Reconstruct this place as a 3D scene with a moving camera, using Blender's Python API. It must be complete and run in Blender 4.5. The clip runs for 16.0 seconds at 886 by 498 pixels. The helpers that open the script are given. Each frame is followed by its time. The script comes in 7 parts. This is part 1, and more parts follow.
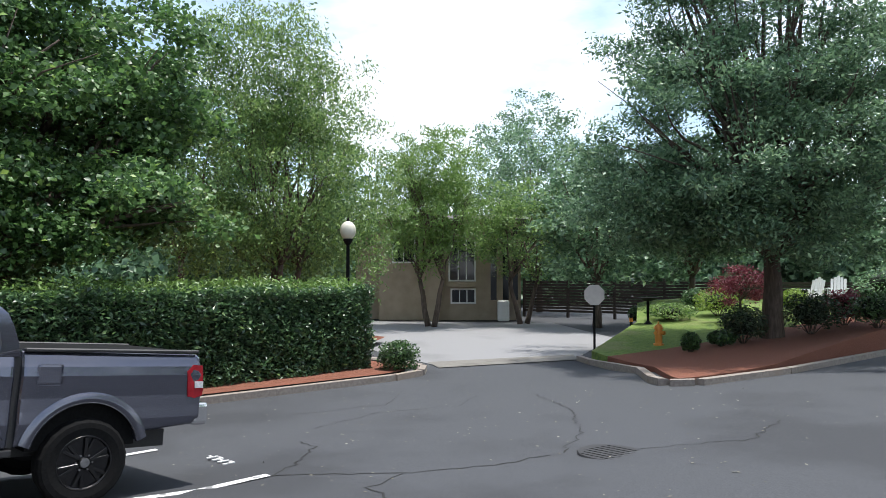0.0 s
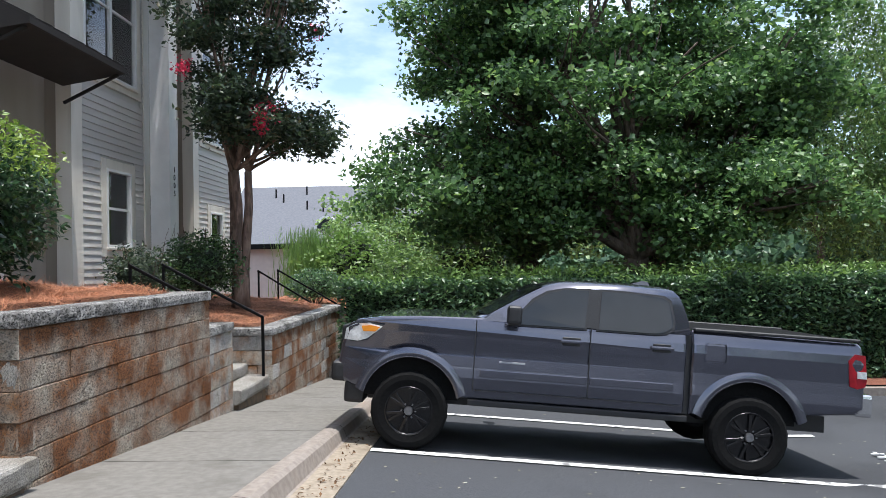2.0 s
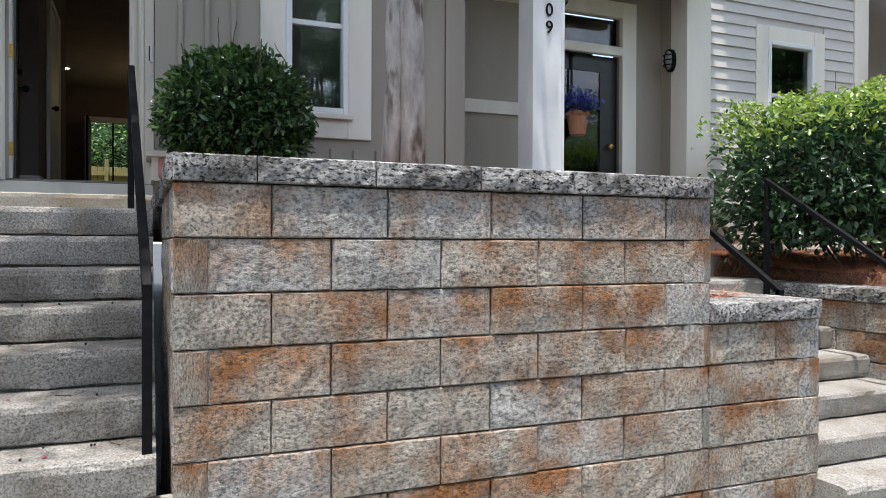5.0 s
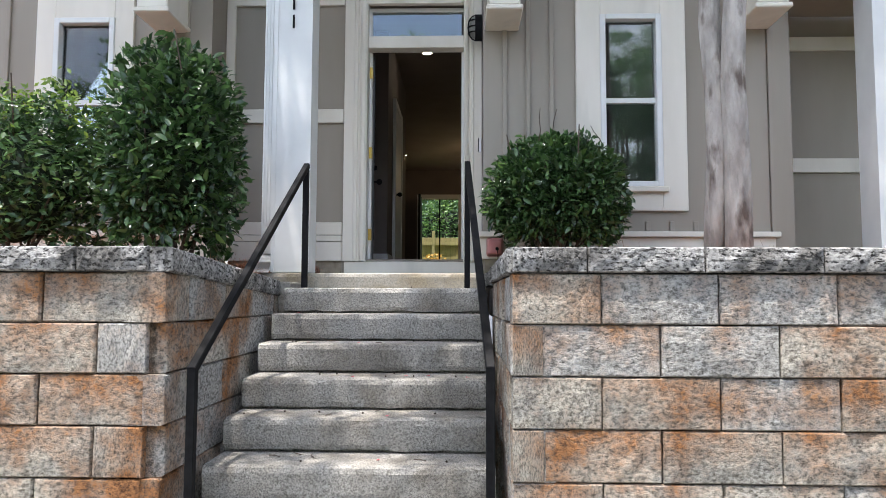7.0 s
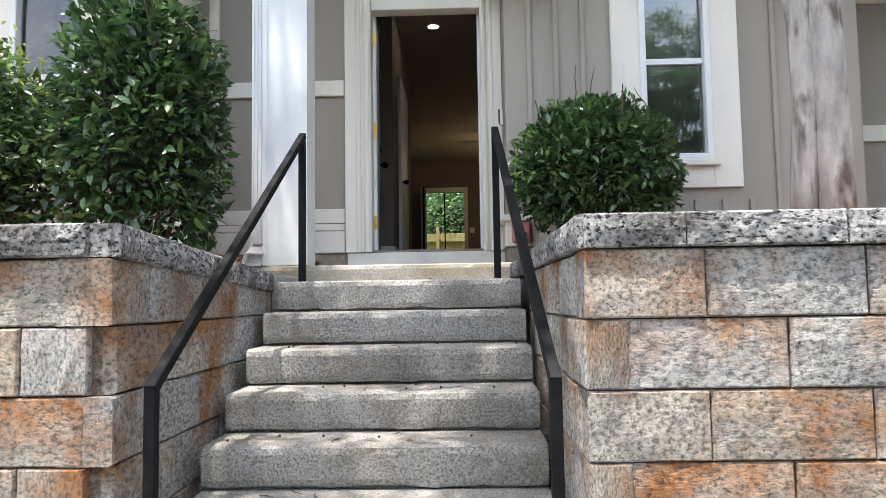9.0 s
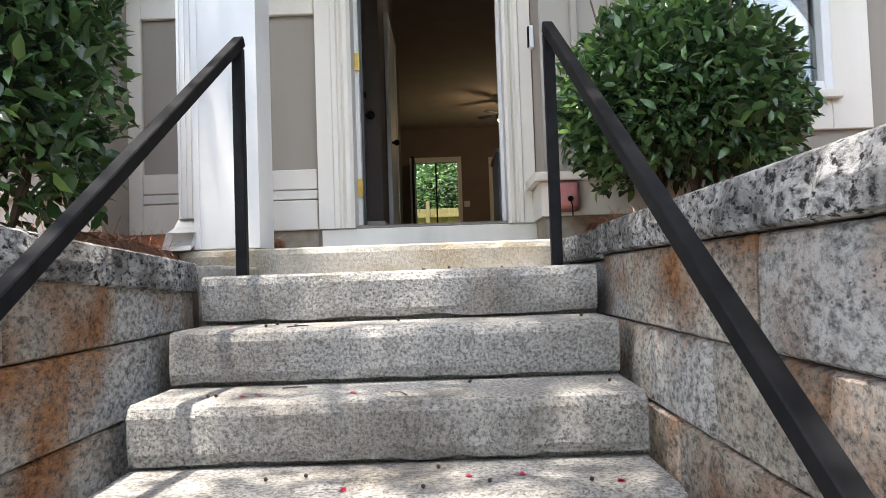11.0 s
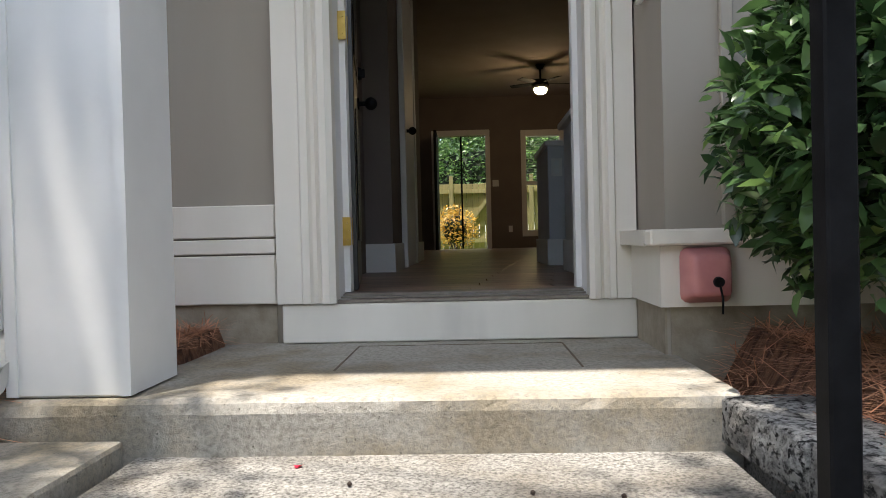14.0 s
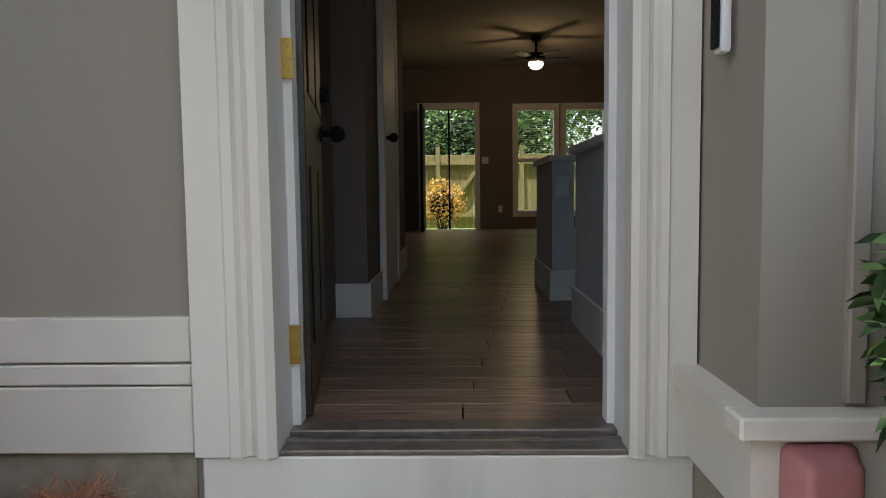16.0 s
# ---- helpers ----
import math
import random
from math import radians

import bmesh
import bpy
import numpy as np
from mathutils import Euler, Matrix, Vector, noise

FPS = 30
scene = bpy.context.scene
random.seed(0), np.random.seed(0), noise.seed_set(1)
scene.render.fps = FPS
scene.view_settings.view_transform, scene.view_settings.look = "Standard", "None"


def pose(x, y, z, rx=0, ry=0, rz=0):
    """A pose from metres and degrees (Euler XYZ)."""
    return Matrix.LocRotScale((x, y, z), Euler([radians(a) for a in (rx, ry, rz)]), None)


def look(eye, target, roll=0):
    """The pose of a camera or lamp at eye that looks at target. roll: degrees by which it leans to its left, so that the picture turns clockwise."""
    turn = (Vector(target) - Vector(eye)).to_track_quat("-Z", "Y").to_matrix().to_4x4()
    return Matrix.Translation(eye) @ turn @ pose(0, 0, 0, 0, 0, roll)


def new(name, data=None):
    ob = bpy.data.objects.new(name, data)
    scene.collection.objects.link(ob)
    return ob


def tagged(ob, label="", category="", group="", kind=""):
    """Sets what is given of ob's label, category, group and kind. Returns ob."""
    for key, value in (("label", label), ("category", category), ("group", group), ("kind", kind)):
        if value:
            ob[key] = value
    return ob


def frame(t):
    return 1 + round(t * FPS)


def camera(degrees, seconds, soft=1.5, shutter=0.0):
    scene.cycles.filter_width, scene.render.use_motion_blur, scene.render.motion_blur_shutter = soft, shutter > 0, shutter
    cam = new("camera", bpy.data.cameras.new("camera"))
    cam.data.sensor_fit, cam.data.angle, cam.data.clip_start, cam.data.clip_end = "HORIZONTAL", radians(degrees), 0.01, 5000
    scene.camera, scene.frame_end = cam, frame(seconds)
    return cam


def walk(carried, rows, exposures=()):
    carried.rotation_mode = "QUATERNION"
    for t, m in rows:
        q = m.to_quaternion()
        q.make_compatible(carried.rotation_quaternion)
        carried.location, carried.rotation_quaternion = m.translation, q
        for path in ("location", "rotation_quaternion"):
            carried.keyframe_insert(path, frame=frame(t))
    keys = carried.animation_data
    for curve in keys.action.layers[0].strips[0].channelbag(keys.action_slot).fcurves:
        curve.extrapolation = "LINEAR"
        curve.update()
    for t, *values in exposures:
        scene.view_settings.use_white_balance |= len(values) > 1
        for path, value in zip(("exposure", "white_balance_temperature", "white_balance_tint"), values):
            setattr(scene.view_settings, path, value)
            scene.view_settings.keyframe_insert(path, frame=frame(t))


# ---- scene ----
from math import sin, cos, pi

PATH = [
    (0, (-0.246, -3.303, 1.117), (1.161, -4.722, 1.188), 0.0),
    (0.5, (-0.393, -3.235, 1.144), (1.271, -4.344, 1.191), -0.5),
    (1, (-0.51, -3.096, 1.191), (1.346, -3.84, 1.21), -0.3),
    (1.5, (-0.528, -3.043, 1.202), (1.444, -3.375, 1.225), -0.8),
    (2, (-0.423, -3.024, 1.188), (1.575, -2.942, 1.22), -1.1),
    (2.5, (-0.426, -3.007, 1.19), (1.523, -2.556, 1.221), -1.6),
    (3, (-0.448, -2.952, 1.196), (1.401, -2.191, 1.233), -1.9),
    (3.5, (-0.466, -2.909, 1.204), (1.23, -1.85, 1.248), -2.1),
    (4, (-0.483, -2.856, 1.21), (0.989, -1.503, 1.235), -1.8),
    (4.5, (-0.486, -2.762, 1.208), (0.705, -1.156, 1.2), -0.9),
    (4.8, (-0.52, -2.726, 1.201), (0.441, -0.972, 1.187), -0.3),
    (5, (-0.507, -2.724, 1.2), (0.258, -0.877, 1.183), 0.2),
    (5.2, (-0.523, -2.735, 1.195), (0.051, -0.819, 1.179), 0.4),
    (7.5, (-0.642, -2.835, 1.321), (-0.705, -0.843, 1.494), 0.2),
    (8, (-0.692, -2.622, 1.299), (-0.756, -0.632, 1.481), 0.1),
    (8.5, (-0.76, -2.384, 1.281), (-0.816, -0.392, 1.445), -0.2),
    (9, (-0.77, -2.076, 1.275), (-0.825, -0.082, 1.419), -0.9),
    (9.2, (-0.785, -1.935, 1.283), (-0.847, 0.059, 1.423), -1.3),
    (11.5, (-0.961, -0.299, 1.391), (-0.972, 1.7, 1.464), -1.9),
    (12, (-0.965, 0.028, 1.444), (-0.991, 2.027, 1.526), -1.4),
    (12.5, (-0.965, 0.263, 1.543), (-1.019, 2.26, 1.629), -1.0),
    (13, (-0.986, 0.465, 1.661), (-1.05, 2.463, 1.714), -1.5),
    (13.5, (-0.982, 0.687, 1.755), (-1.055, 2.685, 1.785), -1.4),
    (14, (-0.992, 0.887, 1.85), (-1.074, 2.885, 1.822), -1.4),
    (14.5, (-1.023, 1.073, 1.964), (-1.044, 3.072, 1.898), -1.4),
    (15, (-1.037, 1.235, 2.066), (-1.054, 3.234, 1.982), -1.4),
    (15.5, (-1.032, 1.417, 2.167), (-1.110, 3.412, 2.027), -0.9),
    (15.7, (-1.016, 1.502, 2.201), (-1.092, 3.496, 2.064), -1.0),
    (16, (-1.009, 1.587, 2.268), (-1.053, 3.581, 2.114), -0.7),
]
cam = camera(63.5, 16.0, soft=0.5)
walk(cam, [(t, look(eye, target, roll)) for t, eye, target, roll in PATH],
     exposures=[(0, 0.66, 6500, 10), (1.5, 0.70, 6350, 10), (3.0, 0.68, 6350, 11), (4.0, 0.62, 6450, 11), (4.5, 0.76, 6500, 11), (5.0, 1.06, 6600, 11), (7.5, 1.68, 6700, 11), (9.0, 1.93, 6800, 11), (11.5, 2.2, 7000, 12), (12.5, 2.16, 7100, 12), (13.5, 1.82, 7000, 11), (14.5, 1.47, 7000, 11), (15.0, 1.46, 7050, 11), (16.0, 1.5, 7050, 11)])

# ---- light ----
SUN_DIR = Vector((0.10, 0.15, -1.0)).normalized()
world = bpy.data.worlds.new("sky")
scene.world = world
world.use_nodes = True
wn = world.node_tree.nodes
wl = world.node_tree.links
sky = wn.new("ShaderNodeTexSky")
sky.sky_type = "NISHITA"
sky.sun_disc = False
sky.sun_elevation = radians(80)
sky.sun_rotation = radians(190)
sky.air_density, sky.dust_density = 1.0, 1.5
wc = wn.new("ShaderNodeTexCoord")
wm = wn.new("ShaderNodeMapping")
wm.inputs["Scale"].default_value = (1.6, 1.6, 4.2)
wnz = wn.new("ShaderNodeTexNoise")
wnz.inputs["Scale"].default_value = 1.5
wnz.inputs["Detail"].default_value = 7
wnz.inputs["Roughness"].default_value = 0.55
wr = wn.new("ShaderNodeValToRGB")
wr.color_ramp.elements[0].position, wr.color_ramp.elements[1].position = 0.42, 0.66
wmix = wn.new("ShaderNodeMix")
wmix.data_type = "RGBA"
wmix.inputs["B"].default_value = (5.9, 6.3, 6.9, 1)
wl.new(wc.outputs["Generated"], wm.inputs["Vector"])
wl.new(wm.outputs["Vector"], wnz.inputs["Vector"])
wl.new(wnz.outputs["Fac"], wr.inputs["Fac"])
wl.new(wr.outputs["Color"], wmix.inputs["Factor"])
wl.new(sky.outputs["Color"], wmix.inputs["A"])
wl.new(wmix.outputs["Result"], wn["Background"].inputs["Color"])
wn["Background"].inputs["Strength"].default_value = 0.17

sun_data = bpy.data.lights.new("sun", "SUN")
sun_data.energy = 3.5
sun_data.angle = radians(0.7)
sun_data.color = (1.0, 0.98, 0.95)
sun = new("sun", sun_data)
sun.rotation_mode = "QUATERNION"
sun.rotation_quaternion = SUN_DIR.to_track_quat("-Z", "Y")

# ---- materials ----


def srgb(r, g, b):
    f = lambda c: c / 12.92 if c <= 0.04045 else ((c + 0.055) / 1.055) ** 2.4
    return (f(r / 255), f(g / 255), f(b / 255), 1)


def mat(name, a, b=None, scale=8.0, rough=0.7, metal=0.0, bump=0.0, bump_scale=40.0, dist=0.01, c=None, c_scale=2.0, c_lim=(0.55, 0.7),
        rand=0.0, spec=0.5, detail=6, stretch=(1, 1, 1), per="object", coat=0.0, wide=False):
    """Two-tone noise paint with optional stains (c), bump and per-piece variation."""
    m = bpy.data.materials.new(name)
    m.use_nodes = True
    n, l = m.node_tree.nodes, m.node_tree.links
    p = n["Principled BSDF"]
    b = b or tuple(x * 0.8 for x in a[:3]) + (1,)
    tc = n.new("ShaderNodeTexCoord")
    mp = n.new("ShaderNodeMapping")
    mp.inputs["Scale"].default_value = stretch
    l.new(tc.outputs["Object"], mp.inputs["Vector"])
    vec = mp.outputs["Vector"]
    rnd = None
    if rand or per == "shift":
        src = n.new("ShaderNodeObjectInfo") if per in ("object", "shift") else n.new("ShaderNodeNewGeometry")
        rnd = src.outputs["Random"] if per in ("object", "shift") else src.outputs["Random Per Island"]
        if per == "shift":
            add = n.new("ShaderNodeVectorMath")
            add.operation = "MULTIPLY_ADD"
            comb = n.new("ShaderNodeCombineXYZ")
            l.new(rnd, comb.inputs[0]), l.new(rnd, comb.inputs[1]), l.new(rnd, comb.inputs[2])
            l.new(comb.outputs[0], add.inputs[0])
            add.inputs[1].default_value = (37.0, 53.0, 71.0)
            l.new(vec, add.inputs[2])
            vec = add.outputs[0]
    nz = n.new("ShaderNodeTexNoise")
    nz.inputs["Scale"].default_value, nz.inputs["Detail"].default_value = scale, detail
    l.new(vec, nz.inputs["Vector"])
    rp = n.new("ShaderNodeValToRGB")
    rp.color_ramp.elements[0].position, rp.color_ramp.elements[1].position = 0.35, 0.65
    rp.color_ramp.elements[0].color, rp.color_ramp.elements[1].color = a, b
    l.new(nz.outputs["Fac"], rp.inputs["Fac"])
    col = rp.outputs["Color"]
    if c:
        n2 = n.new("ShaderNodeTexNoise")
        n2.inputs["Scale"].default_value, n2.inputs["Detail"].default_value = c_scale, 8
        if wide:
            l.new(n.new("ShaderNodeNewGeometry").outputs["Position"], n2.inputs["Vector"])
        else:
            l.new(vec, n2.inputs["Vector"])
        r2 = n.new("ShaderNodeValToRGB")
        r2.color_ramp.elements[0].position, r2.color_ramp.elements[1].position = c_lim
        l.new(n2.outputs["Fac"], r2.inputs["Fac"])
        mx = n.new("ShaderNodeMix")
        mx.data_type = "RGBA"
        mx.inputs["B"].default_value = c
        l.new(r2.outputs["Color"], mx.inputs["Factor"]), l.new(col, mx.inputs["A"])
        col = mx.outputs["Result"]
    if rand:
        hs = n.new("ShaderNodeHueSaturation")
        ma = n.new("ShaderNodeMapRange")
        ma.inputs["To Min"].default_value, ma.inputs["To Max"].default_value = 1 - rand, 1 + rand
        l.new(rnd, ma.inputs["Value"]), l.new(ma.outputs["Result"], hs.inputs["Value"]), l.new(col, hs.inputs["Color"])
        col = hs.outputs["Color"]
    l.new(col, p.inputs["Base Color"])
    p.inputs["Roughness"].default_value, p.inputs["Metallic"].default_value = rough, metal
    p.inputs["Specular IOR Level"].default_value = spec
    if coat:
        p.inputs["Coat Weight"].default_value, p.inputs["Coat Roughness"].default_value = coat, 0.03
    if bump:
        bn = n.new("ShaderNodeTexNoise")
        bn.inputs["Scale"].default_value, bn.inputs["Detail"].default_value = bump_scale, 8
        l.new(vec, bn.inputs["Vector"])
        bp = n.new("ShaderNodeBump")
        bp.inputs["Strength"].default_value, bp.inputs["Distance"].default_value = bump, dist
        l.new(bn.outputs["Fac"], bp.inputs["Height"]), l.new(bp.outputs["Normal"], p.inputs["Normal"])
    return m


def leaf_mat(name, a, b, c=None, rough=0.45):
    """Leaves: colour by leaf, light passing through."""
    a, b = (a[0], a[1], a[2] * 1.12, 1), (b[0], b[1], b[2] * 1.12, 1)
    m = bpy.data.materials.new(name)
    m.use_nodes = True
    n, l = m.node_tree.nodes, m.node_tree.links
    p, out = n["Principled BSDF"], n["Material Output"]
    g = n.new("ShaderNodeNewGeometry")
    rp = n.new("ShaderNodeValToRGB")
    rp.color_ramp.elements[0].color, rp.color_ramp.elements[1].color = a, b
    if c:
        e = rp.color_ramp.elements.new(0.93)
        e.color = b
        rp.color_ramp.elements[2].color = c
    l.new(g.outputs["Random Per Island"], rp.inputs["Fac"])
    l.new(rp.outputs["Color"], p.inputs["Base Color"])
    p.inputs["Roughness"].default_value = rough
    p.inputs["Specular IOR Level"].default_value = 0.65
    tr = n.new("ShaderNodeBsdfTranslucent")
    br = n.new("ShaderNodeHueSaturation")
    br.inputs["Value"].default_value, br.inputs["Saturation"].default_value = 1.5, 1.0
    l.new(rp.outputs["Color"], br.inputs["Color"]), l.new(br.outputs["Color"], tr.inputs["Color"])
    mx = n.new("ShaderNodeMixShader")
    mx.inputs["Fac"].default_value = 0.32
    l.new(p.outputs[0], mx.inputs[1]), l.new(tr.outputs[0], mx.inputs[2]), l.new(mx.outputs[0], out.inputs["Surface"])
    return m


def glow_mat(name, colour, strength):
    m = bpy.data.materials.new(name)
    m.use_nodes = True
    p = m.node_tree.nodes["Principled BSDF"]
    p.inputs["Base Color"].default_value = colour
    p.inputs["Emission Color"].default_value, p.inputs["Emission Strength"].default_value = colour, strength
    return m


def stone_mat(name, dark, light, stain, grain=34.0, stain_scale=2.4, stain_lim=(0.47, 0.62), stain_top=0.0, cool=None, pits=(0.03, 0.027, 0.023, 1), pit_scale=70.0, pit_lim=(0.60, 0.68), bump=1.0, dist=0.022, rand=0.1, stretch=(0.75, 1, 1.35)):
    """Split stone or gravelly concrete: coarse grain, dark pits, and stains that run across the pieces."""
    m = bpy.data.materials.new(name)
    m.use_nodes = True
    n, l = m.node_tree.nodes, m.node_tree.links
    p = n["Principled BSDF"]

    def ramp(src, lim, a=(0, 0, 0, 1), b=(1, 1, 1, 1)):
        r = n.new("ShaderNodeValToRGB")
        r.color_ramp.elements[0].position, r.color_ramp.elements[1].position = lim
        r.color_ramp.elements[0].color, r.color_ramp.elements[1].color = a, b
        l.new(src, r.inputs["Fac"])
        return r.outputs["Color"]

    def grain_noise(vec, scale, detail, rough=0.6):
        t = n.new("ShaderNodeTexNoise")
        t.inputs["Scale"].default_value, t.inputs["Detail"].default_value, t.inputs["Roughness"].default_value = scale, detail, rough
        l.new(vec, t.inputs["Vector"])
        return t.outputs["Fac"]

    def calc(op, a, b):
        t = n.new("ShaderNodeMath")
        t.operation = op
        for k, v in enumerate((a, b)):
            if isinstance(v, (int, float)):
                t.inputs[k].default_value = v
            else:
                l.new(v, t.inputs[k])
        return t.outputs[0]

    def mix(fac, a, b):
        t = n.new("ShaderNodeMix")
        t.data_type = "RGBA"
        l.new(fac, t.inputs["Factor"])
        for key, v in (("A", a), ("B", b)):
            if isinstance(v, tuple):
                t.inputs[key].default_value = v
            else:
                l.new(v, t.inputs[key])
        return t.outputs["Result"]

    tc, info, geo = n.new("ShaderNodeTexCoord"), n.new("ShaderNodeObjectInfo"), n.new("ShaderNodeNewGeometry")
    mp = n.new("ShaderNodeMapping")
    mp.inputs["Scale"].default_value = stretch
    l.new(tc.outputs["Object"], mp.inputs["Vector"])
    comb, add = n.new("ShaderNodeCombineXYZ"), n.new("ShaderNodeVectorMath")
    for k, f in enumerate((37.0, 53.0, 71.0)):
        l.new(calc("MULTIPLY", info.outputs["Random"], f), comb.inputs[k])
    l.new(mp.outputs["Vector"], add.inputs[0]), l.new(comb.outputs[0], add.inputs[1])
    vec, pos = add.outputs[0], geo.outputs["Position"]
    g = grain_noise(vec, grain, 9, 0.72)
    col = ramp(g, (0.38, 0.58), dark, light)
    broad = grain_noise(pos, stain_scale, 7, 0.62)
    edge = calc("ADD", broad, calc("MULTIPLY", calc("SUBTRACT", g, 0.5), 0.35))
    edge = calc("ADD", edge, calc("MULTIPLY", calc("SUBTRACT", info.outputs["Random"], 0.5), 0.05))
    if stain_top:
        sep = n.new("ShaderNodeSeparateXYZ")
        l.new(tc.outputs["Object"], sep.inputs[0])
        edge = calc("ADD", edge, calc("MULTIPLY", calc("SUBTRACT", sep.outputs[2], 0.09), stain_top))
    tint = n.new("ShaderNodeMix")
    tint.data_type, tint.blend_type = "RGBA", "MULTIPLY"
    l.new(ramp(edge, stain_lim), tint.inputs["Factor"]), l.new(col, tint.inputs["A"])
    tint.inputs["B"].default_value = stain
    col = tint.outputs["Result"]
    if cool:
        wash = n.new("ShaderNodeMix")
        wash.data_type, wash.blend_type = "RGBA", "MULTIPLY"
        l.new(ramp(grain_noise(pos, 4.1, 5), (0.5, 0.62)), wash.inputs["Factor"]), l.new(col, wash.inputs["A"])
        wash.inputs["B"].default_value = cool
        col = wash.outputs["Result"]
    pit = grain_noise(vec, pit_scale, 5, 0.6)
    col = mix(ramp(pit, pit_lim), col, pits)
    hs = n.new("ShaderNodeHueSaturation")
    mr = n.new("ShaderNodeMapRange")
    mr.inputs["To Min"].default_value, mr.inputs["To Max"].default_value = 1 - rand, 1 + rand
    l.new(info.outputs["Random"], mr.inputs["Value"]), l.new(mr.outputs["Result"], hs.inputs["Value"]), l.new(col, hs.inputs["Color"])
    l.new(hs.outputs["Color"], p.inputs["Base Color"])
    p.inputs["Roughness"].default_value, p.inputs["Specular IOR Level"].default_value = 0.93, 0.3
    bp = n.new("ShaderNodeBump")
    bp.inputs["Strength"].default_value, bp.inputs["Distance"].default_value = bump, dist
    l.new(calc("SUBTRACT", g, calc("MULTIPLY", ramp(pit, pit_lim), 0.25)), bp.inputs["Height"]), l.new(bp.outputs["Normal"], p.inputs["Normal"])
    return m


def glass_mat(name, colour=(0.9, 0.95, 0.95, 1), rough=0.0):
    m = bpy.data.materials.new(name)
    m.use_nodes = True
    n, l = m.node_tree.nodes, m.node_tree.links
    out = n["Material Output"]
    gl = n.new("ShaderNodeBsdfGlossy")
    gl.inputs["Roughness"].default_value = rough
    tr = n.new("ShaderNodeBsdfTransparent")
    tr.inputs["Color"].default_value = colour
    fr = n.new("ShaderNodeFresnel")
    fr.inputs["IOR"].default_value = 1.9
    mx = n.new("ShaderNodeMixShader")
    l.new(fr.outputs[0], mx.inputs[0]), l.new(tr.outputs[0], mx.inputs[1]), l.new(gl.outputs[0], mx.inputs[2])
    l.new(mx.outputs[0], out.inputs["Surface"])
    return m


M = {}
M["asphalt"] = mat("asphalt", (0.042, 0.045, 0.050, 1), (0.066, 0.069, 0.076, 1), 60, 0.9, bump=0.5, bump_scale=260, dist=0.006, c=(0.036, 0.038, 0.042, 1), c_scale=0.35, c_lim=(0.5, 0.62))
M["road"] = mat("road_asphalt", (0.20, 0.198, 0.20, 1), (0.26, 0.258, 0.26, 1), 30, 0.9, bump=0.3, bump_scale=200, dist=0.005, c=(0.155, 0.153, 0.155, 1), c_scale=0.3)
M["concrete"] = mat("concrete", (0.15, 0.14, 0.122, 1), (0.195, 0.183, 0.162, 1), 14, 0.85, bump=0.35, bump_scale=160, dist=0.004, c=(0.115, 0.106, 0.09, 1), c_scale=2.2, c_lim=(0.55, 0.75))
M["step"] = stone_mat("step_concrete", (0.13, 0.122, 0.108, 1), (0.42, 0.40, 0.365, 1), (0.66, 0.62, 0.57, 1), grain=110.0, stain_scale=3.2, stain_lim=(0.46, 0.66), pits=(0.11, 0.10, 0.088, 1), pit_scale=120.0, pit_lim=(0.57, 0.66), dist=0.007, stretch=(1, 1, 1), rand=0.05)
M["slab"] = stone_mat("slab_concrete", (0.23, 0.212, 0.18, 1), (0.38, 0.355, 0.31, 1), (0.74, 0.67, 0.56, 1), grain=70.0, stain_scale=3.0, stain_lim=(0.48, 0.66), pits=(0.12, 0.108, 0.088, 1), pit_scale=80.0, pit_lim=(0.64, 0.72), dist=0.004, stretch=(1, 1, 1), rand=0.03)
M["kerb"] = mat("kerb_concrete", (0.22, 0.185, 0.155, 1), (0.29, 0.25, 0.215, 1), 16, 0.85, bump=0.3, bump_scale=120, dist=0.004, c=(0.25, 0.2, 0.16, 1), c_scale=1.5)
M["gutter"] = mat("gutter_concrete", (0.25, 0.205, 0.15, 1), (0.33, 0.28, 0.215, 1), 20, 0.9, bump=0.3, bump_scale=120, dist=0.004, c=(0.16, 0.12, 0.08, 1), c_scale=4, c_lim=(0.52, 0.66))
M["block"] = stone_mat("split_block", (0.15, 0.13, 0.105, 1), (0.64, 0.59, 0.50, 1), (0.62, 0.30, 0.14, 1), grain=60.0, stain_scale=2.9, stain_lim=(0.42, 0.66), stain_top=0.55, cool=(0.78, 0.81, 0.85, 1), pits=(0.06, 0.045, 0.035, 1), pit_scale=100.0, pit_lim=(0.60, 0.70), stretch=(0.8, 1, 1.2))
M["block_grey"] = stone_mat("split_block_grey", (0.15, 0.14, 0.125, 1), (0.63, 0.605, 0.56, 1), (0.66, 0.36, 0.19, 1), grain=60.0, stain_scale=2.9, stain_top=0.5, stain_lim=(0.47, 0.70), cool=(0.78, 0.81, 0.85, 1), pits=(0.055, 0.048, 0.04, 1), pit_scale=100.0, pit_lim=(0.60, 0.70), stretch=(0.8, 1, 1.2))
M["block_rust"] = stone_mat("rusted_split_block", (0.12, 0.095, 0.075, 1), (0.56, 0.50, 0.41, 1), (0.50, 0.235, 0.115, 1), grain=60.0, stain_scale=2.2, stain_lim=(0.37, 0.60), stain_top=0.3, pits=(0.04, 0.03, 0.024, 1), pit_scale=90.0, pit_lim=(0.56, 0.66), stretch=(0.8, 1, 1.2))
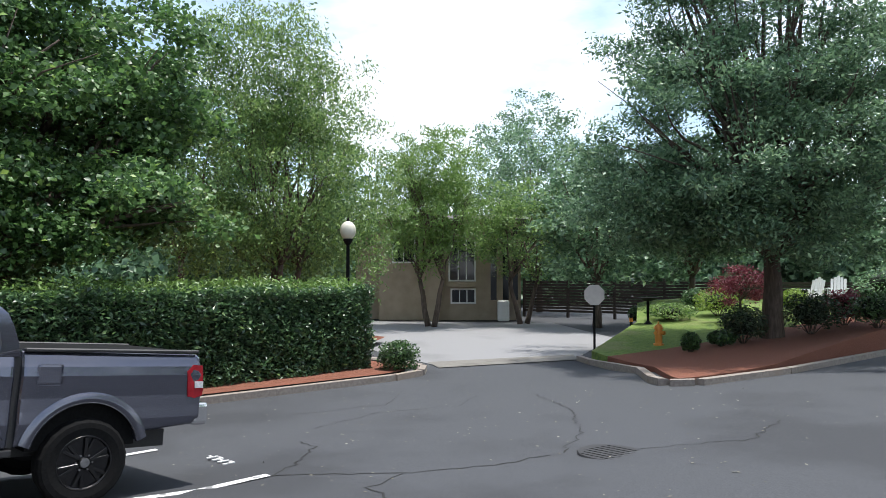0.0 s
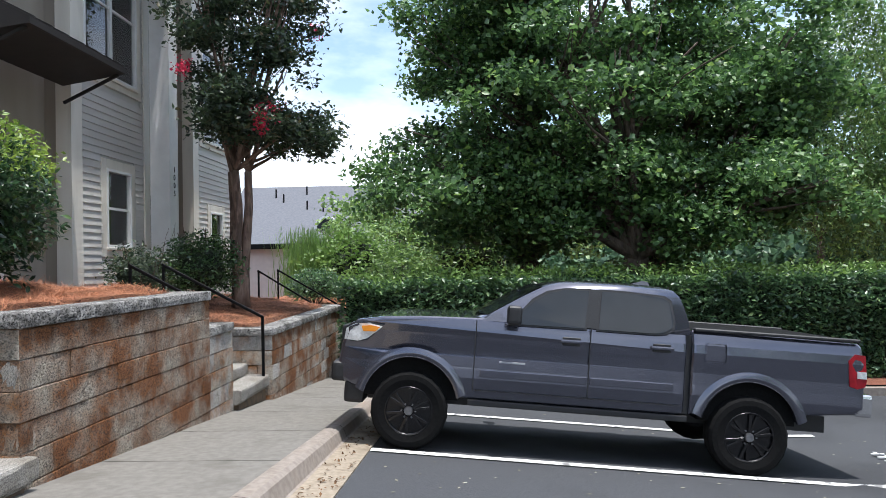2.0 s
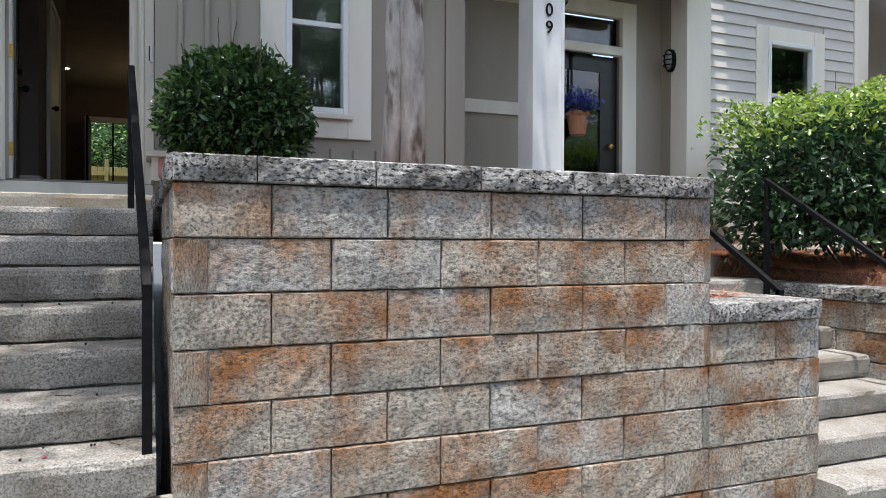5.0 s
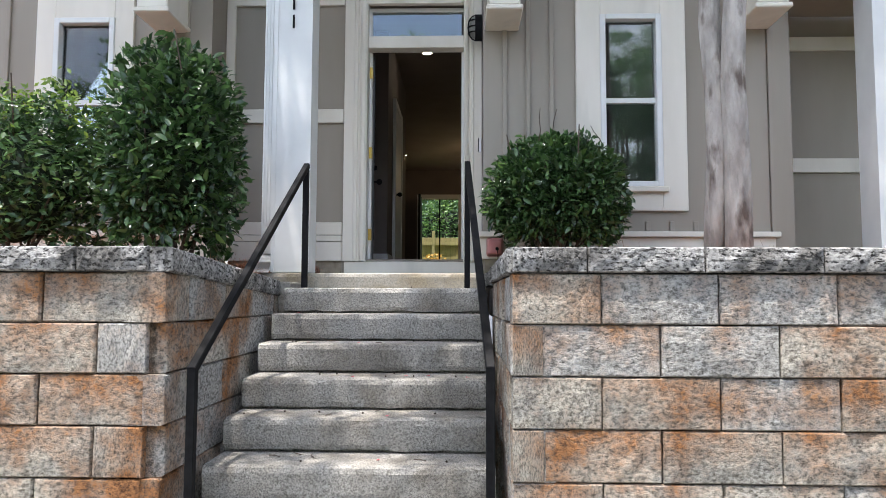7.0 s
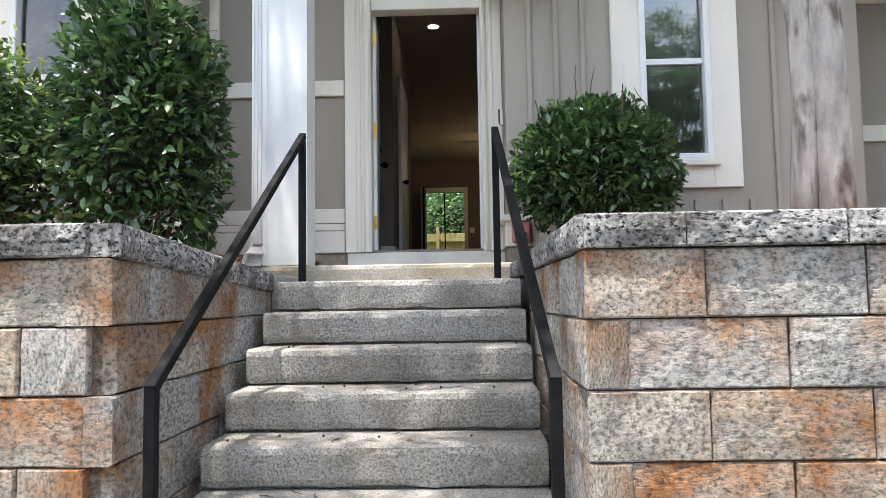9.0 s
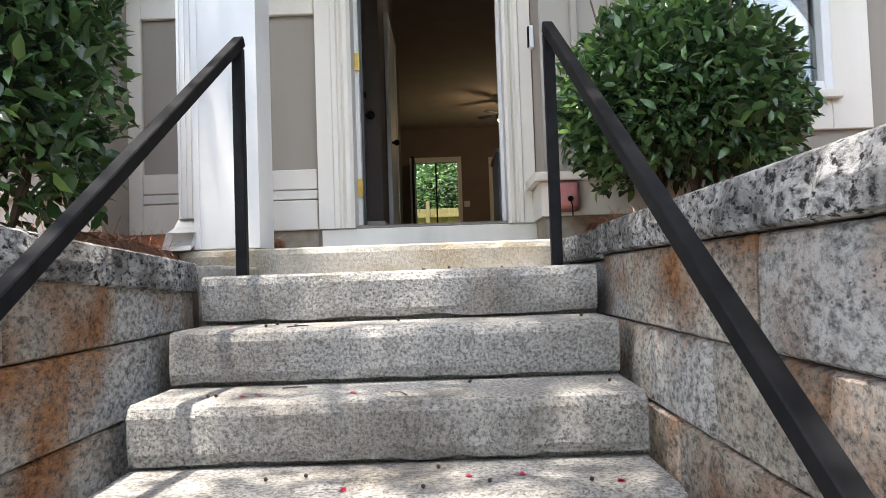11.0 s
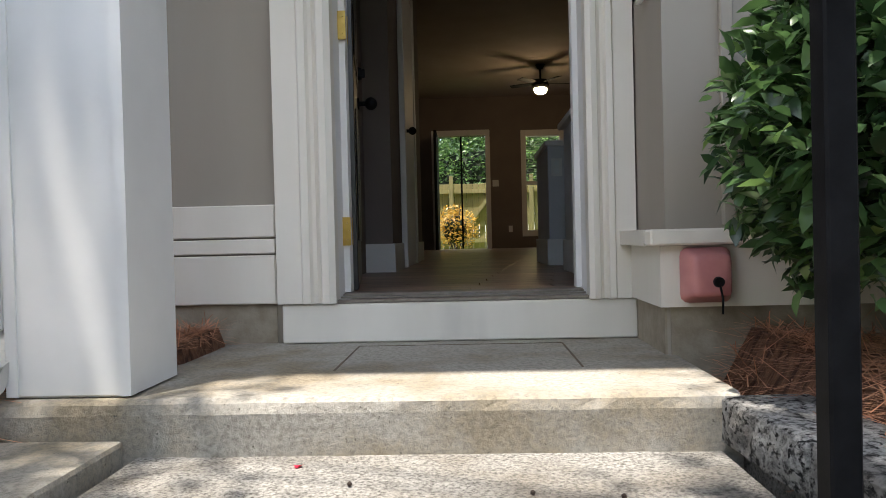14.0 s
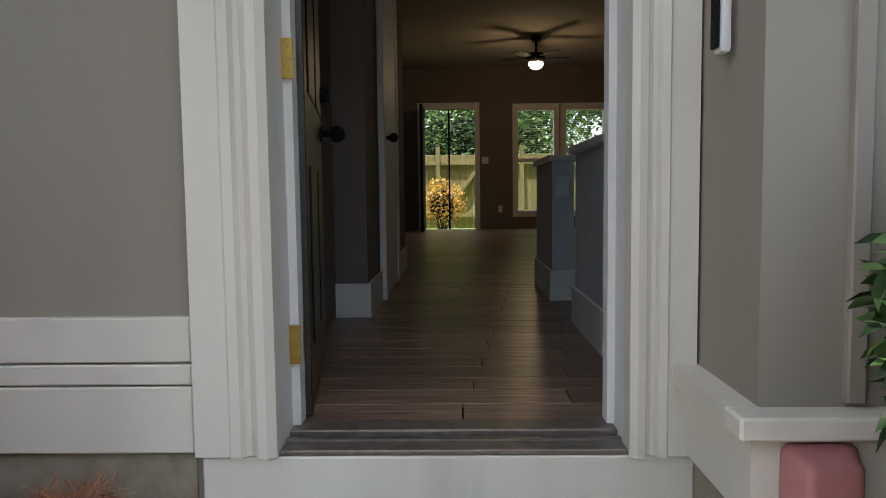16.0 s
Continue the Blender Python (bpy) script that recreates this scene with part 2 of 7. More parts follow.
M["cap"] = stone_mat("cap_block", (0.06, 0.058, 0.056, 1), (0.54, 0.525, 0.50, 1), (0.42, 0.41, 0.40, 1), grain=46.0, stain_scale=5.0, stain_lim=(0.46, 0.58), pits=(0.018, 0.017, 0.016, 1), pit_scale=55.0, pit_lim=(0.54, 0.62), dist=0.016)
M["mortar"] = mat("wall_core", (0.09, 0.07, 0.05, 1), (0.16, 0.11, 0.07, 1), 10, 0.95)
M["straw"] = mat("pine_straw_bed", (0.15, 0.065, 0.035, 1), (0.27, 0.125, 0.065, 1), 40, 0.95, bump=1.0, bump_scale=90, dist=0.03, stretch=(1, 3, 1), c=(0.09, 0.035, 0.018, 1), c_scale=14, c_lim=(0.5, 0.62))
M["needle"] = mat("pine_needles", (0.36, 0.145, 0.078, 1), (0.56, 0.26, 0.14, 1), 3, 0.8, rand=0.45, per="island")
M["mulch"] = mat("red_mulch", (0.16, 0.055, 0.03, 1), (0.26, 0.10, 0.06, 1), 60, 0.95, bump=1.0, bump_scale=70, dist=0.03)
M["taupe"] = mat("taupe_siding_paint", (0.275, 0.238, 0.196, 1), (0.31, 0.27, 0.224, 1), 3, 0.6, bump=0.06, bump_scale=60, stretch=(1, 1, 0.2), dist=0.002)
M["grey_lap"] = mat("grey_lap_siding", (0.486, 0.461, 0.429, 1), (0.550, 0.522, 0.484, 1), 3, 0.6, bump=0.06, bump_scale=60, stretch=(0.2, 1, 1), dist=0.002)
M["trim"] = mat("cream_trim", (0.664, 0.616, 0.535, 1), (0.740, 0.691, 0.610, 1), 4, 0.5, bump=0.05, bump_scale=40, stretch=(1, 1, 0.2), dist=0.002, c=(0.47, 0.44, 0.39, 1), c_scale=3, c_lim=(0.6, 0.85))
M["white"] = mat("white_column_paint", (0.66, 0.66, 0.645, 1), (0.72, 0.72, 0.705, 1), 4, 0.45, bump=0.03, bump_scale=30, dist=0.002)
M["rail"] = mat("black_rail_paint", (0.004, 0.004, 0.0045, 1), (0.008, 0.008, 0.009, 1), 30, 0.6, spec=0.12, bump=0.1, bump_scale=200, dist=0.001)
M["glass"] = glass_mat("window_glass")
M["car_glass"] = mat("dark_car_glass", (0.012, 0.016, 0.02, 1), (0.016, 0.02, 0.025, 1), 3, 0.04, spec=0.5)
# Near-black stand-in for unlit rooms; also the subfloor under the planks.
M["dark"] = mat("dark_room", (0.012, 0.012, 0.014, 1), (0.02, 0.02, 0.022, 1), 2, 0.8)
M["brass"] = mat("brass", (0.62, 0.42, 0.12, 1), (0.5, 0.33, 0.09, 1), 20, 0.32, 1.0)
M["door"] = mat("black_door_paint", (0.012, 0.011, 0.011, 1), (0.02, 0.018, 0.017, 1), 8, 0.35)
M["floorwood"] = mat("brown_plank", (0.12, 0.073, 0.052, 1), (0.34, 0.215, 0.15, 1), 4, 0.34, stretch=(0.6, 14, 1), rand=0.28, bump=0.08, bump_scale=60, dist=0.002, c=(0.06, 0.037, 0.027, 1), c_scale=7, c_lim=(0.54, 0.68))
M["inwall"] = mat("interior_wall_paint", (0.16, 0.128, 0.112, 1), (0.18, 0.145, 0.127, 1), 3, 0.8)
M["inwhite"] = mat("interior_white_trim", (0.68, 0.66, 0.63, 1), (0.72, 0.70, 0.67, 1), 3, 0.5)
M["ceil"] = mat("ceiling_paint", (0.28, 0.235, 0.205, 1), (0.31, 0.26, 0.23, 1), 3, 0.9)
M["bark"] = mat("brown_bark", (0.07, 0.05, 0.038, 1), (0.13, 0.095, 0.072, 1), 14, 0.9, bump=1.0, bump_scale=30, dist=0.03, stretch=(1, 1, 0.25))
M["brownbark"] = mat("brown_crape_bark", (0.15, 0.095, 0.072, 1), (0.27, 0.185, 0.145, 1), 14, 0.85, bump=1.0, bump_scale=26, dist=0.02, stretch=(1, 1, 0.3), c=(0.085, 0.055, 0.042, 1), c_scale=9, c_lim=(0.52, 0.62))
M["crapebark"] = mat("crape_bark", (0.24, 0.215, 0.195, 1), (0.44, 0.41, 0.375, 1), 14, 0.85, bump=1.0, bump_scale=26, dist=0.03, stretch=(1, 1, 0.35), c=(0.11, 0.085, 0.07, 1), c_scale=9, c_lim=(0.56, 0.66))
M["leaf_maple"] = leaf_mat("maple_leaves", (0.03, 0.075, 0.025, 1), (0.14, 0.26, 0.07, 1), (0.27, 0.40, 0.09, 1))
M["leaf_birch"] = leaf_mat("birch_leaves", (0.065, 0.13, 0.035, 1), (0.23, 0.35, 0.09, 1), (0.34, 0.46, 0.13, 1))
M["leaf_oak"] = leaf_mat("willow_oak_leaves", (0.04, 0.095, 0.045, 1), (0.20, 0.32, 0.15, 1), (0.32, 0.44, 0.22, 1))
M["leaf_bright"] = leaf_mat("bright_leaves", (0.09, 0.17, 0.035, 1), (0.2, 0.32, 0.07, 1))
M["leaf_hedge"] = leaf_mat("hedge_leaves", (0.024, 0.060, 0.027, 1), (0.12, 0.22, 0.08, 1), (0.24, 0.36, 0.12, 1), 0.35)
M["leaf_shrub"] = leaf_mat("shrub_leaves", (0.014, 0.037, 0.013, 1), (0.088, 0.17, 0.05, 1), (0.16, 0.26, 0.07, 1), 0.28)
M["leaf_dark"] = leaf_mat("dark_shrub_leaves", (0.010, 0.030, 0.013, 1), (0.045, 0.10, 0.036, 1), (0.11, 0.19, 0.05, 1), 0.3)
M["leaf_lime"] = leaf_mat("lime_leaves", (0.12, 0.21, 0.03, 1), (0.28, 0.38, 0.06, 1))
M["leaf_crape"] = leaf_mat("crape_leaves", (0.014, 0.029, 0.015, 1), (0.055, 0.09, 0.035, 1), (0.12, 0.09, 0.04, 1))
M["leaf_red"] = leaf_mat("red_leaves", (0.12, 0.02, 0.03, 1), (0.24, 0.05, 0.06, 1))
M["flower"] = leaf_mat("crimson_flowers", (0.5, 0.015, 0.05, 1), (0.65, 0.05, 0.1, 1))
M["blueflower"] = leaf_mat("blue_flowers", (0.03, 0.05, 0.2, 1), (0.08, 0.1, 0.32, 1))
M["grass"] = mat("lawn", (0.10, 0.17, 0.03, 1), (0.19, 0.27, 0.05, 1), 9, 0.9, bump=1.0, bump_scale=120, dist=0.03, c=(0.22, 0.24, 0.09, 1), c_scale=0.8)
M["twig"] = mat("twigs", (0.06, 0.042, 0.03, 1), (0.1, 0.07, 0.05, 1), 20, 0.9)
# Near-black green for bodies that imitate the shade between leaves.
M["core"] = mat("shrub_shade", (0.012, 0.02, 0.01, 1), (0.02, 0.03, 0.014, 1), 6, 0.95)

# ---- tools ----


def part(name, bm, material, parent=None, label="", smooth=False):
    me = bpy.data.meshes.new(name)
    if smooth:
        for f in bm.faces:
            f.smooth = True
    bm.to_mesh(me)
    bm.free()
    me.materials.append(material)
    ob = new(name, me)
    if parent is not None:
        ob.parent = parent
    if label:
        ob["label"] = label
    return ob


def thing(name, label, category, at=(0, 0, 0), group="", kind="", rz=0.0):
    ob = new(name)
    ob.empty_display_size = 0.1
    ob.matrix_basis = pose(*at, 0, 0, rz)
    return tagged(ob, label, category, group, kind)


def bx(bm, x0, x1, y0, y1, z0, z1, bev=0.0, seg=1, m=None):
    r = bmesh.ops.create_cube(bm, size=1.0, matrix=Matrix.Translation(((x0 + x1) / 2, (y0 + y1) / 2, (z0 + z1) / 2)) @ Matrix.Diagonal((abs(x1 - x0), abs(y1 - y0), abs(z1 - z0), 1)))
    if bev:
        es = list({e for v in r["verts"] for e in v.link_edges})
        r = bmesh.ops.bevel(bm, geom=es, offset=bev, segments=seg, affect="EDGES", profile=0.6)
    if m is not None:
        bmesh.ops.transform(bm, matrix=m, verts=[v for v in r["verts"]])
    return bm


def box(x0, x1, y0, y1, z0, z1, bev=0.0, seg=1):
    return bx(bmesh.new(), x0, x1, y0, y1, z0, z1, bev, seg)


def cyl(bm, r0, r1, depth, m, seg=16):
    bmesh.ops.create_cone(bm, cap_ends=True, segments=seg, radius1=r0, radius2=r1, depth=depth, matrix=m)
    return bm


def tube(bm, pts, radii, seg=8):
    """A tapered tube along points."""
    rings = []
    for i, p in enumerate(pts):
        p = Vector(p)
        d = (Vector(pts[min(i + 1, len(pts) - 1)]) - Vector(pts[max(i - 1, 0)])).normalized()
        a = d.cross(Vector((0, 1, 0.3))).normalized()
        b = d.cross(a)
        r = radii[i] if hasattr(radii, "__len__") else radii
        rings.append([bm.verts.new(p + r * (cos(2 * pi * k / seg) * a + sin(2 * pi * k / seg) * b)) for k in range(seg)])
    for r0, r1 in zip(rings, rings[1:]):
        for k in range(seg):
            bm.faces.new((r0[k], r0[(k + 1) % seg], r1[(k + 1) % seg], r1[k]))
    bm.faces.new(rings[0][::-1]), bm.faces.new(rings[-1])
    return bm


def prism(bm, outline, axis, a, b):
    """An outline pulled along an axis from a to b. The outline gives the two other coordinates in xyz order."""
    def put(u, v, w):
        return {"x": (w, u, v), "y": (u, w, v), "z": (u, v, w)}[axis]
    lo = [bm.verts.new(put(u, v, a)) for u, v in outline]
    hi = [bm.verts.new(put(u, v, b)) for u, v in outline]
    n = len(outline)
    bm.faces.new(lo), bm.faces.new(hi[::-1])
    for k in range(n):
        bm.faces.new((lo[k], hi[k], hi[(k + 1) % n], lo[(k + 1) % n]))
    bmesh.ops.recalc_face_normals(bm, faces=bm.faces)
    return bm


def raw_mesh(name, verts, faces, material, parent=None):
    """A mesh from arrays of quads or triangles."""
    me = bpy.data.meshes.new(name)
    verts, faces = np.asarray(verts, np.float32), np.asarray(faces, np.int32)
    k = faces.shape[1]
    me.vertices.add(len(verts)), me.loops.add(faces.size), me.polygons.add(len(faces))
    me.vertices.foreach_set("co", verts.ravel()), me.loops.foreach_set("vertex_index", faces.ravel())
    me.polygons.foreach_set("loop_start", np.arange(0, faces.size, k, dtype=np.int32))
    me.update(calc_edges=True)
    me.materials.append(material)
    ob = new(name, me)
    if parent is not None:
        ob.parent = parent
    return ob


def leaves_at(rng, centres, size, aspect=0.45, droop=0.3, up=0.5):
    """Folded leaves at the centres: verts and quads (two a leaf)."""
    n = len(centres)
    d = rng.normal(size=(n, 3))
    d[:, 2] = d[:, 2] * 0.6 - droop
    d /= np.linalg.norm(d, axis=1, keepdims=True)
    w = rng.normal(size=(n, 3))
    w[:, 2] += up
    s = np.cross(d, w)
    s /= np.linalg.norm(s, axis=1, keepdims=True) + 1e-9
    nrm = np.cross(s, d)
    ln = (size * rng.uniform(0.6, 1.25, n))[:, None]
    wd = ln * aspect * 0.5
    base, tip = centres - d * ln * 0.5, centres + d * ln * 0.5
    mid = centres + d * ln * 0.02
    a, b = mid + s * wd + nrm * wd * 0.35, mid - s * wd + nrm * wd * 0.35
    v = np.stack([base, a, tip, b], 1).reshape(-1, 3)
    i = np.arange(n)[:, None] * 4
    return v, np.concatenate([i + [0, 1, 2], i + [0, 2, 3]])


def fine_leaves(rng, centres, out, size, aspect=0.42):
    """Oval folded leaves with a bent midrib that point outwards: verts and triangles (eight a leaf)."""
    n = len(centres)
    d = out + rng.normal(size=(n, 3)) * 0.75
    d /= np.linalg.norm(d, axis=1, keepdims=True)
    s = np.cross(d, rng.normal(size=(n, 3)) * 0.5 + [0, 0, 1])
    s /= np.linalg.norm(s, axis=1, keepdims=True) + 1e-9
    nr = np.cross(s, d)
    ln = (size * rng.uniform(0.6, 1.3, n))[:, None]
    w = ln * aspect * 0.5
    at_ = lambda t, k, h: centres + d * ln * (t - 0.5) + s * w * k + nr * ln * (h - 0.35 * (t - 0.4) ** 2)
    v = np.stack([at_(0, 0, 0), at_(0.3, 0.85, 0.05), at_(0.3, -0.85, 0.05), at_(0.65, 0.8, 0.05), at_(0.65, -0.8, 0.05), at_(1, 0, 0), at_(0.32, 0, 0), at_(0.66, 0, 0)], 1).reshape(-1, 3)
    i = np.arange(n)[:, None] * 8
    tri = ((0, 1, 6), (1, 3, 7), (1, 7, 6), (3, 5, 7), (0, 6, 2), (2, 7, 4), (2, 6, 7), (4, 7, 5))
    return v, np.concatenate([i + list(t) for t in tri])


def clumps(rng, centre, radii, count, per, spread, shell=0.55, lumps=0.25, zmin=-1.0, flat=1.0):
    """Leaf centres in clumps spread through a lumpy ellipsoid."""
    out = []
    c, r = np.array(centre, float), np.array(radii, float)
    tries = 0
    while len(out) < count and tries < count * 20:
        tries += 1
        d = rng.normal(size=3)
        d /= np.linalg.norm(d)
        if d[2] < zmin:
            continue
        bulge = 1 + lumps * noise.noise(Vector(d * 2.2) + Vector(centre))
        rad = rng.uniform(shell, 1.0) ** 0.6 * bulge
        out.append(c + d * r * rad)
    cc = np.repeat(np.array(out), per, axis=0)
    return cc + rng.normal(size=cc.shape) * spread * np.array([1, 1, flat])


def ground_z(x, y):
    """The lot's slope: down along the row of houses and away from it, easing off with distance."""
    lim = 9 + 6 * min(max((y + 7) / 4, 0), 1)
    x = max(min(x, lim), -8)
    y = max(y, -6.6) + min(y + 6.6, 0) * 0.01
    return -0.585 - 0.073 * (x - 6.3) + 0.083 * (y + 1.95)


def walk_z(x):
    """The pavement's height in front of the retaining walls."""
    return 0.095 - 0.083 * x




# ---- ground ----
rng = np.random.default_rng(4)
xs = np.concatenate([[-900, -200, -60, -20], np.arange(-9, 24, 1.0), [30, 45, 80, 200, 900]])
ys = np.concatenate([[-900, -200, -80, -40], np.arange(-30, -1.6, 1.0), [-1.98, 1.0, 20, 60, 200, 900]])
gv = [(x, y, ground_z(x, y) if y < -1.5 else ground_z(x, -1.98) - 0.3) for y in ys for x in xs]
gf = [(j * len(xs) + i, j * len(xs) + i + 1, (j + 1) * len(xs) + i + 1, (j + 1) * len(xs) + i) for j in range(len(ys) - 1) for i in range(len(xs) - 1)]
tagged(raw_mesh("ground", gv, gf, M["asphalt"]), "dark grey cracked asphalt parking lot", "ground", kind="structure")


def sloped(name, x0, x1, y0, y1, zf, thick, material, label, category, parent=None, lift=0.0):
    """A slab whose top follows zf(x, y)."""
    bm = bmesh.new()
    n = max(2, int((x1 - x0) / 0.8))
    rows = []
    for i in range(n + 1):
        x = x0 + (x1 - x0) * i / n
        rows.append([bm.verts.new((x, y, zf(x, y) + lift - t)) for y, t in ((y0, 0), (y1, 0), (y1, thick), (y0, thick))])
    for a, b in zip(rows, rows[1:]):
        for k in range(4):
            bm.faces.new((a[k], b[k], b[(k + 1) % 4], a[(k + 1) % 4]))
    bm.faces.new(rows[0]), bm.faces.new(rows[-1][::-1])
    bmesh.ops.recalc_face_normals(bm, faces=bm.faces)
    return part(name, bm, material, parent)


pavement = thing("pavement", "light concrete pavement in front of the walls", "pavement", kind="structure")
for k in range(-6, 18):
    x0 = 0.55 + 1.5 * k
    sloped("slab", x0 + 0.008, x0 + 1.492, -1.52, 0.35, lambda x, y: walk_z(x), 0.25, M["concrete"], "", "", pavement)
sloped("joint_bed", -8.4, 27.5, -1.51, 0.34, lambda x, y: walk_z(x) - 0.02, 0.2, M["mortar"], "", "", pavement)
kerb = thing("kerb", "rounded concrete kerb along the pavement", "kerb", kind="structure")
for k in range(-3, 9):
    x0 = 0.9 + 3.0 * k
    bm = bmesh.new()
    rows = []
    for i in range(5):
        x = x0 + 0.006 + 2.988 * i / 4
        top, low = walk_z(x), ground_z(x, -1.98)
        prof = [(-1.522, top - 0.3), (-1.522, top + 0.002), (-1.56, top + 0.004), (-1.63, top - 0.004), (-1.665, top - 0.03), (-1.70, low + 0.03), (-1.72, low + 0.02), (-1.72, low - 0.2)]
        rows.append([bm.verts.new((x, y, z)) for y, z in prof])
    for a, b in zip(rows, rows[1:]):
        for i in range(len(prof)):
            bm.faces.new((a[i], b[i], b[(i + 1) % len(prof)], a[(i + 1) % len(prof)]))
    bm.faces.new(rows[0]), bm.faces.new(rows[-1][::-1])
    bmesh.ops.recalc_face_normals(bm, faces=bm.faces)
    part("kerb_stone", bm, M["kerb"], kerb, smooth=False)
    sloped("gutter_pan", x0 + 0.006, x0 + 2.994, -2.02, -1.715, lambda x, y: ground_z(x, -1.98) + 0.012 + (y + 2.02) * 0.03, 0.1, M["gutter"], "", "", kerb)

# ---- retaining walls ----
BH, BL = 0.203, 0.459


def rock_mesh(name, w, h, d, seed, amp=0.007, nx=9, nz=5):
    """A split-face block: front at y = 0 (facing -y), x from 0 to w, z from 0 to h; a thin arris, then an uneven face."""
    bm = bmesh.new()
    g = []
    us = [0.0] + [0.007 + (w - 0.014) * i / (nx - 2) for i in range(nx - 1)] + [w]
    vs = [0.0] + [0.006 + (h - 0.012) * j / (nz - 2) for j in range(nz - 1)] + [h]
    for j in range(nz + 1):
        row = []
        for i in range(nx + 1):
            rim = min(i, nx - i, j, nz - j)
            bump = noise.noise(Vector((us[i] * 26 + seed * 7.3, vs[j] * 34, seed * 3.1)))
            y = 0.008 if rim == 0 else -amp * ((0.15 if rim == 1 else 0.55) + 0.8 * bump)
            row.append(bm.verts.new((us[i], y, vs[j])))
        g.append(row)
    for j in range(nz):
        for i in range(nx):
            bm.faces.new((g[j][i], g[j][i + 1], g[j + 1][i + 1], g[j + 1][i]))
    bk = [bm.verts.new(v) for v in ((0, d, 0), (w, d, 0), (w, d, h), (0, d, h))]
    bm.faces.new([g[0][i] for i in range(nx, -1, -1)] + [bk[0], bk[1]])
    bm.faces.new([g[nz][i] for i in range(nx + 1)] + [bk[2], bk[3]])
    bm.faces.new([g[j][0] for j in range(nz + 1)] + [bk[3], bk[0]])
    bm.faces.new([g[j][nx] for j in range(nz, -1, -1)] + [bk[1], bk[2]])
    bmesh.ops.recalc_face_normals(bm, faces=bm.faces)
    me = bpy.data.meshes.new(name)
    bm.to_mesh(me)
    bm.free()
    return me


BLOCKS = {}
for key, mm in (("block", M["block"]), ("block_grey", M["block_grey"]), ("block_rust", M["block_rust"])):
    BLOCKS[key] = [rock_mesh("block", BL - 0.005, BH - 0.004, 0.16, s) for s in range(6)]
    for me in BLOCKS[key]:
        me.materials.append(mm)
BLOCKS["cap"] = [rock_mesh("cap_block", BL - 0.005, 0.1, 0.3, 20 + s, 0.012, 10, 4) for s in range(5)]
for me in BLOCKS["cap"]:
    me.materials.append(M["cap"])
brng = random.Random(7)


def block_run(wall, start, turn, length, z0, courses, cap=True, grey=0.25, cap_over=0.02, skew=0.0, first=0.0, base="block"):
    """Courses of blocks from a start point along a heading (degrees; 0 runs to +x, facing -y), topped by caps. z0 is the underside of the caps."""
    h = radians(turn)
    dx, dy = cos(h), sin(h)
    for k in range(courses + (1 if cap else 0)):
        row = k - 1 if cap else k
        iscap = cap and k == 0
        u = -(brng.uniform(0.1, 0.3) if iscap else (first + (0.229 if row % 2 else 0.0)) % BL)
        while u < length - 0.01:
            a, b = max(u, 0.0), min(u + BL, length)
            u += BL
            if b - a < 0.03:
                continue
            kind = "cap" if iscap else ("block_grey" if brng.random() < grey else base)
            ob = new("cap_block" if iscap else "block", brng.choice(BLOCKS[kind]))
            ob.parent = wall
            z = z0 if iscap else z0 - BH * (row + 1)
            over = cap_over if iscap else brng.uniform(-0.004, 0.006)
            px, py = start[0] + dx * a + dy * over, start[1] + dy * a - dx * over
            ob.matrix_basis = pose(px, py, z, 0, 0, turn) @ Matrix.Diagonal(((b - a) / BL, 1, 1, 1))
            if iscap and skew:
                ob.matrix_basis = pose(px, py, z + skew * a, 0, -math.degrees(math.atan(skew)), turn) @ Matrix.Diagonal(((b - a) / BL, 1, 1, 1))


def retaining(name, label):
    return thing(name, label, "retaining wall", kind="structure")


wall_b = retaining("retaining_wall_1", "split-face concrete block retaining wall, rust stained")
block_run(wall_b, (-0.42, 0.0), 0, 2.45, 1.42, 8, first=0.11)
block_run(wall_b, (2.03, 0.0), 0, 0.74, 0.811, 5, first=0.02)
block_run(wall_b, (-0.42, 1.75), -90, 1.75, 1.42, 8, grey=0.6, first=0.2)
block_run(wall_b, (2.03, 0.0), 90, 1.9, 1.42, 4, grey=0.4)
block_run(wall_b, (2.77, 0.0), 90, 2.2, 0.811, 6, grey=0.5)
part("wall_core", bx(bx(box(-0.40, 2.01, 0.03, 2.4, -0.5, 1.40), 2.0, 2.75, 0.03, 2.4, -0.6, 0.80), -0.40, 2.01, 0.3, 2.4, 1.40, 1.44), M["mortar"], wall_b)

wall_a = retaining("retaining_wall_2", "weathered split-face block wall beside the steps")
block_run(wall_a, (-6.6, 0.0), 0, 4.73, 1.42, 7, first=0.29, grey=0.3)
block_run(wall_a, (-1.80, 0.0), 90, 1.72, 1.42, 7, grey=0.6, first=0.2, skew=-0.05)
part("wall_core", box(-6.6, -1.84, 0.03, 2.4, -0.3, 1.40), M["mortar"], wall_a)

wall_c = retaining("retaining_wall_3", "rust-stained split-face block wall with blackened caps")
block_run(wall_c, (4.08, -0.1), 0, 3.32, 0.80, 7, first=0.1, grey=0.0, base="block_rust")
block_run(wall_c, (7.40, -0.1), 0, 0.75, 0.394, 5, first=0.1, grey=0.4)
block_run(wall_c, (4.08, 2.1), -90, 2.2, 0.80, 6, grey=0.2)
block_run(wall_c, (7.40, -0.1), 90, 1.9, 0.80, 4, grey=0.3)
block_run(wall_c, (8.15, -0.1), 90, 2.0, 0.394, 4, grey=0.3)
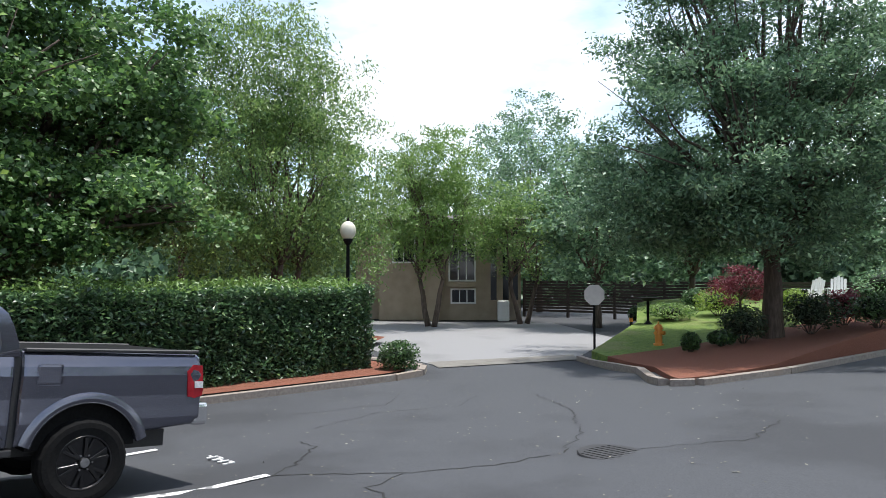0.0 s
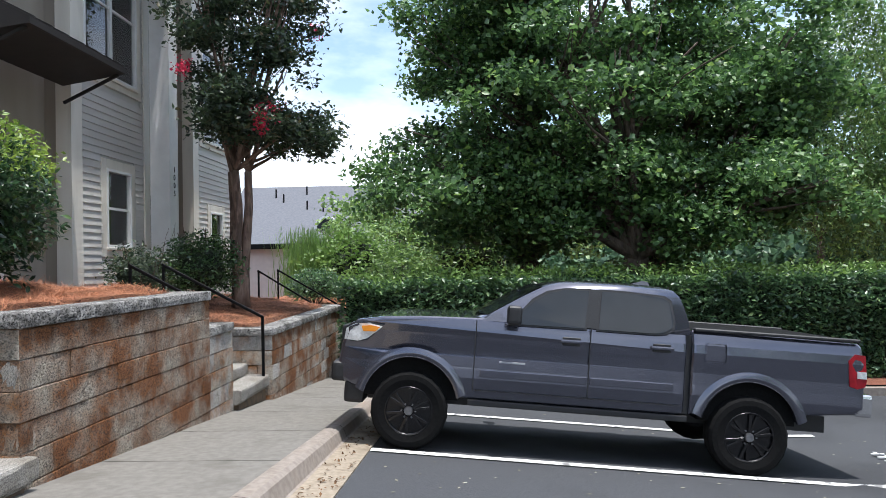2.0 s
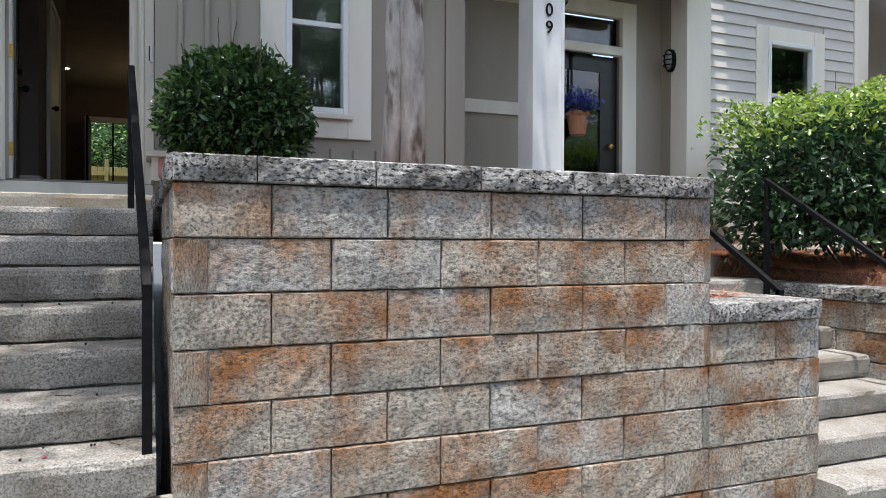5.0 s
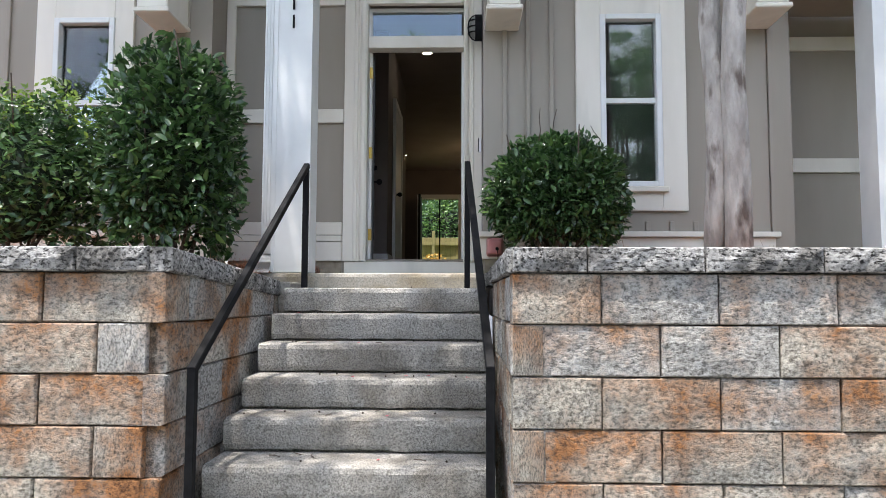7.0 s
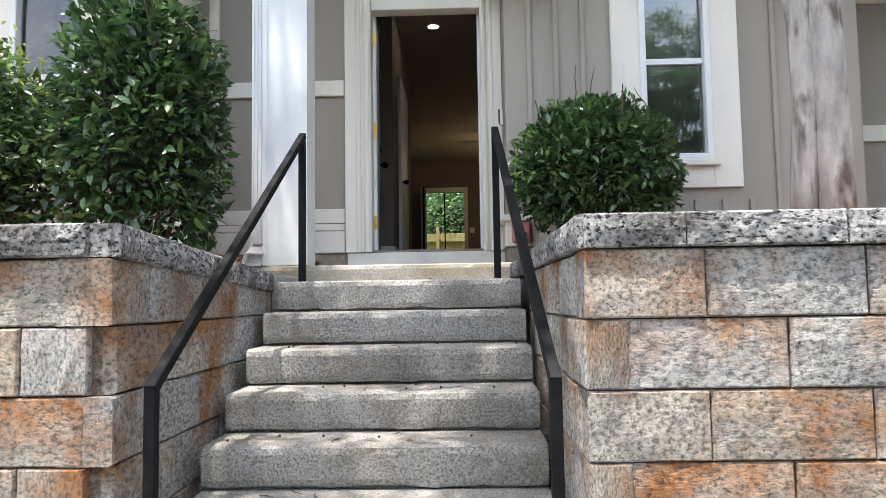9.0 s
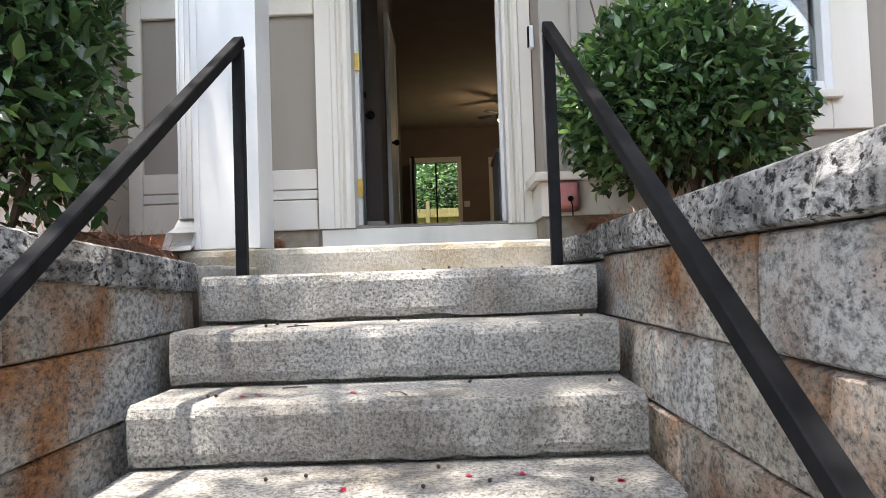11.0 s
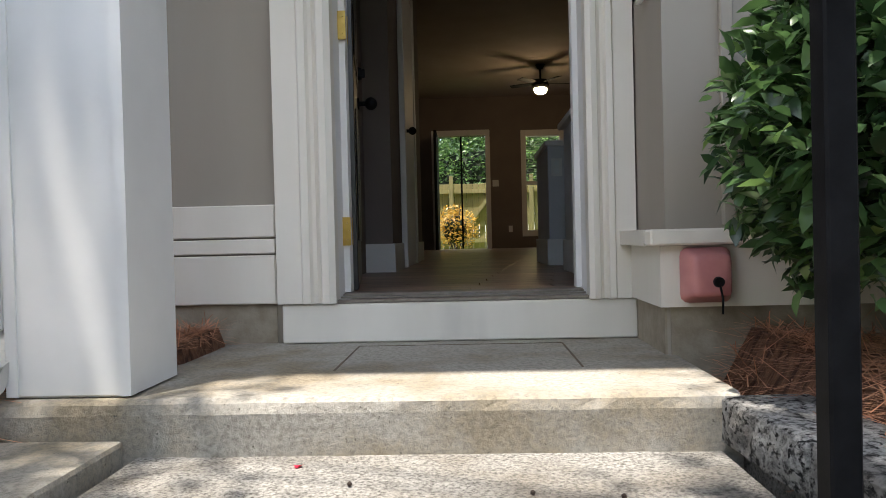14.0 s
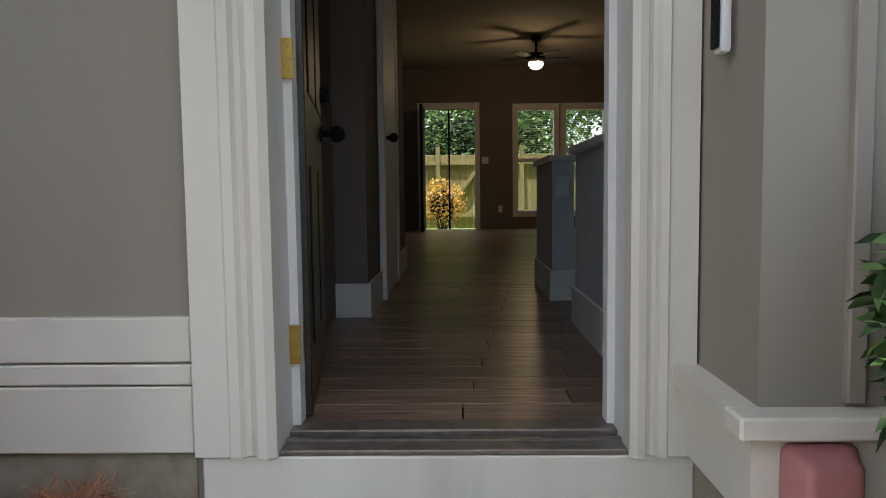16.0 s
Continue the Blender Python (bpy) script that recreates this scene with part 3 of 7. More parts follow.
part("wall_core", bx(box(4.11, 7.38, -0.07, 2.4, -1.2, 0.78), 7.37, 8.13, -0.07, 2.4, -1.2, 0.38), M["mortar"], wall_c)

wall_d = retaining("retaining_wall_4", "low tan split-face block wall by the pavement")
block_run(wall_d, (9.35, -0.25), 0, 5.3, 0.20, 6, first=0.1, grey=0.2, base="block_rust")
block_run(wall_d, (9.35, 1.8), -90, 2.05, 0.20, 6, grey=0.3)
block_run(wall_d, (14.65, -0.25), 90, 2.0, 0.20, 4, grey=0.3)
part("wall_core", box(9.38, 14.62, -0.22, 2.4, -1.8, 0.18), M["mortar"], wall_d)
wall_e = retaining("retaining_wall_5", "short tan block wall at the end of the row")
block_run(wall_e, (16.2, -0.5), 0, 4.5, -0.02, 6, first=0.1, grey=0.3)
block_run(wall_e, (16.2, 1.5), -90, 2.0, -0.02, 6, grey=0.3)
part("wall_core", box(16.23, 20.68, -0.47, 2.4, -2.0, -0.04), M["mortar"], wall_e)

# ---- planting beds ----


def bed(name, x0, x1, y0, y1, z0, z1, label, heap=0.05):
    """A lumpy bed of pine straw with loose needles on it."""
    nx, ny = max(6, int((x1 - x0) / 0.14)), max(5, int((y1 - y0) / 0.14))
    v = []
    for j in range(ny + 1):
        for i in range(nx + 1):
            x, y = x0 + (x1 - x0) * i / nx, y0 + (y1 - y0) * j / ny
            e = min(i, nx - i, j, ny - j)
            h = -0.22 if e == 0 else heap * (0.7 + 1.3 * noise.noise(Vector((x * 2.3, y * 2.3, 0.3)))) + 0.02 * noise.noise(Vector((x * 9, y * 9, 1)))
            v.append((x, y, z0 + (z1 - z0) * j / ny + h))
    f = [(j * (nx + 1) + i, j * (nx + 1) + i + 1, (j + 1) * (nx + 1) + i + 1, (j + 1) * (nx + 1) + i) for j in range(ny) for i in range(nx)]
    bedob = thing(name, label, "mulch bed", kind="structure")
    raw_mesh("soil", v, f, M["straw"], bedob)
    n = int(min(26000, 3400 * (x1 - x0) * (y1 - y0)))
    r = np.random.default_rng(int(abs(x0 * 100)) + 3)
    c = np.stack([r.uniform(x0 + 0.05, x1 - 0.05, n), r.uniform(y0 + 0.03, y1 - 0.03, n), np.zeros(n)], 1)
    fx, fy = (c[:, 0] - x0) / (x1 - x0) * nx, (c[:, 1] - y0) / (y1 - y0) * ny
    va = np.array(v)[:, 2].reshape(ny + 1, nx + 1)
    ii, jj = fx.astype(int), fy.astype(int)
    tx, ty = fx - ii, fy - jj
    c[:, 2] = va[jj, ii] * (1 - tx) * (1 - ty) + va[jj, ii + 1] * tx * (1 - ty) + va[jj + 1, ii] * (1 - tx) * ty + va[jj + 1, ii + 1] * tx * ty + 0.008
    d = r.normal(size=(n, 3)) * [1, 1, 0.22]
    d /= np.linalg.norm(d, axis=1, keepdims=True)
    ln = r.uniform(0.05, 0.12, n)[:, None]
    s = np.cross(d, [0, 0, 1]) * 0.0014
    up = np.array([0, 0, 0.004])
    q = np.stack([c - d * ln - s, c - d * ln + s, c + d * ln + s + up, c + d * ln - s + up], 1).reshape(-1, 3)
    nd = raw_mesh("pine_needles", q, np.arange(4 * n).reshape(-1, 4), M["needle"], bedob)
    nd["kind"] = "stuff"
    return bedob


bed("planting_bed_1", -0.40, 2.0, 0.28, 2.95, 1.425, 1.56, "rust-coloured pine straw bed behind the wall", 0.035)
bed("planting_bed_8", -2.05, -1.79, 2.80, 3.31, 1.51, 1.56, "drift of pine straw in the stoop corner", 0.055)
bed("planting_bed_2", -6.5, -1.98, 0.30, 3.3, 1.41, 1.55, "rust-coloured pine straw bed by the column", 0.035)
bed("planting_bed_3", 4.25, 7.30, 0.1, 2.95, 0.86, 1.08, "pine straw bed under the large shrub")
bed("planting_bed_4", 9.5, 14.5, 0.0, 2.95, 0.27, 0.6, "pine straw bed round the crape myrtle")
bed("planting_bed_5", 16.3, 20.6, -0.3, 2.6, 0.02, 0.2, "pine straw bed at the end of the row")
bed("planting_bed_6", 2.1, 2.7, 0.2, 2.3, 0.86, 0.9, "narrow pine straw bed beside the steps", 0.03)
bed("planting_bed_7", 7.45, 8.1, 0.1, 2.3, 0.45, 0.6, "narrow pine straw bed beside the steps", 0.03)

# ---- steps ----


def worn_step(steps, x0, x1, y0, y1, z0, z1, seed, over=0.012, material=None, name="tread"):
    """One tread with worn, chipped edges."""
    bm = bmesh.new()
    n = max(4, int((x1 - x0) / 0.05))
    rows = []
    for i in range(n + 1):
        x = x0 + (x1 - x0) * i / n
        j = lambda k: 0.007 * noise.noise(Vector((x * 9, seed * 3.7 + k, 0.5))) + 0.006 * noise.noise(Vector((x * 34, seed * 2.1 + k, 3.5)))
        rows.append([bm.verts.new(p) for p in ((x, y1, z0), (x, y0 + 0.04, z0), (x, y0 + 0.038, z0 + 0.028 + j(6)), (x, y0 + 0.006 + j(0), z0 + 0.034 + j(6)), (x, y0 + j(1) * 0.6, z0 + 0.06), (x, y0 + j(2) - over * 0.3, z1 - 0.03), (x, y0 + 0.004 + j(3), z1 - 0.008), (x, y0 + 0.026 + j(4), z1 + j(5) * 0.15), (x, y1, z1))])
    for a, b in zip(rows, rows[1:]):
        for k in range(9):
            bm.faces.new((a[k], b[k], b[(k + 1) % 9], a[(k + 1) % 9]))
    bm.faces.new(rows[0]), bm.faces.new(rows[-1][::-1])
    bmesh.ops.recalc_face_normals(bm, faces=bm.faces)
    return part(name, bm, material or M["step"], steps)


def stair(name, label, x0, x1, y_top, z_top, count, rise, run, y_back, base=-0.6):
    st = thing(name, label, "steps", kind="structure")
    for k in range(count):
        y0, z1 = y_top - run * k, z_top - rise * k
        yb = y_back if k == 0 else y0 + run + 0.05
        worn_step(st, x0 - (0.06 if k == count - 1 else 0.0), x1 + (0.06 if k == count - 1 else 0), y0, yb, z1 - rise - 0.02, z1, k + x0)
    part("stair_core", box(x0 + 0.01, x1 - 0.01, y_top - run * (count - 1) + 0.05, y_back, base - 0.6, z_top - rise * count + 0.02), M["mortar"], st)
    return st


stair("steps_1", "weathered grey concrete entry steps with chipped edges", -1.735, -0.475, 1.63, 1.387, 8, 0.158, 0.27, 2.43)
stair("steps_2", "grey concrete steps with exposed gravel edges", 2.80, 4.06, 1.55, 0.92, 7, 0.158, 0.29, 2.5)
stair("steps_3", "grey concrete steps between block walls", 8.18, 9.33, 1.0, 0.30, 5, 0.158, 0.30, 2.4, -1.0)
stair("steps_4", "far grey concrete steps", 14.68, 16.2, 0.8, -0.1, 5, 0.158, 0.30, 2.4, -1.5)

# stoops before the doors
stoop = thing("stoop", "concrete stoop before the open front door", "stoop", kind="structure")
bm = bmesh.new()
for a in (-1.363, -0.713):
    bx(bm, a - 0.003, a + 0.003, 2.75, 3.177, 1.5, 1.5112)
bx(bm, -1.366, -0.71, 3.177, 3.183, 1.5, 1.5112)
part("tooled_joint", bm, M["mortar"], stoop)
worn_step(stoop, -2.35, -0.43, 2.42, 3.30, 1.25, 1.51, 9.3, material=M["slab"], name="stoop_slab")
part("side_slab", box(-2.15, -1.76, 1.9, 2.41, 1.2, 1.43, 0.012, 2), M["slab"], stoop)
block_run(wall_b, (-0.455, 2.415), -87, 0.66, 1.405, 0)
part("side_kerb", bx(bmesh.new(), -0.42, -0.28, 1.76, 2.5, 1.2, 1.40, 0.02, 2), M["step"], stoop)
# ---- house row ----
Y_BAY, Y_DOOR = 2.92, 3.30


def wall_piece(name, parts_list, material, parent):
    bm = bmesh.new()
    for b in parts_list:
        bx(bm, *b)
    return part(name, bm, material, parent)


def wall_with_opening(name, x0, x1, y0, y1, z0, z1, holes, material, parent=None):
    """A wall plate with rectangular holes (x0, x1, z0, z1), built of boxes that meet end to end."""
    bm = bmesh.new()
    cuts = sorted({x0, x1, *[h[0] for h in holes], *[h[1] for h in holes]})
    for a, b in zip(cuts, cuts[1:]):
        mid = (a + b) / 2
        spans, z = [], z0
        for h in sorted([h for h in holes if h[0] < mid < h[1]], key=lambda h: h[2]):
            spans.append((z, h[2]))
            z = h[3]
        spans.append((z, z1))
        for s0, s1 in spans:
            if s1 - s0 > 0.001:
                bx(bm, a, b, y0, y1, s0, s1)
    return part(name, bm, material, parent)


def lap_boards(parent, x0, x1, y, z0, z1, holes, pitch=0.115):
    """Lap siding boards in front of a wall at y, cut round the holes."""
    z = z0
    k = 0
    while z < z1 - 0.02:
        top = min(z + pitch, z1)
        spans = [(x0, x1)]
        for h in holes:
            if h[2] < top - 0.01 and h[3] > z + 0.01:
                spans = [s for a, b in spans for s in ((a, min(b, h[0])), (max(a, h[1]), b)) if s[1] - s[0] > 0.02]
        for a, b in spans:
            bm = prism(bmesh.new(), [(y, z), (y - 0.024, z), (y - 0.022, z + 0.012), (y - 0.006, top + 0.01), (y, top + 0.01)], "x", a, b)
            part("siding_board", bm, M["grey_lap"], parent)
        z = top
        k += 1


def window(name, x0, x1, y, z0, z1, label, casing=0.2, sill=True, mull=0, blinds=False, head=0.2, rail=True):
    """A sash window: x0..x1, z0..z1 is the glass; y is the wall face."""
    w = thing(name, label, "window", kind="structure")
    c = casing
    bm = bmesh.new()
    for a in ((x0 - c, x0 - 0.04, z0 - c, z1 + head), (x1 + 0.04, x1 + c, z0 - c, z1 + head), (x0 - 0.04, x1 + 0.04, z1 + 0.04, z1 + head), (x0 - 0.04, x1 + 0.04, z0 - c, z0 - 0.04)):
        bx(bm, a[0], a[1], y - 0.03, y + 0.02, a[2], a[3], 0.004)
    part("casing", bm, M["trim"], w)
    bm = bmesh.new()
    b = 0.045
    for a in ((x0 - b, x0, z0 - b, z1 + b), (x1, x1 + b, z0 - b, z1 + b), (x0, x1, z1, z1 + b), (x0, x1, z0 - b, z0)):
        bx(bm, a[0], a[1], y - 0.045, y + 0.06, a[2], a[3], 0.005)
    part("window_frame", bm, M["white"], w)
    if sill:
        part("window_sill", box(x0 - 0.08, x1 + 0.08, y - 0.07, y - 0.03, z0 - 0.09, z0 - 0.045, 0.006), M["trim"], w)
    n = mull + 1
    for k in range(n):
        a, e = x0 + (x1 - x0) * k / n, x0 + (x1 - x0) * (k + 1) / n
        if k:
            part("mullion", box(a - 0.04, a + 0.04, y - 0.02, y + 0.05, z0, z1), M["white"], w)
        mid = (z0 + z1) / 2
        if rail:
            part("meeting_rail", box(a + 0.001, e - 0.001, y - 0.005, y + 0.045, mid - 0.02, mid + 0.02), M["white"], w)
        for s0, s1 in ((z0, mid - 0.02), (mid + 0.02, z1)) if rail else ((z0, z1),):
            p = part("pane", box(a, e, y + 0.02, y + 0.026, s0, s1), M["glass"], w)
            p.visible_shadow = False
            if blinds:
                bm = bmesh.new()
                z = s0 + 0.01
                while z < s1 - 0.01:
                    bx(bm, a + 0.01, e - 0.01, y + 0.07, y + 0.1, z, z + 0.004)
                    z += 0.03
                part("blind", bm, M["inwhite"], w)
    # Near-black sheet behind the panes, painted to stand in for the unlit room.
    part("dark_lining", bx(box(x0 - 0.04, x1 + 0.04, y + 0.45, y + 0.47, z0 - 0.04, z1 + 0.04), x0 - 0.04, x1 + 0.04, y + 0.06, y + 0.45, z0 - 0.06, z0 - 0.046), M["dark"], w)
    return w


def text_mesh(name, body, size, m, material, parent, depth=0.004):
    cu = bpy.data.curves.new(name, "FONT")
    cu.body, cu.size, cu.extrude, cu.align_x, cu.align_y = body, size, depth, "CENTER", "CENTER"
    tmp = bpy.data.objects.new(name, cu)
    scene.collection.objects.link(tmp)
    me = bpy.data.meshes.new_from_object(tmp.evaluated_get(bpy.context.evaluated_depsgraph_get()))
    bpy.data.objects.remove(tmp)
    me.materials.append(material)
    ob = new(name, me)
    ob.parent = parent
    ob.matrix_basis = m
    return ob


def column(x0, x1, y0, y1, z0, z1, number="", zn=0.0):
    c = thing("column", "square white painted porch column" + (" with black house number" if number else ""), "column", group="porch columns")
    part("shaft", box(x0, x1, y0, y1, z0, z1, 0.006), M["white"], c)
    part("corner_trim", bx(box(x0 - 0.006, x0 + 0.02, y0 - 0.006, y1 + 0.004, z0 + 0.004, z1), x1 - 0.02, x1 + 0.006, y0 - 0.006, y1 + 0.004, z0 + 0.004, z1), M["white"], c)
    for k, ch in enumerate(number):
        text_mesh("numeral", ch, 0.15, pose((x0 + x1) / 2, y0 - 0.012, zn + 0.145 * (len(number) - 1 - k), 90, 0, 0), M["rail"], c)
    return c


def batten_wall(parent, x0, x1, y, z0, z1, holes, pitch=0.19):
    """Vertical battens in front of a board wall."""
    x = x0 + 0.02
    while x < x1 - 0.02:
        spans = [(z0, z1)]
        for h in holes:
            if h[0] - 0.03 < x < h[1] + 0.03:
                spans = [s for a, b in spans for s in ((a, min(b, h[2])), (max(a, h[3]), b)) if s[1] - s[0] > 0.02]
        for a, b in spans:
            part("batten", box(x - 0.018, x + 0.018, y - 0.022, y + 0.002, a, b, 0.004), M["taupe"], parent)
        x += pitch


def panel_wall(parent, x0, x1, y, rails, z1, post=True):
    """Flat panels between trim rails (z0, z1)."""
    for a, b in rails:
        part("rail_trim", box(x0, x1, y - 0.022, y + 0.002, a, b, 0.003), M["trim"], parent)


FLOOR = 1.66
# unit with the open door
w0 = thing("wall_front_1", "taupe board and batten house front", "house wall", kind="structure")
wall_with_opening("door_wall", -2.65, -0.45, Y_DOOR, Y_DOOR + 0.16, 1.2, 6.6, [(-1.50, -0.57, 1.62, 3.93)], M["taupe"], w0)
for z0, z1 in ((1.645, 1.81), (1.815, 1.865), (1.87, 1.98), (2.85, 2.97), (3.9, 4.02)):
    for a, b in ((-2.62, -1.655), ):
        part("rail_trim", box(a, b, Y_DOOR - 0.03, Y_DOOR + 0.001, z0, z1, 0.004), M["trim"], w0)
part("stile_trim", box(-2.70, -2.62, Y_DOOR - 0.03, Y_DOOR, 1.645, 4.2, 0.004), M["trim"], w0)
wall_with_opening("bay_wall", -0.45, 1.84, Y_BAY, Y_BAY + 0.16, 1.2, 6.6, [(0.49, 0.99, 2.22, 3.65)], M["taupe"], w0)
part("bay_return", box(-0.45, -0.33, Y_BAY + 0.16, Y_DOOR, 1.2, 6.6), M["taupe"], w0)
part("bay_return", box(1.72, 1.84, Y_BAY + 0.16, Y_DOOR + 0.2, 1.2, 6.6), M["taupe"], w0)
batten_wall(w0, -0.297, 1.80, Y_BAY, 1.87, 6.6, [(0.25, 1.25, 1.95, 3.9)])
part("skirt_board", bx(box(-0.475, 1.86, Y_BAY - 0.035, Y_BAY, 1.646, 1.815), -0.475, -0.45, Y_BAY, Y_DOOR - 0.03, 1.646, 1.815), M["trim"], w0)
part("drip_ledge", bx(box(-0.51, 1.89, Y_BAY - 0.075, Y_BAY, 1.817, 1.862, 0.006), -0.51, -0.45, Y_BAY, Y_DOOR - 0.03, 1.817, 1.862), M["trim"], w0)
part("footing", bx(box(-0.44, 1.84, Y_BAY - 0.006, Y_BAY, 1.2, 1.646), -0.456, -0.45, Y_BAY, Y_DOOR, 1.2, 1.646), M["gutter"], w0)
part("footing", box(-2.60, -1.66, Y_DOOR - 0.008, Y_DOOR, 1.2, 1.645), M["gutter"], w0)
window("window_1", 0.54, 0.945, Y_BAY, 2.27, 3.60, "cream-framed sash window reflecting trees", 0.24, blinds=False, head=0.25)
part("corner_post", box(1.845, 2.02, Y_BAY - 0.02, Y_BAY + 0.25, 1.2, 6.6), M["taupe"], w0)

# neighbour bay on the other side
w1 = thing("wall_front_2", "taupe board and batten bay of the next house", "house wall", kind="structure")
wall_with_opening("bay_wall", -7.2, -2.70, Y_BAY, Y_BAY + 0.16, 1.2, 6.6, [(-4.02, -3.5, 2.22, 3.65)], M["taupe"], w1)
part("bay_return", box(-2.82, -2.70, Y_BAY + 0.16, Y_DOOR + 0.1, 1.2, 6.6), M["taupe"], w1)
batten_wall(w1, -7.1, -2.74, Y_BAY, 1.87, 6.6, [(-4.25, -3.25, 1.95, 3.9)])
part("skirt_board", box(-7.2, -2.68, Y_BAY - 0.035, Y_BAY, 1.646, 1.815), M["trim"], w1)
part("drip_ledge", box(-7.2, -2.65, Y_BAY - 0.075, Y_BAY, 1.817, 1.862, 0.006), M["trim"], w1)
part("footing", box(-7.2, -2.70, Y_BAY - 0.006, Y_BAY, 1.2, 1.646), M["gutter"], w1)
window("window_2", -3.97, -3.55, Y_BAY, 2.27, 3.60, "cream-framed sash window behind shrubs", 0.2, head=0.25)

column(-2.043, -1.768, 2.46, 2.70, 1.512, 5.9, "1011", 3.42)
column(2.44, 2.73, 2.46, 2.70, 1.1, 5.9, "1009", 2.99)


def unit(x_col, x_door0, x_door1, bay0, bay1, floor, wx0, wx1, wz0, wz1, number, big=None, tag="3"):
    """A house front further down the row: porch wall with its door, then a lap-sided bay with a window."""
    w = thing("wall_front_" + tag, "grey lap-sided house front with cream trim", "house wall", kind="structure")
    top = 8.2
    wall_with_opening("door_wall", x_col - 0.75, bay0, Y_DOOR, Y_DOOR + 0.16, floor - 0.9, top, [(x_door0 - 0.05, x_door1 + 0.05, floor, floor + 2.28)], M["taupe"], w)
    part("rail_trim", box(x_col - 0.72, x_door0 - 0.2, Y_DOOR - 0.025, Y_DOOR, floor + 1.18, floor + 1.30), M["trim"], w)
    part("rail_trim", box(x_col - 0.72, x_door0 - 0.2, Y_DOOR - 0.025, Y_DOOR, floor + 2.24, floor + 2.36), M["trim"], w)
    holes = [(wx0 - 0.03, wx1 + 0.03, wz0 - 0.03, wz1 + 0.03)] + ([(big[0] - 0.03, big[1] + 0.03, big[2] - 0.03, big[3] + 0.03)] if big else [])
    wall_with_opening("bay_wall", bay0, bay1, Y_BAY, Y_BAY + 0.16, floor - 1.0, top, holes, M["grey_lap"], w)
    part("bay_return", box(bay0, bay0 + 0.12, Y_BAY + 0.16, Y_DOOR, floor - 0.9, top), M["taupe"], w)
    part("bay_return", box(bay1 - 0.12, bay1, Y_BAY + 0.16, Y_DOOR + 0.2, floor - 0.9, top), M["taupe"], w)
    cut = [(wx0 - 0.2, wx1 + 0.2, wz0 - 0.2, wz1 + 0.2)] + ([(big[0] - 0.2, big[1] + 0.2, big[2] - 0.22, big[3] + 0.2)] if big else [])
    lap_boards(w, bay0 + 0.28, bay1 - 0.20, Y_BAY, floor - 0.2, min(top, 7.4), cut)
    part("corner_board", bx(box(bay0 - 0.02, bay0 + 0.28, Y_BAY - 0.035, Y_BAY, floor - 0.3, top), bay0 - 0.02, bay0, Y_BAY, Y_BAY + 0.2, floor - 0.3, top), M["trim"], w)
    part("corner_board", box(bay1 - 0.20, bay1 + 0.02, Y_BAY - 0.035, Y_BAY, floor - 0.3, top), M["trim"], w)
    window("window_" + tag, wx0, wx1, Y_BAY, wz0, wz1, "small cream-framed sash window in lap siding", 0.2)
    if big:
        window("window_" + tag + "1", big[0], big[1], Y_BAY, big[2], big[3], "tall double window with white blinds", 0.2, mull=1, blinds=True)
    d = thing("door_" + tag, "black front door with glazing and a transom", "door", kind="structure")
    bm = bmesh.new()
    for a in ((x_door0 - 0.2, x_door0 - 0.03, floor, floor + 2.4), (x_door1 + 0.03, x_door1 + 0.2, floor, floor + 2.4), (x_door0 - 0.03, x_door1 + 0.03, floor + 2.24, floor + 2.4), (x_door0 - 0.03, x_door1 + 0.03, floor + 1.86, floor + 1.95)):
        bx(bm, a[0], a[1], Y_DOOR - 0.03, Y_DOOR + 0.03, a[2], a[3], 0.004)
    part("door_casing", bm, M["trim"], d)
    part("leaf", wall_hole(x_door0 - 0.03, x_door1 + 0.03, Y_DOOR + 0.07, Y_DOOR + 0.11, floor, floor + 1.86, (x_door0 + 0.06, x_door1 - 0.17, floor + 0.5, floor + 1.7)), M["door"], d)
    for a in ((x_door0 + 0.06, x_door1 - 0.17, floor + 0.5, floor + 1.7), (x_door0 - 0.03, x_door1 + 0.03, floor + 1.95, floor + 2.24)):
        p = part("pane", box(a[0], a[1], Y_DOOR + 0.085, Y_DOOR + 0.092, a[2], a[3]), M["glass"], d)
        p.visible_shadow = False
    # Same blackened sheet in place of the dark hall behind the door glass.
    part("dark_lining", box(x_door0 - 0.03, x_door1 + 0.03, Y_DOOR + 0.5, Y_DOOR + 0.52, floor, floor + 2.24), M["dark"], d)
    bm = bmesh.new()
    bmesh.ops.create_uvsphere(bm, u_segments=12, v_segments=8, radius=0.032, matrix=pose(x_door1 - 0.07, Y_DOOR + 0.03, floor + 0.95))
    part("knob", bm, M["brass"], d, smooth=True)
    return w


def wall_hole(x0, x1, y0, y1, z0, z1, h):
    bm = bmesh.new()
    for a in ((x0, h[0], z0, z1), (h[1], x1, z0, z1), (h[0], h[1], z0, h[2]), (h[0], h[1], h[3], z1)):
        bx(bm, a[0], a[1], y0, y1, a[2], a[3])
    return bm


unit(2.58, 3.18, 3.90, 4.43, 6.95, 1.23, 5.52, 6.1, 2.25, 3.28, "1009", tag="3")
unit(7.35, 8.0, 8.75, 9.95, 12.5, 0.78, 11.0, 11.75, 1.55, 2.75, "1007", tag="4", big=(10.35, 12.0, 4.35, 6.6))
unit(12.5, 13.1, 13.85, 14.6, 17.3, 0.35, 15.6, 16.3, 1.2, 2.35, "1005", tag="5", big=(15.2, 16.7, 4.0, 6.0))
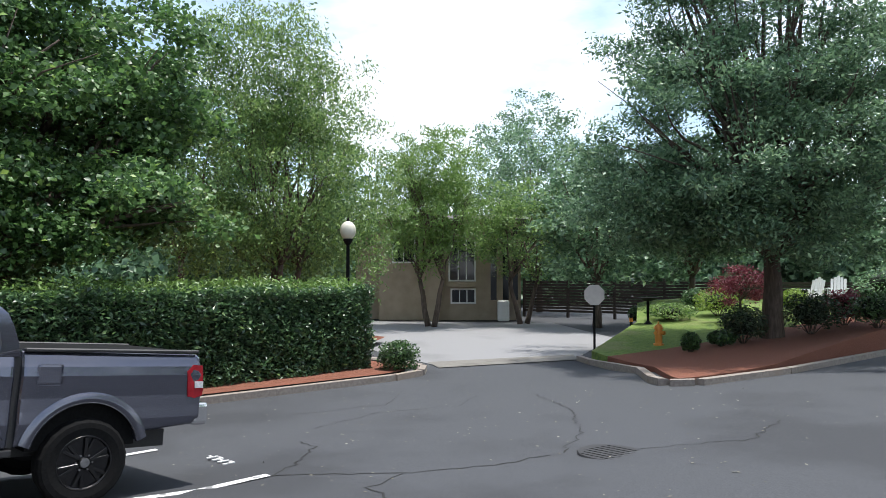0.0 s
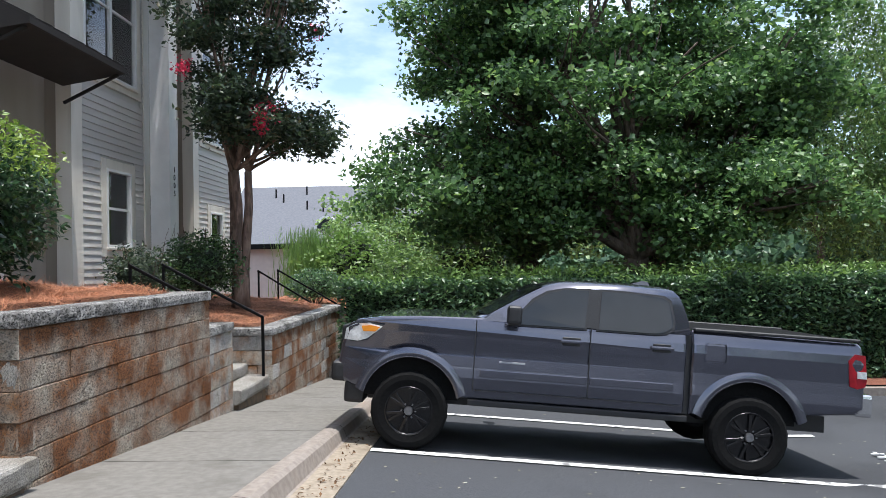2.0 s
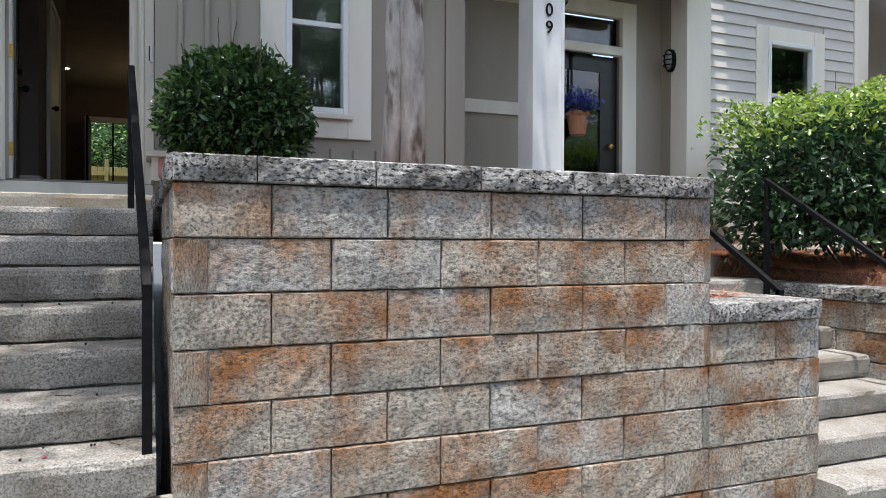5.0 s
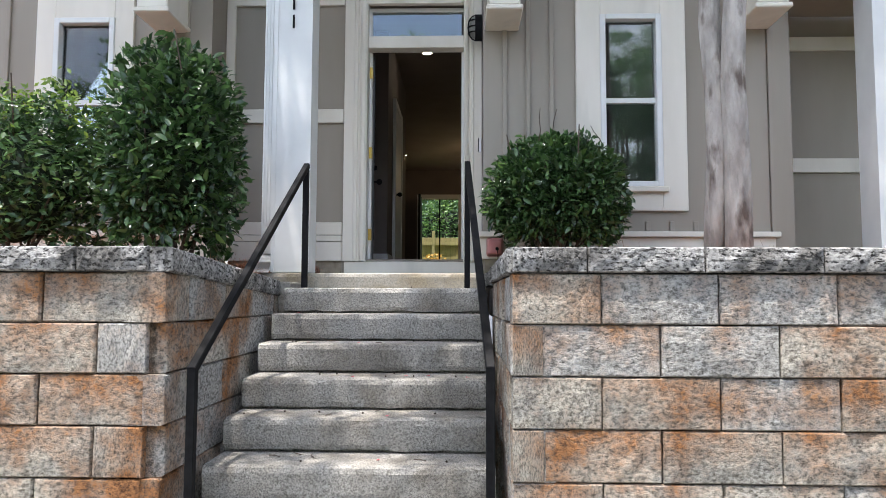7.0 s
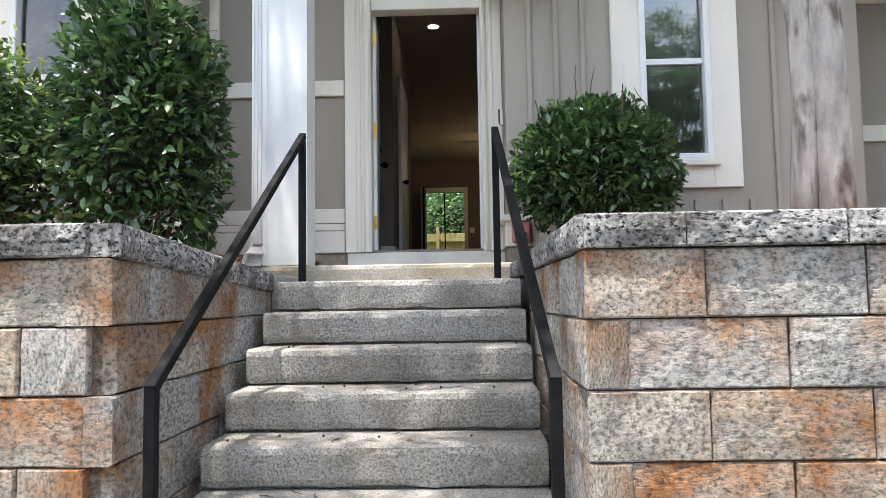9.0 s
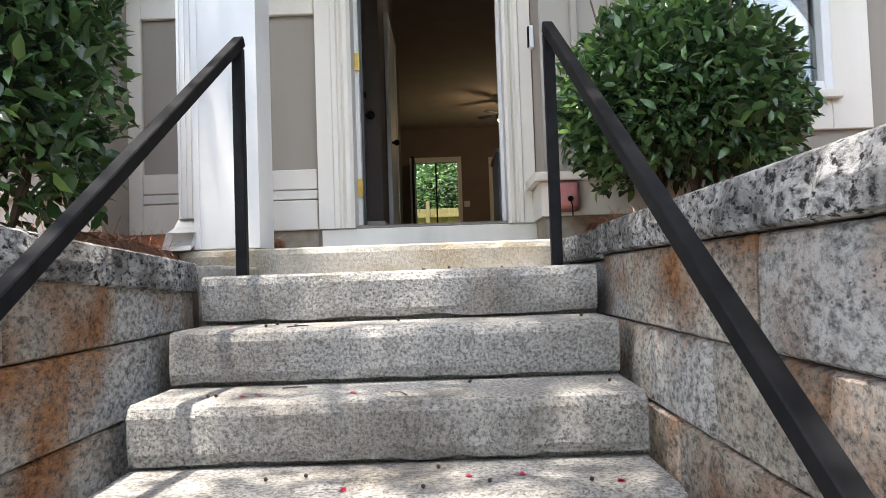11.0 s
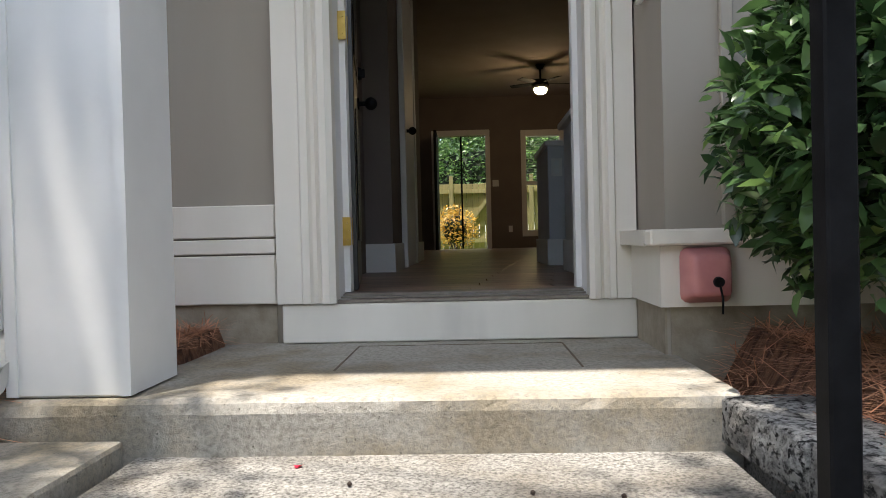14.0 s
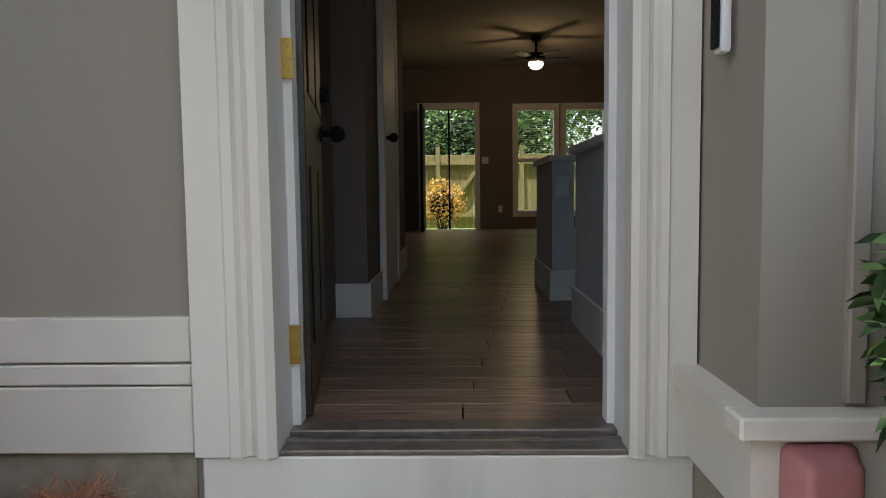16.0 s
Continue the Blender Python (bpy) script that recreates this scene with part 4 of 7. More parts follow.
part("porch_beam", box(2.731, 4.41, 2.43, 2.57, 3.68, 4.0, 0.004), M["trim"], bpy.data.objects["wall_front_3"])
part("porch_soffit", box(2.02, 4.41, 2.571, 3.26, 3.76, 3.80), M["taupe"], bpy.data.objects["wall_front_3"])
column(7.15, 7.45, 2.40, 2.75, 0.7, 8.2)
column(12.25, 12.6, 2.40, 2.75, 0.3, 8.2, "1005", 2.5)
# Unseen deck; the first box's front edge is set to shadow the stoop.
roof = thing("roof", "plain grey roof over the row of houses", "roof", kind="structure")
part("roof_deck", bx(box(-7.4, 4.4, 1.93, 15.0, 6.62, 6.75), 4.41, 17.6, 2.05, 15.0, 8.22, 8.4), M["taupe"], roof)
shell = thing("wall_back", "plain outer walls of the row", "house wall", kind="structure")
part("end_wall", box(17.18, 17.3, 3.1, 14.2, -1.2, 8.2), M["grey_lap"], shell)
part("end_wall", box(-7.3, -7.2, 2.9, 14.2, 0.5, 6.6), M["taupe"], shell)
part("party_wall", box(4.42, 4.5, 3.46, 14.0, 6.76, 8.2), M["taupe"], shell)
stoops = thing("stoop", "concrete stoops before the neighbouring doors", "stoop", kind="structure")
part("stoop_slab", bx(box(2.0, 4.4, 2.4, 3.29, 0.4, 1.08), 7.0, 9.9, 2.4, 3.29, 0.0, 0.62), M["concrete"], stoops)
part("stoop_slab", box(12.2, 14.6, 2.4, 3.29, -0.6, 0.2), M["concrete"], stoops)
# ---- open front door ----
door = thing("door_1", "open black front door in a fluted cream surround with a transom", "door", kind="structure")


def fluted(x0, x1, y, z0, z1, flip=False):
    """A casing board with stepped mouldings."""
    bm = bmesh.new()
    w = x1 - x0
    prof = [(0, 0.03), (0, -0.03), (0.42, -0.03), (0.46, -0.042), (0.58, -0.042), (0.62, -0.025), (0.68, -0.018), (0.74, -0.025), (0.78, -0.04), (0.9, -0.045), (1.0, -0.03), (1.0, 0.03)]
    pts = [((x1 - u * w) if flip else (x0 + u * w), y + v) for u, v in prof]
    return prism(bm, pts, "z", z0, z1)


part("casing", fluted(-1.645, -1.447, 3.275, 1.645, 4.02), M["trim"], door)
part("casing", fluted(-0.611, -0.456, 3.275, 1.643, 4.02, True), M["trim"], door)
part("head_casing", bx(box(-1.447, -0.611, 3.245, 3.30, 3.90, 4.02, 0.004), -1.70, -0.46, 3.225, 3.30, 4.022, 4.09, 0.006), M["trim"], door)
part("sill_board", bx(bmesh.new(), -1.632, -0.455, 3.255, 3.31, 1.512, 1.641, 0.004), M["trim"], door)
part("mullion", box(-1.447, -0.611, 3.29, 3.42, 3.52, 3.625, 0.004), M["trim"], door)
for a, b in ((-1.50, -1.447), (-0.611, -0.57)):
    part("jamb", box(a, b, 3.306, 3.47, 1.642, 3.93), M["inwhite"], door)
part("stop_strip", bx(box(-1.447, -1.425, 3.41, 3.468, 1.67, 3.52), -0.63, -0.611, 3.41, 3.468, 1.67, 3.52), M["inwhite"], door)
part("threshold", bx(bx(box(-1.447, -0.611, 3.26, 3.36, 1.642, 1.655, 0.003), -1.447, -0.611, 3.37, 3.46, 1.642, 1.668, 0.004), -1.447, -0.611, 3.325, 3.345, 1.655, 1.660), mat("threshold_metal", (0.18, 0.15, 0.13, 1), (0.26, 0.23, 0.2, 1), 30, 0.4, 0.6), door, "worn metal threshold")
p = part("transom_pane", box(-1.43, -0.63, 3.37, 3.376, 3.63, 3.88), M["glass"], door, "transom pane reflecting trees")
p.visible_shadow = False
part("transom_frame", bx(bx(box(-1.447, -0.611, 3.35, 3.40, 3.625, 3.65), -1.447, -0.611, 3.35, 3.40, 3.865, 3.90), -1.447, -1.42, 3.35, 3.40, 3.65, 3.865), M["white"], door)
leaf = part("leaf", bx(bmesh.new(), -1.452, -1.408, 3.475, 4.30, 1.672, 3.50, 0.003), M["door"], door, "black painted door leaf")
leaf.matrix_basis = Matrix.Translation((-1.43, 3.475, 0)) @ pose(0, 0, 0, 0, 0, 8.0) @ Matrix.Translation((1.43, -3.475, 0))
bm = bmesh.new()
for z0, z1 in ((1.85, 2.35), (2.55, 3.35)):
    for y0, y1 in ((3.57, 3.85), (3.93, 4.2)):
        bx(bm, -1.408, -1.402, y0, y1, z0, z1, 0.003)
part("panel", bm, M["door"], leaf)


def hinge(z):
    h = part("hinge", bx(bmesh.new(), -1.447, -1.419, 3.395, 3.402, z - 0.05, z + 0.05), M["brass"], door, "brass hinge")
    bm = cyl(bmesh.new(), 0.008, 0.008, 0.1, pose(-1.43, 3.465, z))
    bx(bm, -1.4465, -1.443, 3.415, 3.464, z - 0.05, z + 0.05)
    for k in range(3):
        cyl(bm, 0.004, 0.003, 0.004, pose(-1.431 + 0.006 * (k % 2), 3.392, z - 0.03 + 0.03 * k, 90), 8)
    part("pin", bm, M["brass"], h)


for z in (1.885, 2.61, 3.33):
    hinge(z)
bm = bmesh.new()
bmesh.ops.create_uvsphere(bm, u_segments=16, v_segments=10, radius=0.03, matrix=pose(-1.345, 4.22, 2.49))
cyl(bm, 0.028, 0.028, 0.008, pose(-1.403, 4.22, 2.49, 0, 90)), cyl(bm, 0.011, 0.011, 0.05, pose(-1.375, 4.22, 2.49, 0, 90))
part("knob", bm, M["rail"], leaf, smooth=True)
bm = cyl(bmesh.new(), 0.03, 0.027, 0.022, pose(-1.396, 4.22, 2.63, 0, 90))
part("deadbolt", bx(bm, -1.386, -1.37, 4.212, 4.228, 2.61, 2.65, 0.003), M["rail"], leaf)
bell = thing("doorbell", "slim white and black video doorbell beside the door", "doorbell", (-0.462, 3.07, 2.605))
part("plate", bx(bmesh.new(), -0.022, 0.0, -0.022, 0.022, -0.062, 0.06, 0.008, 2), M["white"], bell)
part("face", bx(bmesh.new(), -0.03, -0.0225, -0.0185, 0.0185, -0.052, 0.056, 0.003), M["rail"], bell)

# ---- outside fittings ----


def bulkhead(x, y, z, rz):
    """Caged oval wall lamp."""
    l = thing("wall_lamp", "black caged bulkhead wall lamp", "lamp", (x, y, z), "bulkhead lamps", rz=rz)
    m = Matrix.Diagonal((0.062, 0.03, 0.115, 1))
    bm = bmesh.new()
    bmesh.ops.create_cone(bm, cap_ends=True, segments=24, radius1=1, radius2=1, depth=2, matrix=m @ pose(0, 0, 0, 90))
    part("base", bm, M["rail"], l)
    bm = bmesh.new()
    bmesh.ops.create_uvsphere(bm, u_segments=16, v_segments=10, radius=1, matrix=Matrix.Translation((0, -0.035, 0)) @ Matrix.Diagonal((0.048, 0.05, 0.095, 1)))
    part("lens", bm, mat("frosted_lens", (0.2, 0.2, 0.19, 1), None, 5, 0.3), l, smooth=True)
    bm = bmesh.new()
    for zz in (-0.05, 0.0, 0.05):
        tube(bm, [(0.058 * cos(a), -0.03 - 0.055 * sin(a), zz) for a in np.linspace(0, pi, 9)], 0.006, 6)
    tube(bm, [(0, -0.03 - 0.06 * sin(a), 0.108 * cos(a)) for a in np.linspace(0, pi, 9)], 0.006, 6)
    part("cage", bm, M["rail"], l)
    return l


bulkhead(-1.735, 2.58, 3.82, 90)
bulkhead(-0.485, 3.1, 3.62, -90)
bulkhead(4.40, 3.1, 3.05, -90)
bulkhead(2.765, 2.58, 3.35, 90)
for x, w in ((-0.30, 0.12), (-3.02, 0.12), (1.72, 0.12)):
    b = thing("bracket", "cream eave bracket on the house wall", "bracket", (x, 2.9, 3.56), "eave brackets")
    part("block", bx(bmesh.new(), -w, w, -0.42, 0.018, 0.0, 1.1, 0.01), M["trim"], b)
    part("foot", bx(bmesh.new(), -w - 0.02, w + 0.02, -0.44, 0.018, -0.04, -0.001, 0.008), M["trim"], b)
cover = thing("hose_bib_cover", "faded pink plastic faucet cover with a black toggle", "faucet cover", (-0.36, 2.885, 1.735))
bm = bmesh.new()
bx(bm, -0.068, 0.068, -0.085, 0.0, -0.075, 0.075, 0.025, 3)
for v in bm.verts:
    if v.co.y < -0.05:
        v.co.x *= 0.8
        v.co.z = v.co.z * 0.78 + 0.0
part("shell", bm, mat("pink_plastic", (0.42, 0.16, 0.16, 1), (0.5, 0.21, 0.2, 1), 12, 0.42, bump=0.1, bump_scale=60, dist=0.002), cover, smooth=True)
bm = cyl(bmesh.new(), 0.016, 0.013, 0.025, pose(0.014, -0.084, -0.016, 90))
tube(bm, [(0.014, -0.094, -0.018), (0.02, -0.1, -0.06), (0.02, -0.097, -0.1)], 0.003, 6)
part("toggle", bm, M["rail"], cover)
spout = thing("downspout", "white metal downspout with a flared elbow", "downspout", (-2.10, 2.56, 1.5))
bm = bmesh.new()
bx(bm, -0.045, 0.045, -0.03, 0.06, 0.16, 4.3, 0.006)
for k in range(4):
    bx(bm, -0.036 + 0.024 * k, -0.028 + 0.024 * k, -0.036, -0.03, 0.16, 4.3)
part("pipe", bm, M["white"], spout)
bm = bmesh.new()
q = [(0.015, 0.2, 0.047), (-0.02, 0.14, 0.05), (-0.09, 0.075, 0.056), (-0.16, 0.05, 0.062)]
rings = [[bm.verts.new((sx * w, y + sz * 0.03, z + sz * 0.04)) for sx, sz in ((-1, -1), (1, -1), (1, 1), (-1, 1))] for y, z, w in q]
for a, b in zip(rings, rings[1:]):
    for k in range(4):
        bm.faces.new((a[k], a[(k + 1) % 4], b[(k + 1) % 4], b[k]))
bmesh.ops.solidify(bm, geom=list(bm.faces), thickness=0.003)
part("elbow", bm, M["white"], spout)

# ---- handrails ----


def sq_bar(bm, a, b, w=0.02):
    a, b = Vector(a), Vector(b)
    d = (b - a)
    q = d.to_track_quat("Z", "X") if abs(d.normalized().z) < 0.99 else Euler((0, 0, 0)).to_quaternion()
    m = Matrix.Translation((a + b) / 2) @ q.to_matrix().to_4x4()
    r = bmesh.ops.create_cube(bm, size=1.0, matrix=m @ Matrix.Diagonal((2 * w, 2 * w, d.length, 1)))
    bmesh.ops.bevel(bm, geom=list({e for v in r["verts"] for e in v.link_edges}), offset=0.003, segments=1, affect="EDGES")
    return bm


def handrail(x0, low, high, z_low, z_high, x1=None):
    """A square-tube rail: a low post up to the elbow, the sloping bar, and the upper post."""
    x1 = x0 if x1 is None else x1
    r = thing("handrail", "black painted square steel handrail", "handrail", group="stair handrails")
    part("low_post", sq_bar(bmesh.new(), (x0, low[0], z_low), (x0, low[0], low[1] + 0.01), 0.0178), M["rail"], r)
    part("top_post", sq_bar(bmesh.new(), (x1, high[0], z_high), (x1, high[0], high[1] - 0.02), 0.0178), M["rail"], r)
    part("sloping_bar", sq_bar(bmesh.new(), (x0, low[0] - 0.012, low[1] - 0.008), (x1, high[0] + 0.02, high[1] + 0.008), 0.0178), M["rail"], r)
    return r


handrail(-1.705, (0.06, 1.03), (1.71, 2.17), 0.42, 1.385, -1.625)
handrail(-0.505, (0.06, 1.04), (1.70, 2.18), 0.42, 1.385, -0.588)
handrail(3.85, (-0.04, 0.79), (1.36, 1.68), -0.06, 0.75)
handrail(2.85, (0.33, 0.93), (1.36, 1.60), 0.1, 0.75)
handrail(9.2, (-0.16, 0.47), (1.2, 1.2), -0.48, 0.25)
handrail(8.25, (0.3, 0.72), (1.2, 1.2), -0.2, 0.25)
handrail(14.8, (0.1, 0.12), (1.58, 1.04), -0.8, -0.1)
handrail(16.05, (-0.25, 0.0), (1.5, 1.04), -0.9, -0.1)

# ---- interior ----
room = thing("wall_inside", "dim taupe interior walls with white baseboards", "interior wall", kind="structure")
YB = 13.7
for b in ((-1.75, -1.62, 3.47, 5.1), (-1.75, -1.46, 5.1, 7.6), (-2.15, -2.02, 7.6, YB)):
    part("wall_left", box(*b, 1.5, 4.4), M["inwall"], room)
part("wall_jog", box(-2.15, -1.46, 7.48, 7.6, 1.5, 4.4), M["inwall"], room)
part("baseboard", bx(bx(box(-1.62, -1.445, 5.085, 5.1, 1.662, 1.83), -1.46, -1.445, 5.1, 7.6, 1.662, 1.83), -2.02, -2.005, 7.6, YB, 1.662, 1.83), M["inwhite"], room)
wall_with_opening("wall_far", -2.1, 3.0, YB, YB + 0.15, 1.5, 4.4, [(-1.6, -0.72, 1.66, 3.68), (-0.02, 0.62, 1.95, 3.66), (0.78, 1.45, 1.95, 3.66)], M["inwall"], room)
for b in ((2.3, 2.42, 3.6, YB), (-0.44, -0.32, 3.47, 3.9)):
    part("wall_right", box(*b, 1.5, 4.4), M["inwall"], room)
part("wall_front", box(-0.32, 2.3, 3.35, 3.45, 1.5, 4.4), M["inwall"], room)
knee = thing("half_wall", "painted half wall with a white baseboard", "half wall", kind="structure")
part("panel", bx(box(-0.47, -0.36, 3.92, 4.9, 1.66, 2.44), -0.485, -0.365, 5.6, 6.4, 1.66, 2.44), mat("grey_half_wall_paint", (0.50, 0.50, 0.51, 1), (0.55, 0.55, 0.56, 1), 3, 0.7), knee)
part("cap", bx(box(-0.50, -0.33, 3.92, 4.93, 2.441, 2.475, 0.004), -0.505, -0.345, 5.58, 6.42, 2.441, 2.475, 0.004), M["inwhite"], knee)
part("baseboard", bx(bx(box(-0.485, -0.47, 3.92, 4.915, 1.662, 1.83), -0.50, -0.35, 5.585, 5.60, 1.662, 1.83), -0.50, -0.485, 5.60, 6.4, 1.662, 1.83), M["inwhite"], knee)
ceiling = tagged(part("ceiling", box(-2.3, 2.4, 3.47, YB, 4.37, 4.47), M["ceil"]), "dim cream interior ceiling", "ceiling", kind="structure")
floor = thing("floor", "brown wood plank floor", "floor", kind="structure")
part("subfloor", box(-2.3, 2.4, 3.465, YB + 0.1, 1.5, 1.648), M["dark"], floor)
plank_me = bpy.data.meshes.new("plank")
bm = box(-0.0, 1.496, 0.0, 0.147, 0.0, 0.012, 0.0015)
bm.to_mesh(plank_me)
bm.free()
plank_me.materials.append(M["floorwood"])
for j in range(int((YB - 3.47) / 0.15) + 1):
    for i in range(3):
        x = -2.2 + 1.5 * i + ((j * 0.53) % 1.0) * 0.6 - 0.3
        if len(floor.children) < 230:
            ob = new("plank", plank_me)
            ob.parent = floor
            ob.matrix_basis = pose(x, 3.475 + 0.15 * j, 1.648)
closet = thing("closet_door", "pale interior closet door with a dark knob", "door", kind="structure")
part("leaf", bx(bmesh.new(), -1.458, -1.43, 5.75, 6.5, 1.68, 3.66), M["inwhite"], closet)
part("frame", bx(bx(bx(bmesh.new(), -1.459, -1.42, 5.65, 5.745, 1.665, 3.75, 0.004), -1.459, -1.42, 6.505, 6.6, 1.665, 3.75, 0.004), -1.459, -1.42, 5.75, 6.5, 3.67, 3.75, 0.004), M["inwhite"], closet)
bm = bmesh.new()
bmesh.ops.create_uvsphere(bm, u_segments=12, v_segments=8, radius=0.028, matrix=pose(-1.385, 5.82, 2.6))
part("knob", cyl(bm, 0.012, 0.012, 0.05, pose(-1.41, 5.82, 2.6, 0, 90)), M["rail"], closet, smooth=True)
back = thing("back_door", "open glazed back door in a white frame", "door", kind="structure")
bm = bmesh.new()
for a in ((-1.68, -1.60, 1.66, 3.78), (-0.72, -0.64, 1.66, 3.78), (-1.60, -0.72, 3.68, 3.78)):
    bx(bm, a[0], a[1], YB - 0.02, YB + 0.16, a[2], a[3], 0.004)
part("frame", bm, M["inwhite"], back)
part("leaf", bx(bmesh.new(), -1.60, -1.555, YB - 0.85, YB - 0.02, 1.67, 3.67), M["rail"], back)
part("screen_bar", box(-1.17, -1.14, YB + 0.08, YB + 0.11, 1.662, 3.68), M["rail"], back)
for x0, x1, nm in ((0.0, 0.60, "window_6"), (0.80, 1.43, "window_7")):
    w = thing(nm, "white-framed back window with slatted blinds", "window", kind="structure")
    bm = bmesh.new()
    for a in ((x0 - 0.09, x0, 1.86, 3.75), (x1, x1 + 0.09, 1.86, 3.75), (x0, x1, 3.64, 3.75), (x0, x1, 1.86, 1.97), (x0, x1, 2.78, 2.84)):
        bx(bm, a[0], a[1], YB - 0.015, YB + 0.14, a[2], a[3], 0.003)
    part("window_frame", bm, M["inwhite"], w)
    bm = bmesh.new()
    for k in range(26):
        bx(bm, x0 + 0.01, x1 - 0.01, YB + 0.03, YB + 0.055, 2.86 + 0.03 * k, 2.863 + 0.03 * k)
    part("blind", bm, M["inwhite"], w)
fan = thing("ceiling_fan", "dark five-blade ceiling fan with a lit glass bowl", "ceiling fan", (0.06, 11.45, 4.36))
part("canopy", cyl(bmesh.new(), 0.035, 0.075, 0.06, pose(0, 0, -0.03), 20), M["rail"], fan)
part("rod", cyl(bmesh.new(), 0.014, 0.014, 0.2, pose(0, 0, -0.13), 10), M["rail"], fan)
part("motor", cyl(cyl(bmesh.new(), 0.13, 0.10, 0.08, pose(0, 0, -0.26), 20), 0.08, 0.13, 0.05, pose(0, 0, -0.325), 20), M["rail"], fan)
for k in range(5):
    bm = bmesh.new()
    bx(bm, 0.12, 0.47, -0.05, 0.05, -0.27, -0.262, 0.002)
    bmesh.ops.rotate(bm, verts=bm.verts, cent=(0, 0, -0.266), matrix=Matrix.Rotation(radians(11), 3, "X"))
    bmesh.ops.rotate(bm, verts=bm.verts, cent=(0, 0, 0), matrix=Matrix.Rotation(radians(72 * k + 10), 3, "Z"))
    part("blade", bm, M["rail"], fan)
bm = bmesh.new()
bmesh.ops.create_uvsphere(bm, u_segments=16, v_segments=10, radius=0.1, matrix=Matrix.Translation((0, 0, -0.36)) @ Matrix.Diagonal((1, 1, 0.75, 1)))
part("bowl", bm, glow_mat("lit_bowl", (1.0, 0.78, 0.45, 1), 5.0), fan, "lit warm glass bowl", smooth=True)
for x, y, z in ((-1.06, 5.8, 4.365), (-1.86, 12.0, 4.365)):
    s = thing("downlight", "small round recessed ceiling light", "ceiling light", (x, y, z), "downlights")
    part("trim_ring", cyl(bmesh.new(), 0.075, 0.08, 0.008, pose(0, 0, 0), 24), M["inwhite"], s)
    part("lens", cyl(bmesh.new(), 0.05, 0.05, 0.004, pose(0, 0, -0.007), 20), glow_mat("lit_lens", (1.0, 0.9, 0.75, 1), 14.0), s)
fill = bpy.data.lights.new("fan_bulb", "POINT")
fill.energy, fill.color, fill.shadow_soft_size = 4.0, (1.0, 0.75, 0.45), 0.1
lo = new("fan_bulb", fill)
lo.location = (0.06, 11.45, 3.82)

for x, y, z, w, lab in ((-0.55, YB - 0.004, 2.82, 0.11, "white double light switch plate on the wall"), (-0.43, 5.597, 2.30, 0.07, "white outlet plate on the half wall"), (-0.3, YB - 0.004, 2.0, 0.07, "white outlet plate low on the wall")):
    sw = thing("switch_plate", lab, "switch", (x, y, z))
    part("plate", bx(bmesh.new(), -w / 2, w / 2, -0.006, 0.003, -0.058, 0.058, 0.002), M["inwhite"], sw)
    for k in range(2):
        part("rocker", bx(bmesh.new(), -0.014, 0.014, -0.009, -0.0062, -0.044 + 0.048 * k, -0.004 + 0.048 * k, 0.001), M["white"], sw)

# ---- back garden ----
yard = tagged(part("back_garden", box(-6, 9, YB + 0.16, 24, 1.2, 1.5), M["grass"]), "back garden ground behind the house", "ground", kind="structure")
fence = thing("garden_fence", "weathered tan board fence with diagonal brace", "fence")
fw = mat("fence_wood", (0.26, 0.23, 0.10, 1), (0.34, 0.30, 0.14, 1), 6, 0.8, stretch=(6, 1, 0.5), bump=0.3, bump_scale=40, rand=0.12)
bd = bpy.data.meshes.new("board")
bm = box(-0.068, 0.068, 0, 0.02, 0, 1.62, 0.004)
bm.to_mesh(bd)
bm.free()
bd.materials.append(fw)
for k in range(46):
    ob = new("board", bd)
    ob.parent = fence
    ob.matrix_basis = pose(-3.3 + 0.142 * k, 17.6, 1.5)
for z in (1.75, 2.9):
    part("rail", box(-3.4, 3.3, 17.55, 17.6, z, z + 0.09), fw, fence)
part("brace", sq_bar(bmesh.new(), (-1.35, 17.56, 1.8), (-0.5, 17.56, 2.9), 0.04), fw, fence)
for x in (-1.45, 0.4, 2.3):
    part("post", box(x - 0.045, x + 0.045, 17.46, 17.55, 1.5, 3.3, 0.004), fw, fence)
# ---- plants ----


def limb(bm, a, b, r0, r1, bend=0.15, seed=0, n=5, seg=7):
    a, b = Vector(a), Vector(b)
    pts, rad = [], []
    for i in range(n + 1):
        t = i / n
        w = bend * sin(pi * t)
        o = Vector((noise.noise(Vector((t * 2, seed, 0))), noise.noise(Vector((t * 2, seed, 5))), noise.noise(Vector((t * 2, seed, 9))) * 0.4))
        pts.append(a.lerp(b, t) + o * w * (b - a).length)
        rad.append(r0 + (r1 - r0) * t)
    return tube(bm, pts, rad, seg)


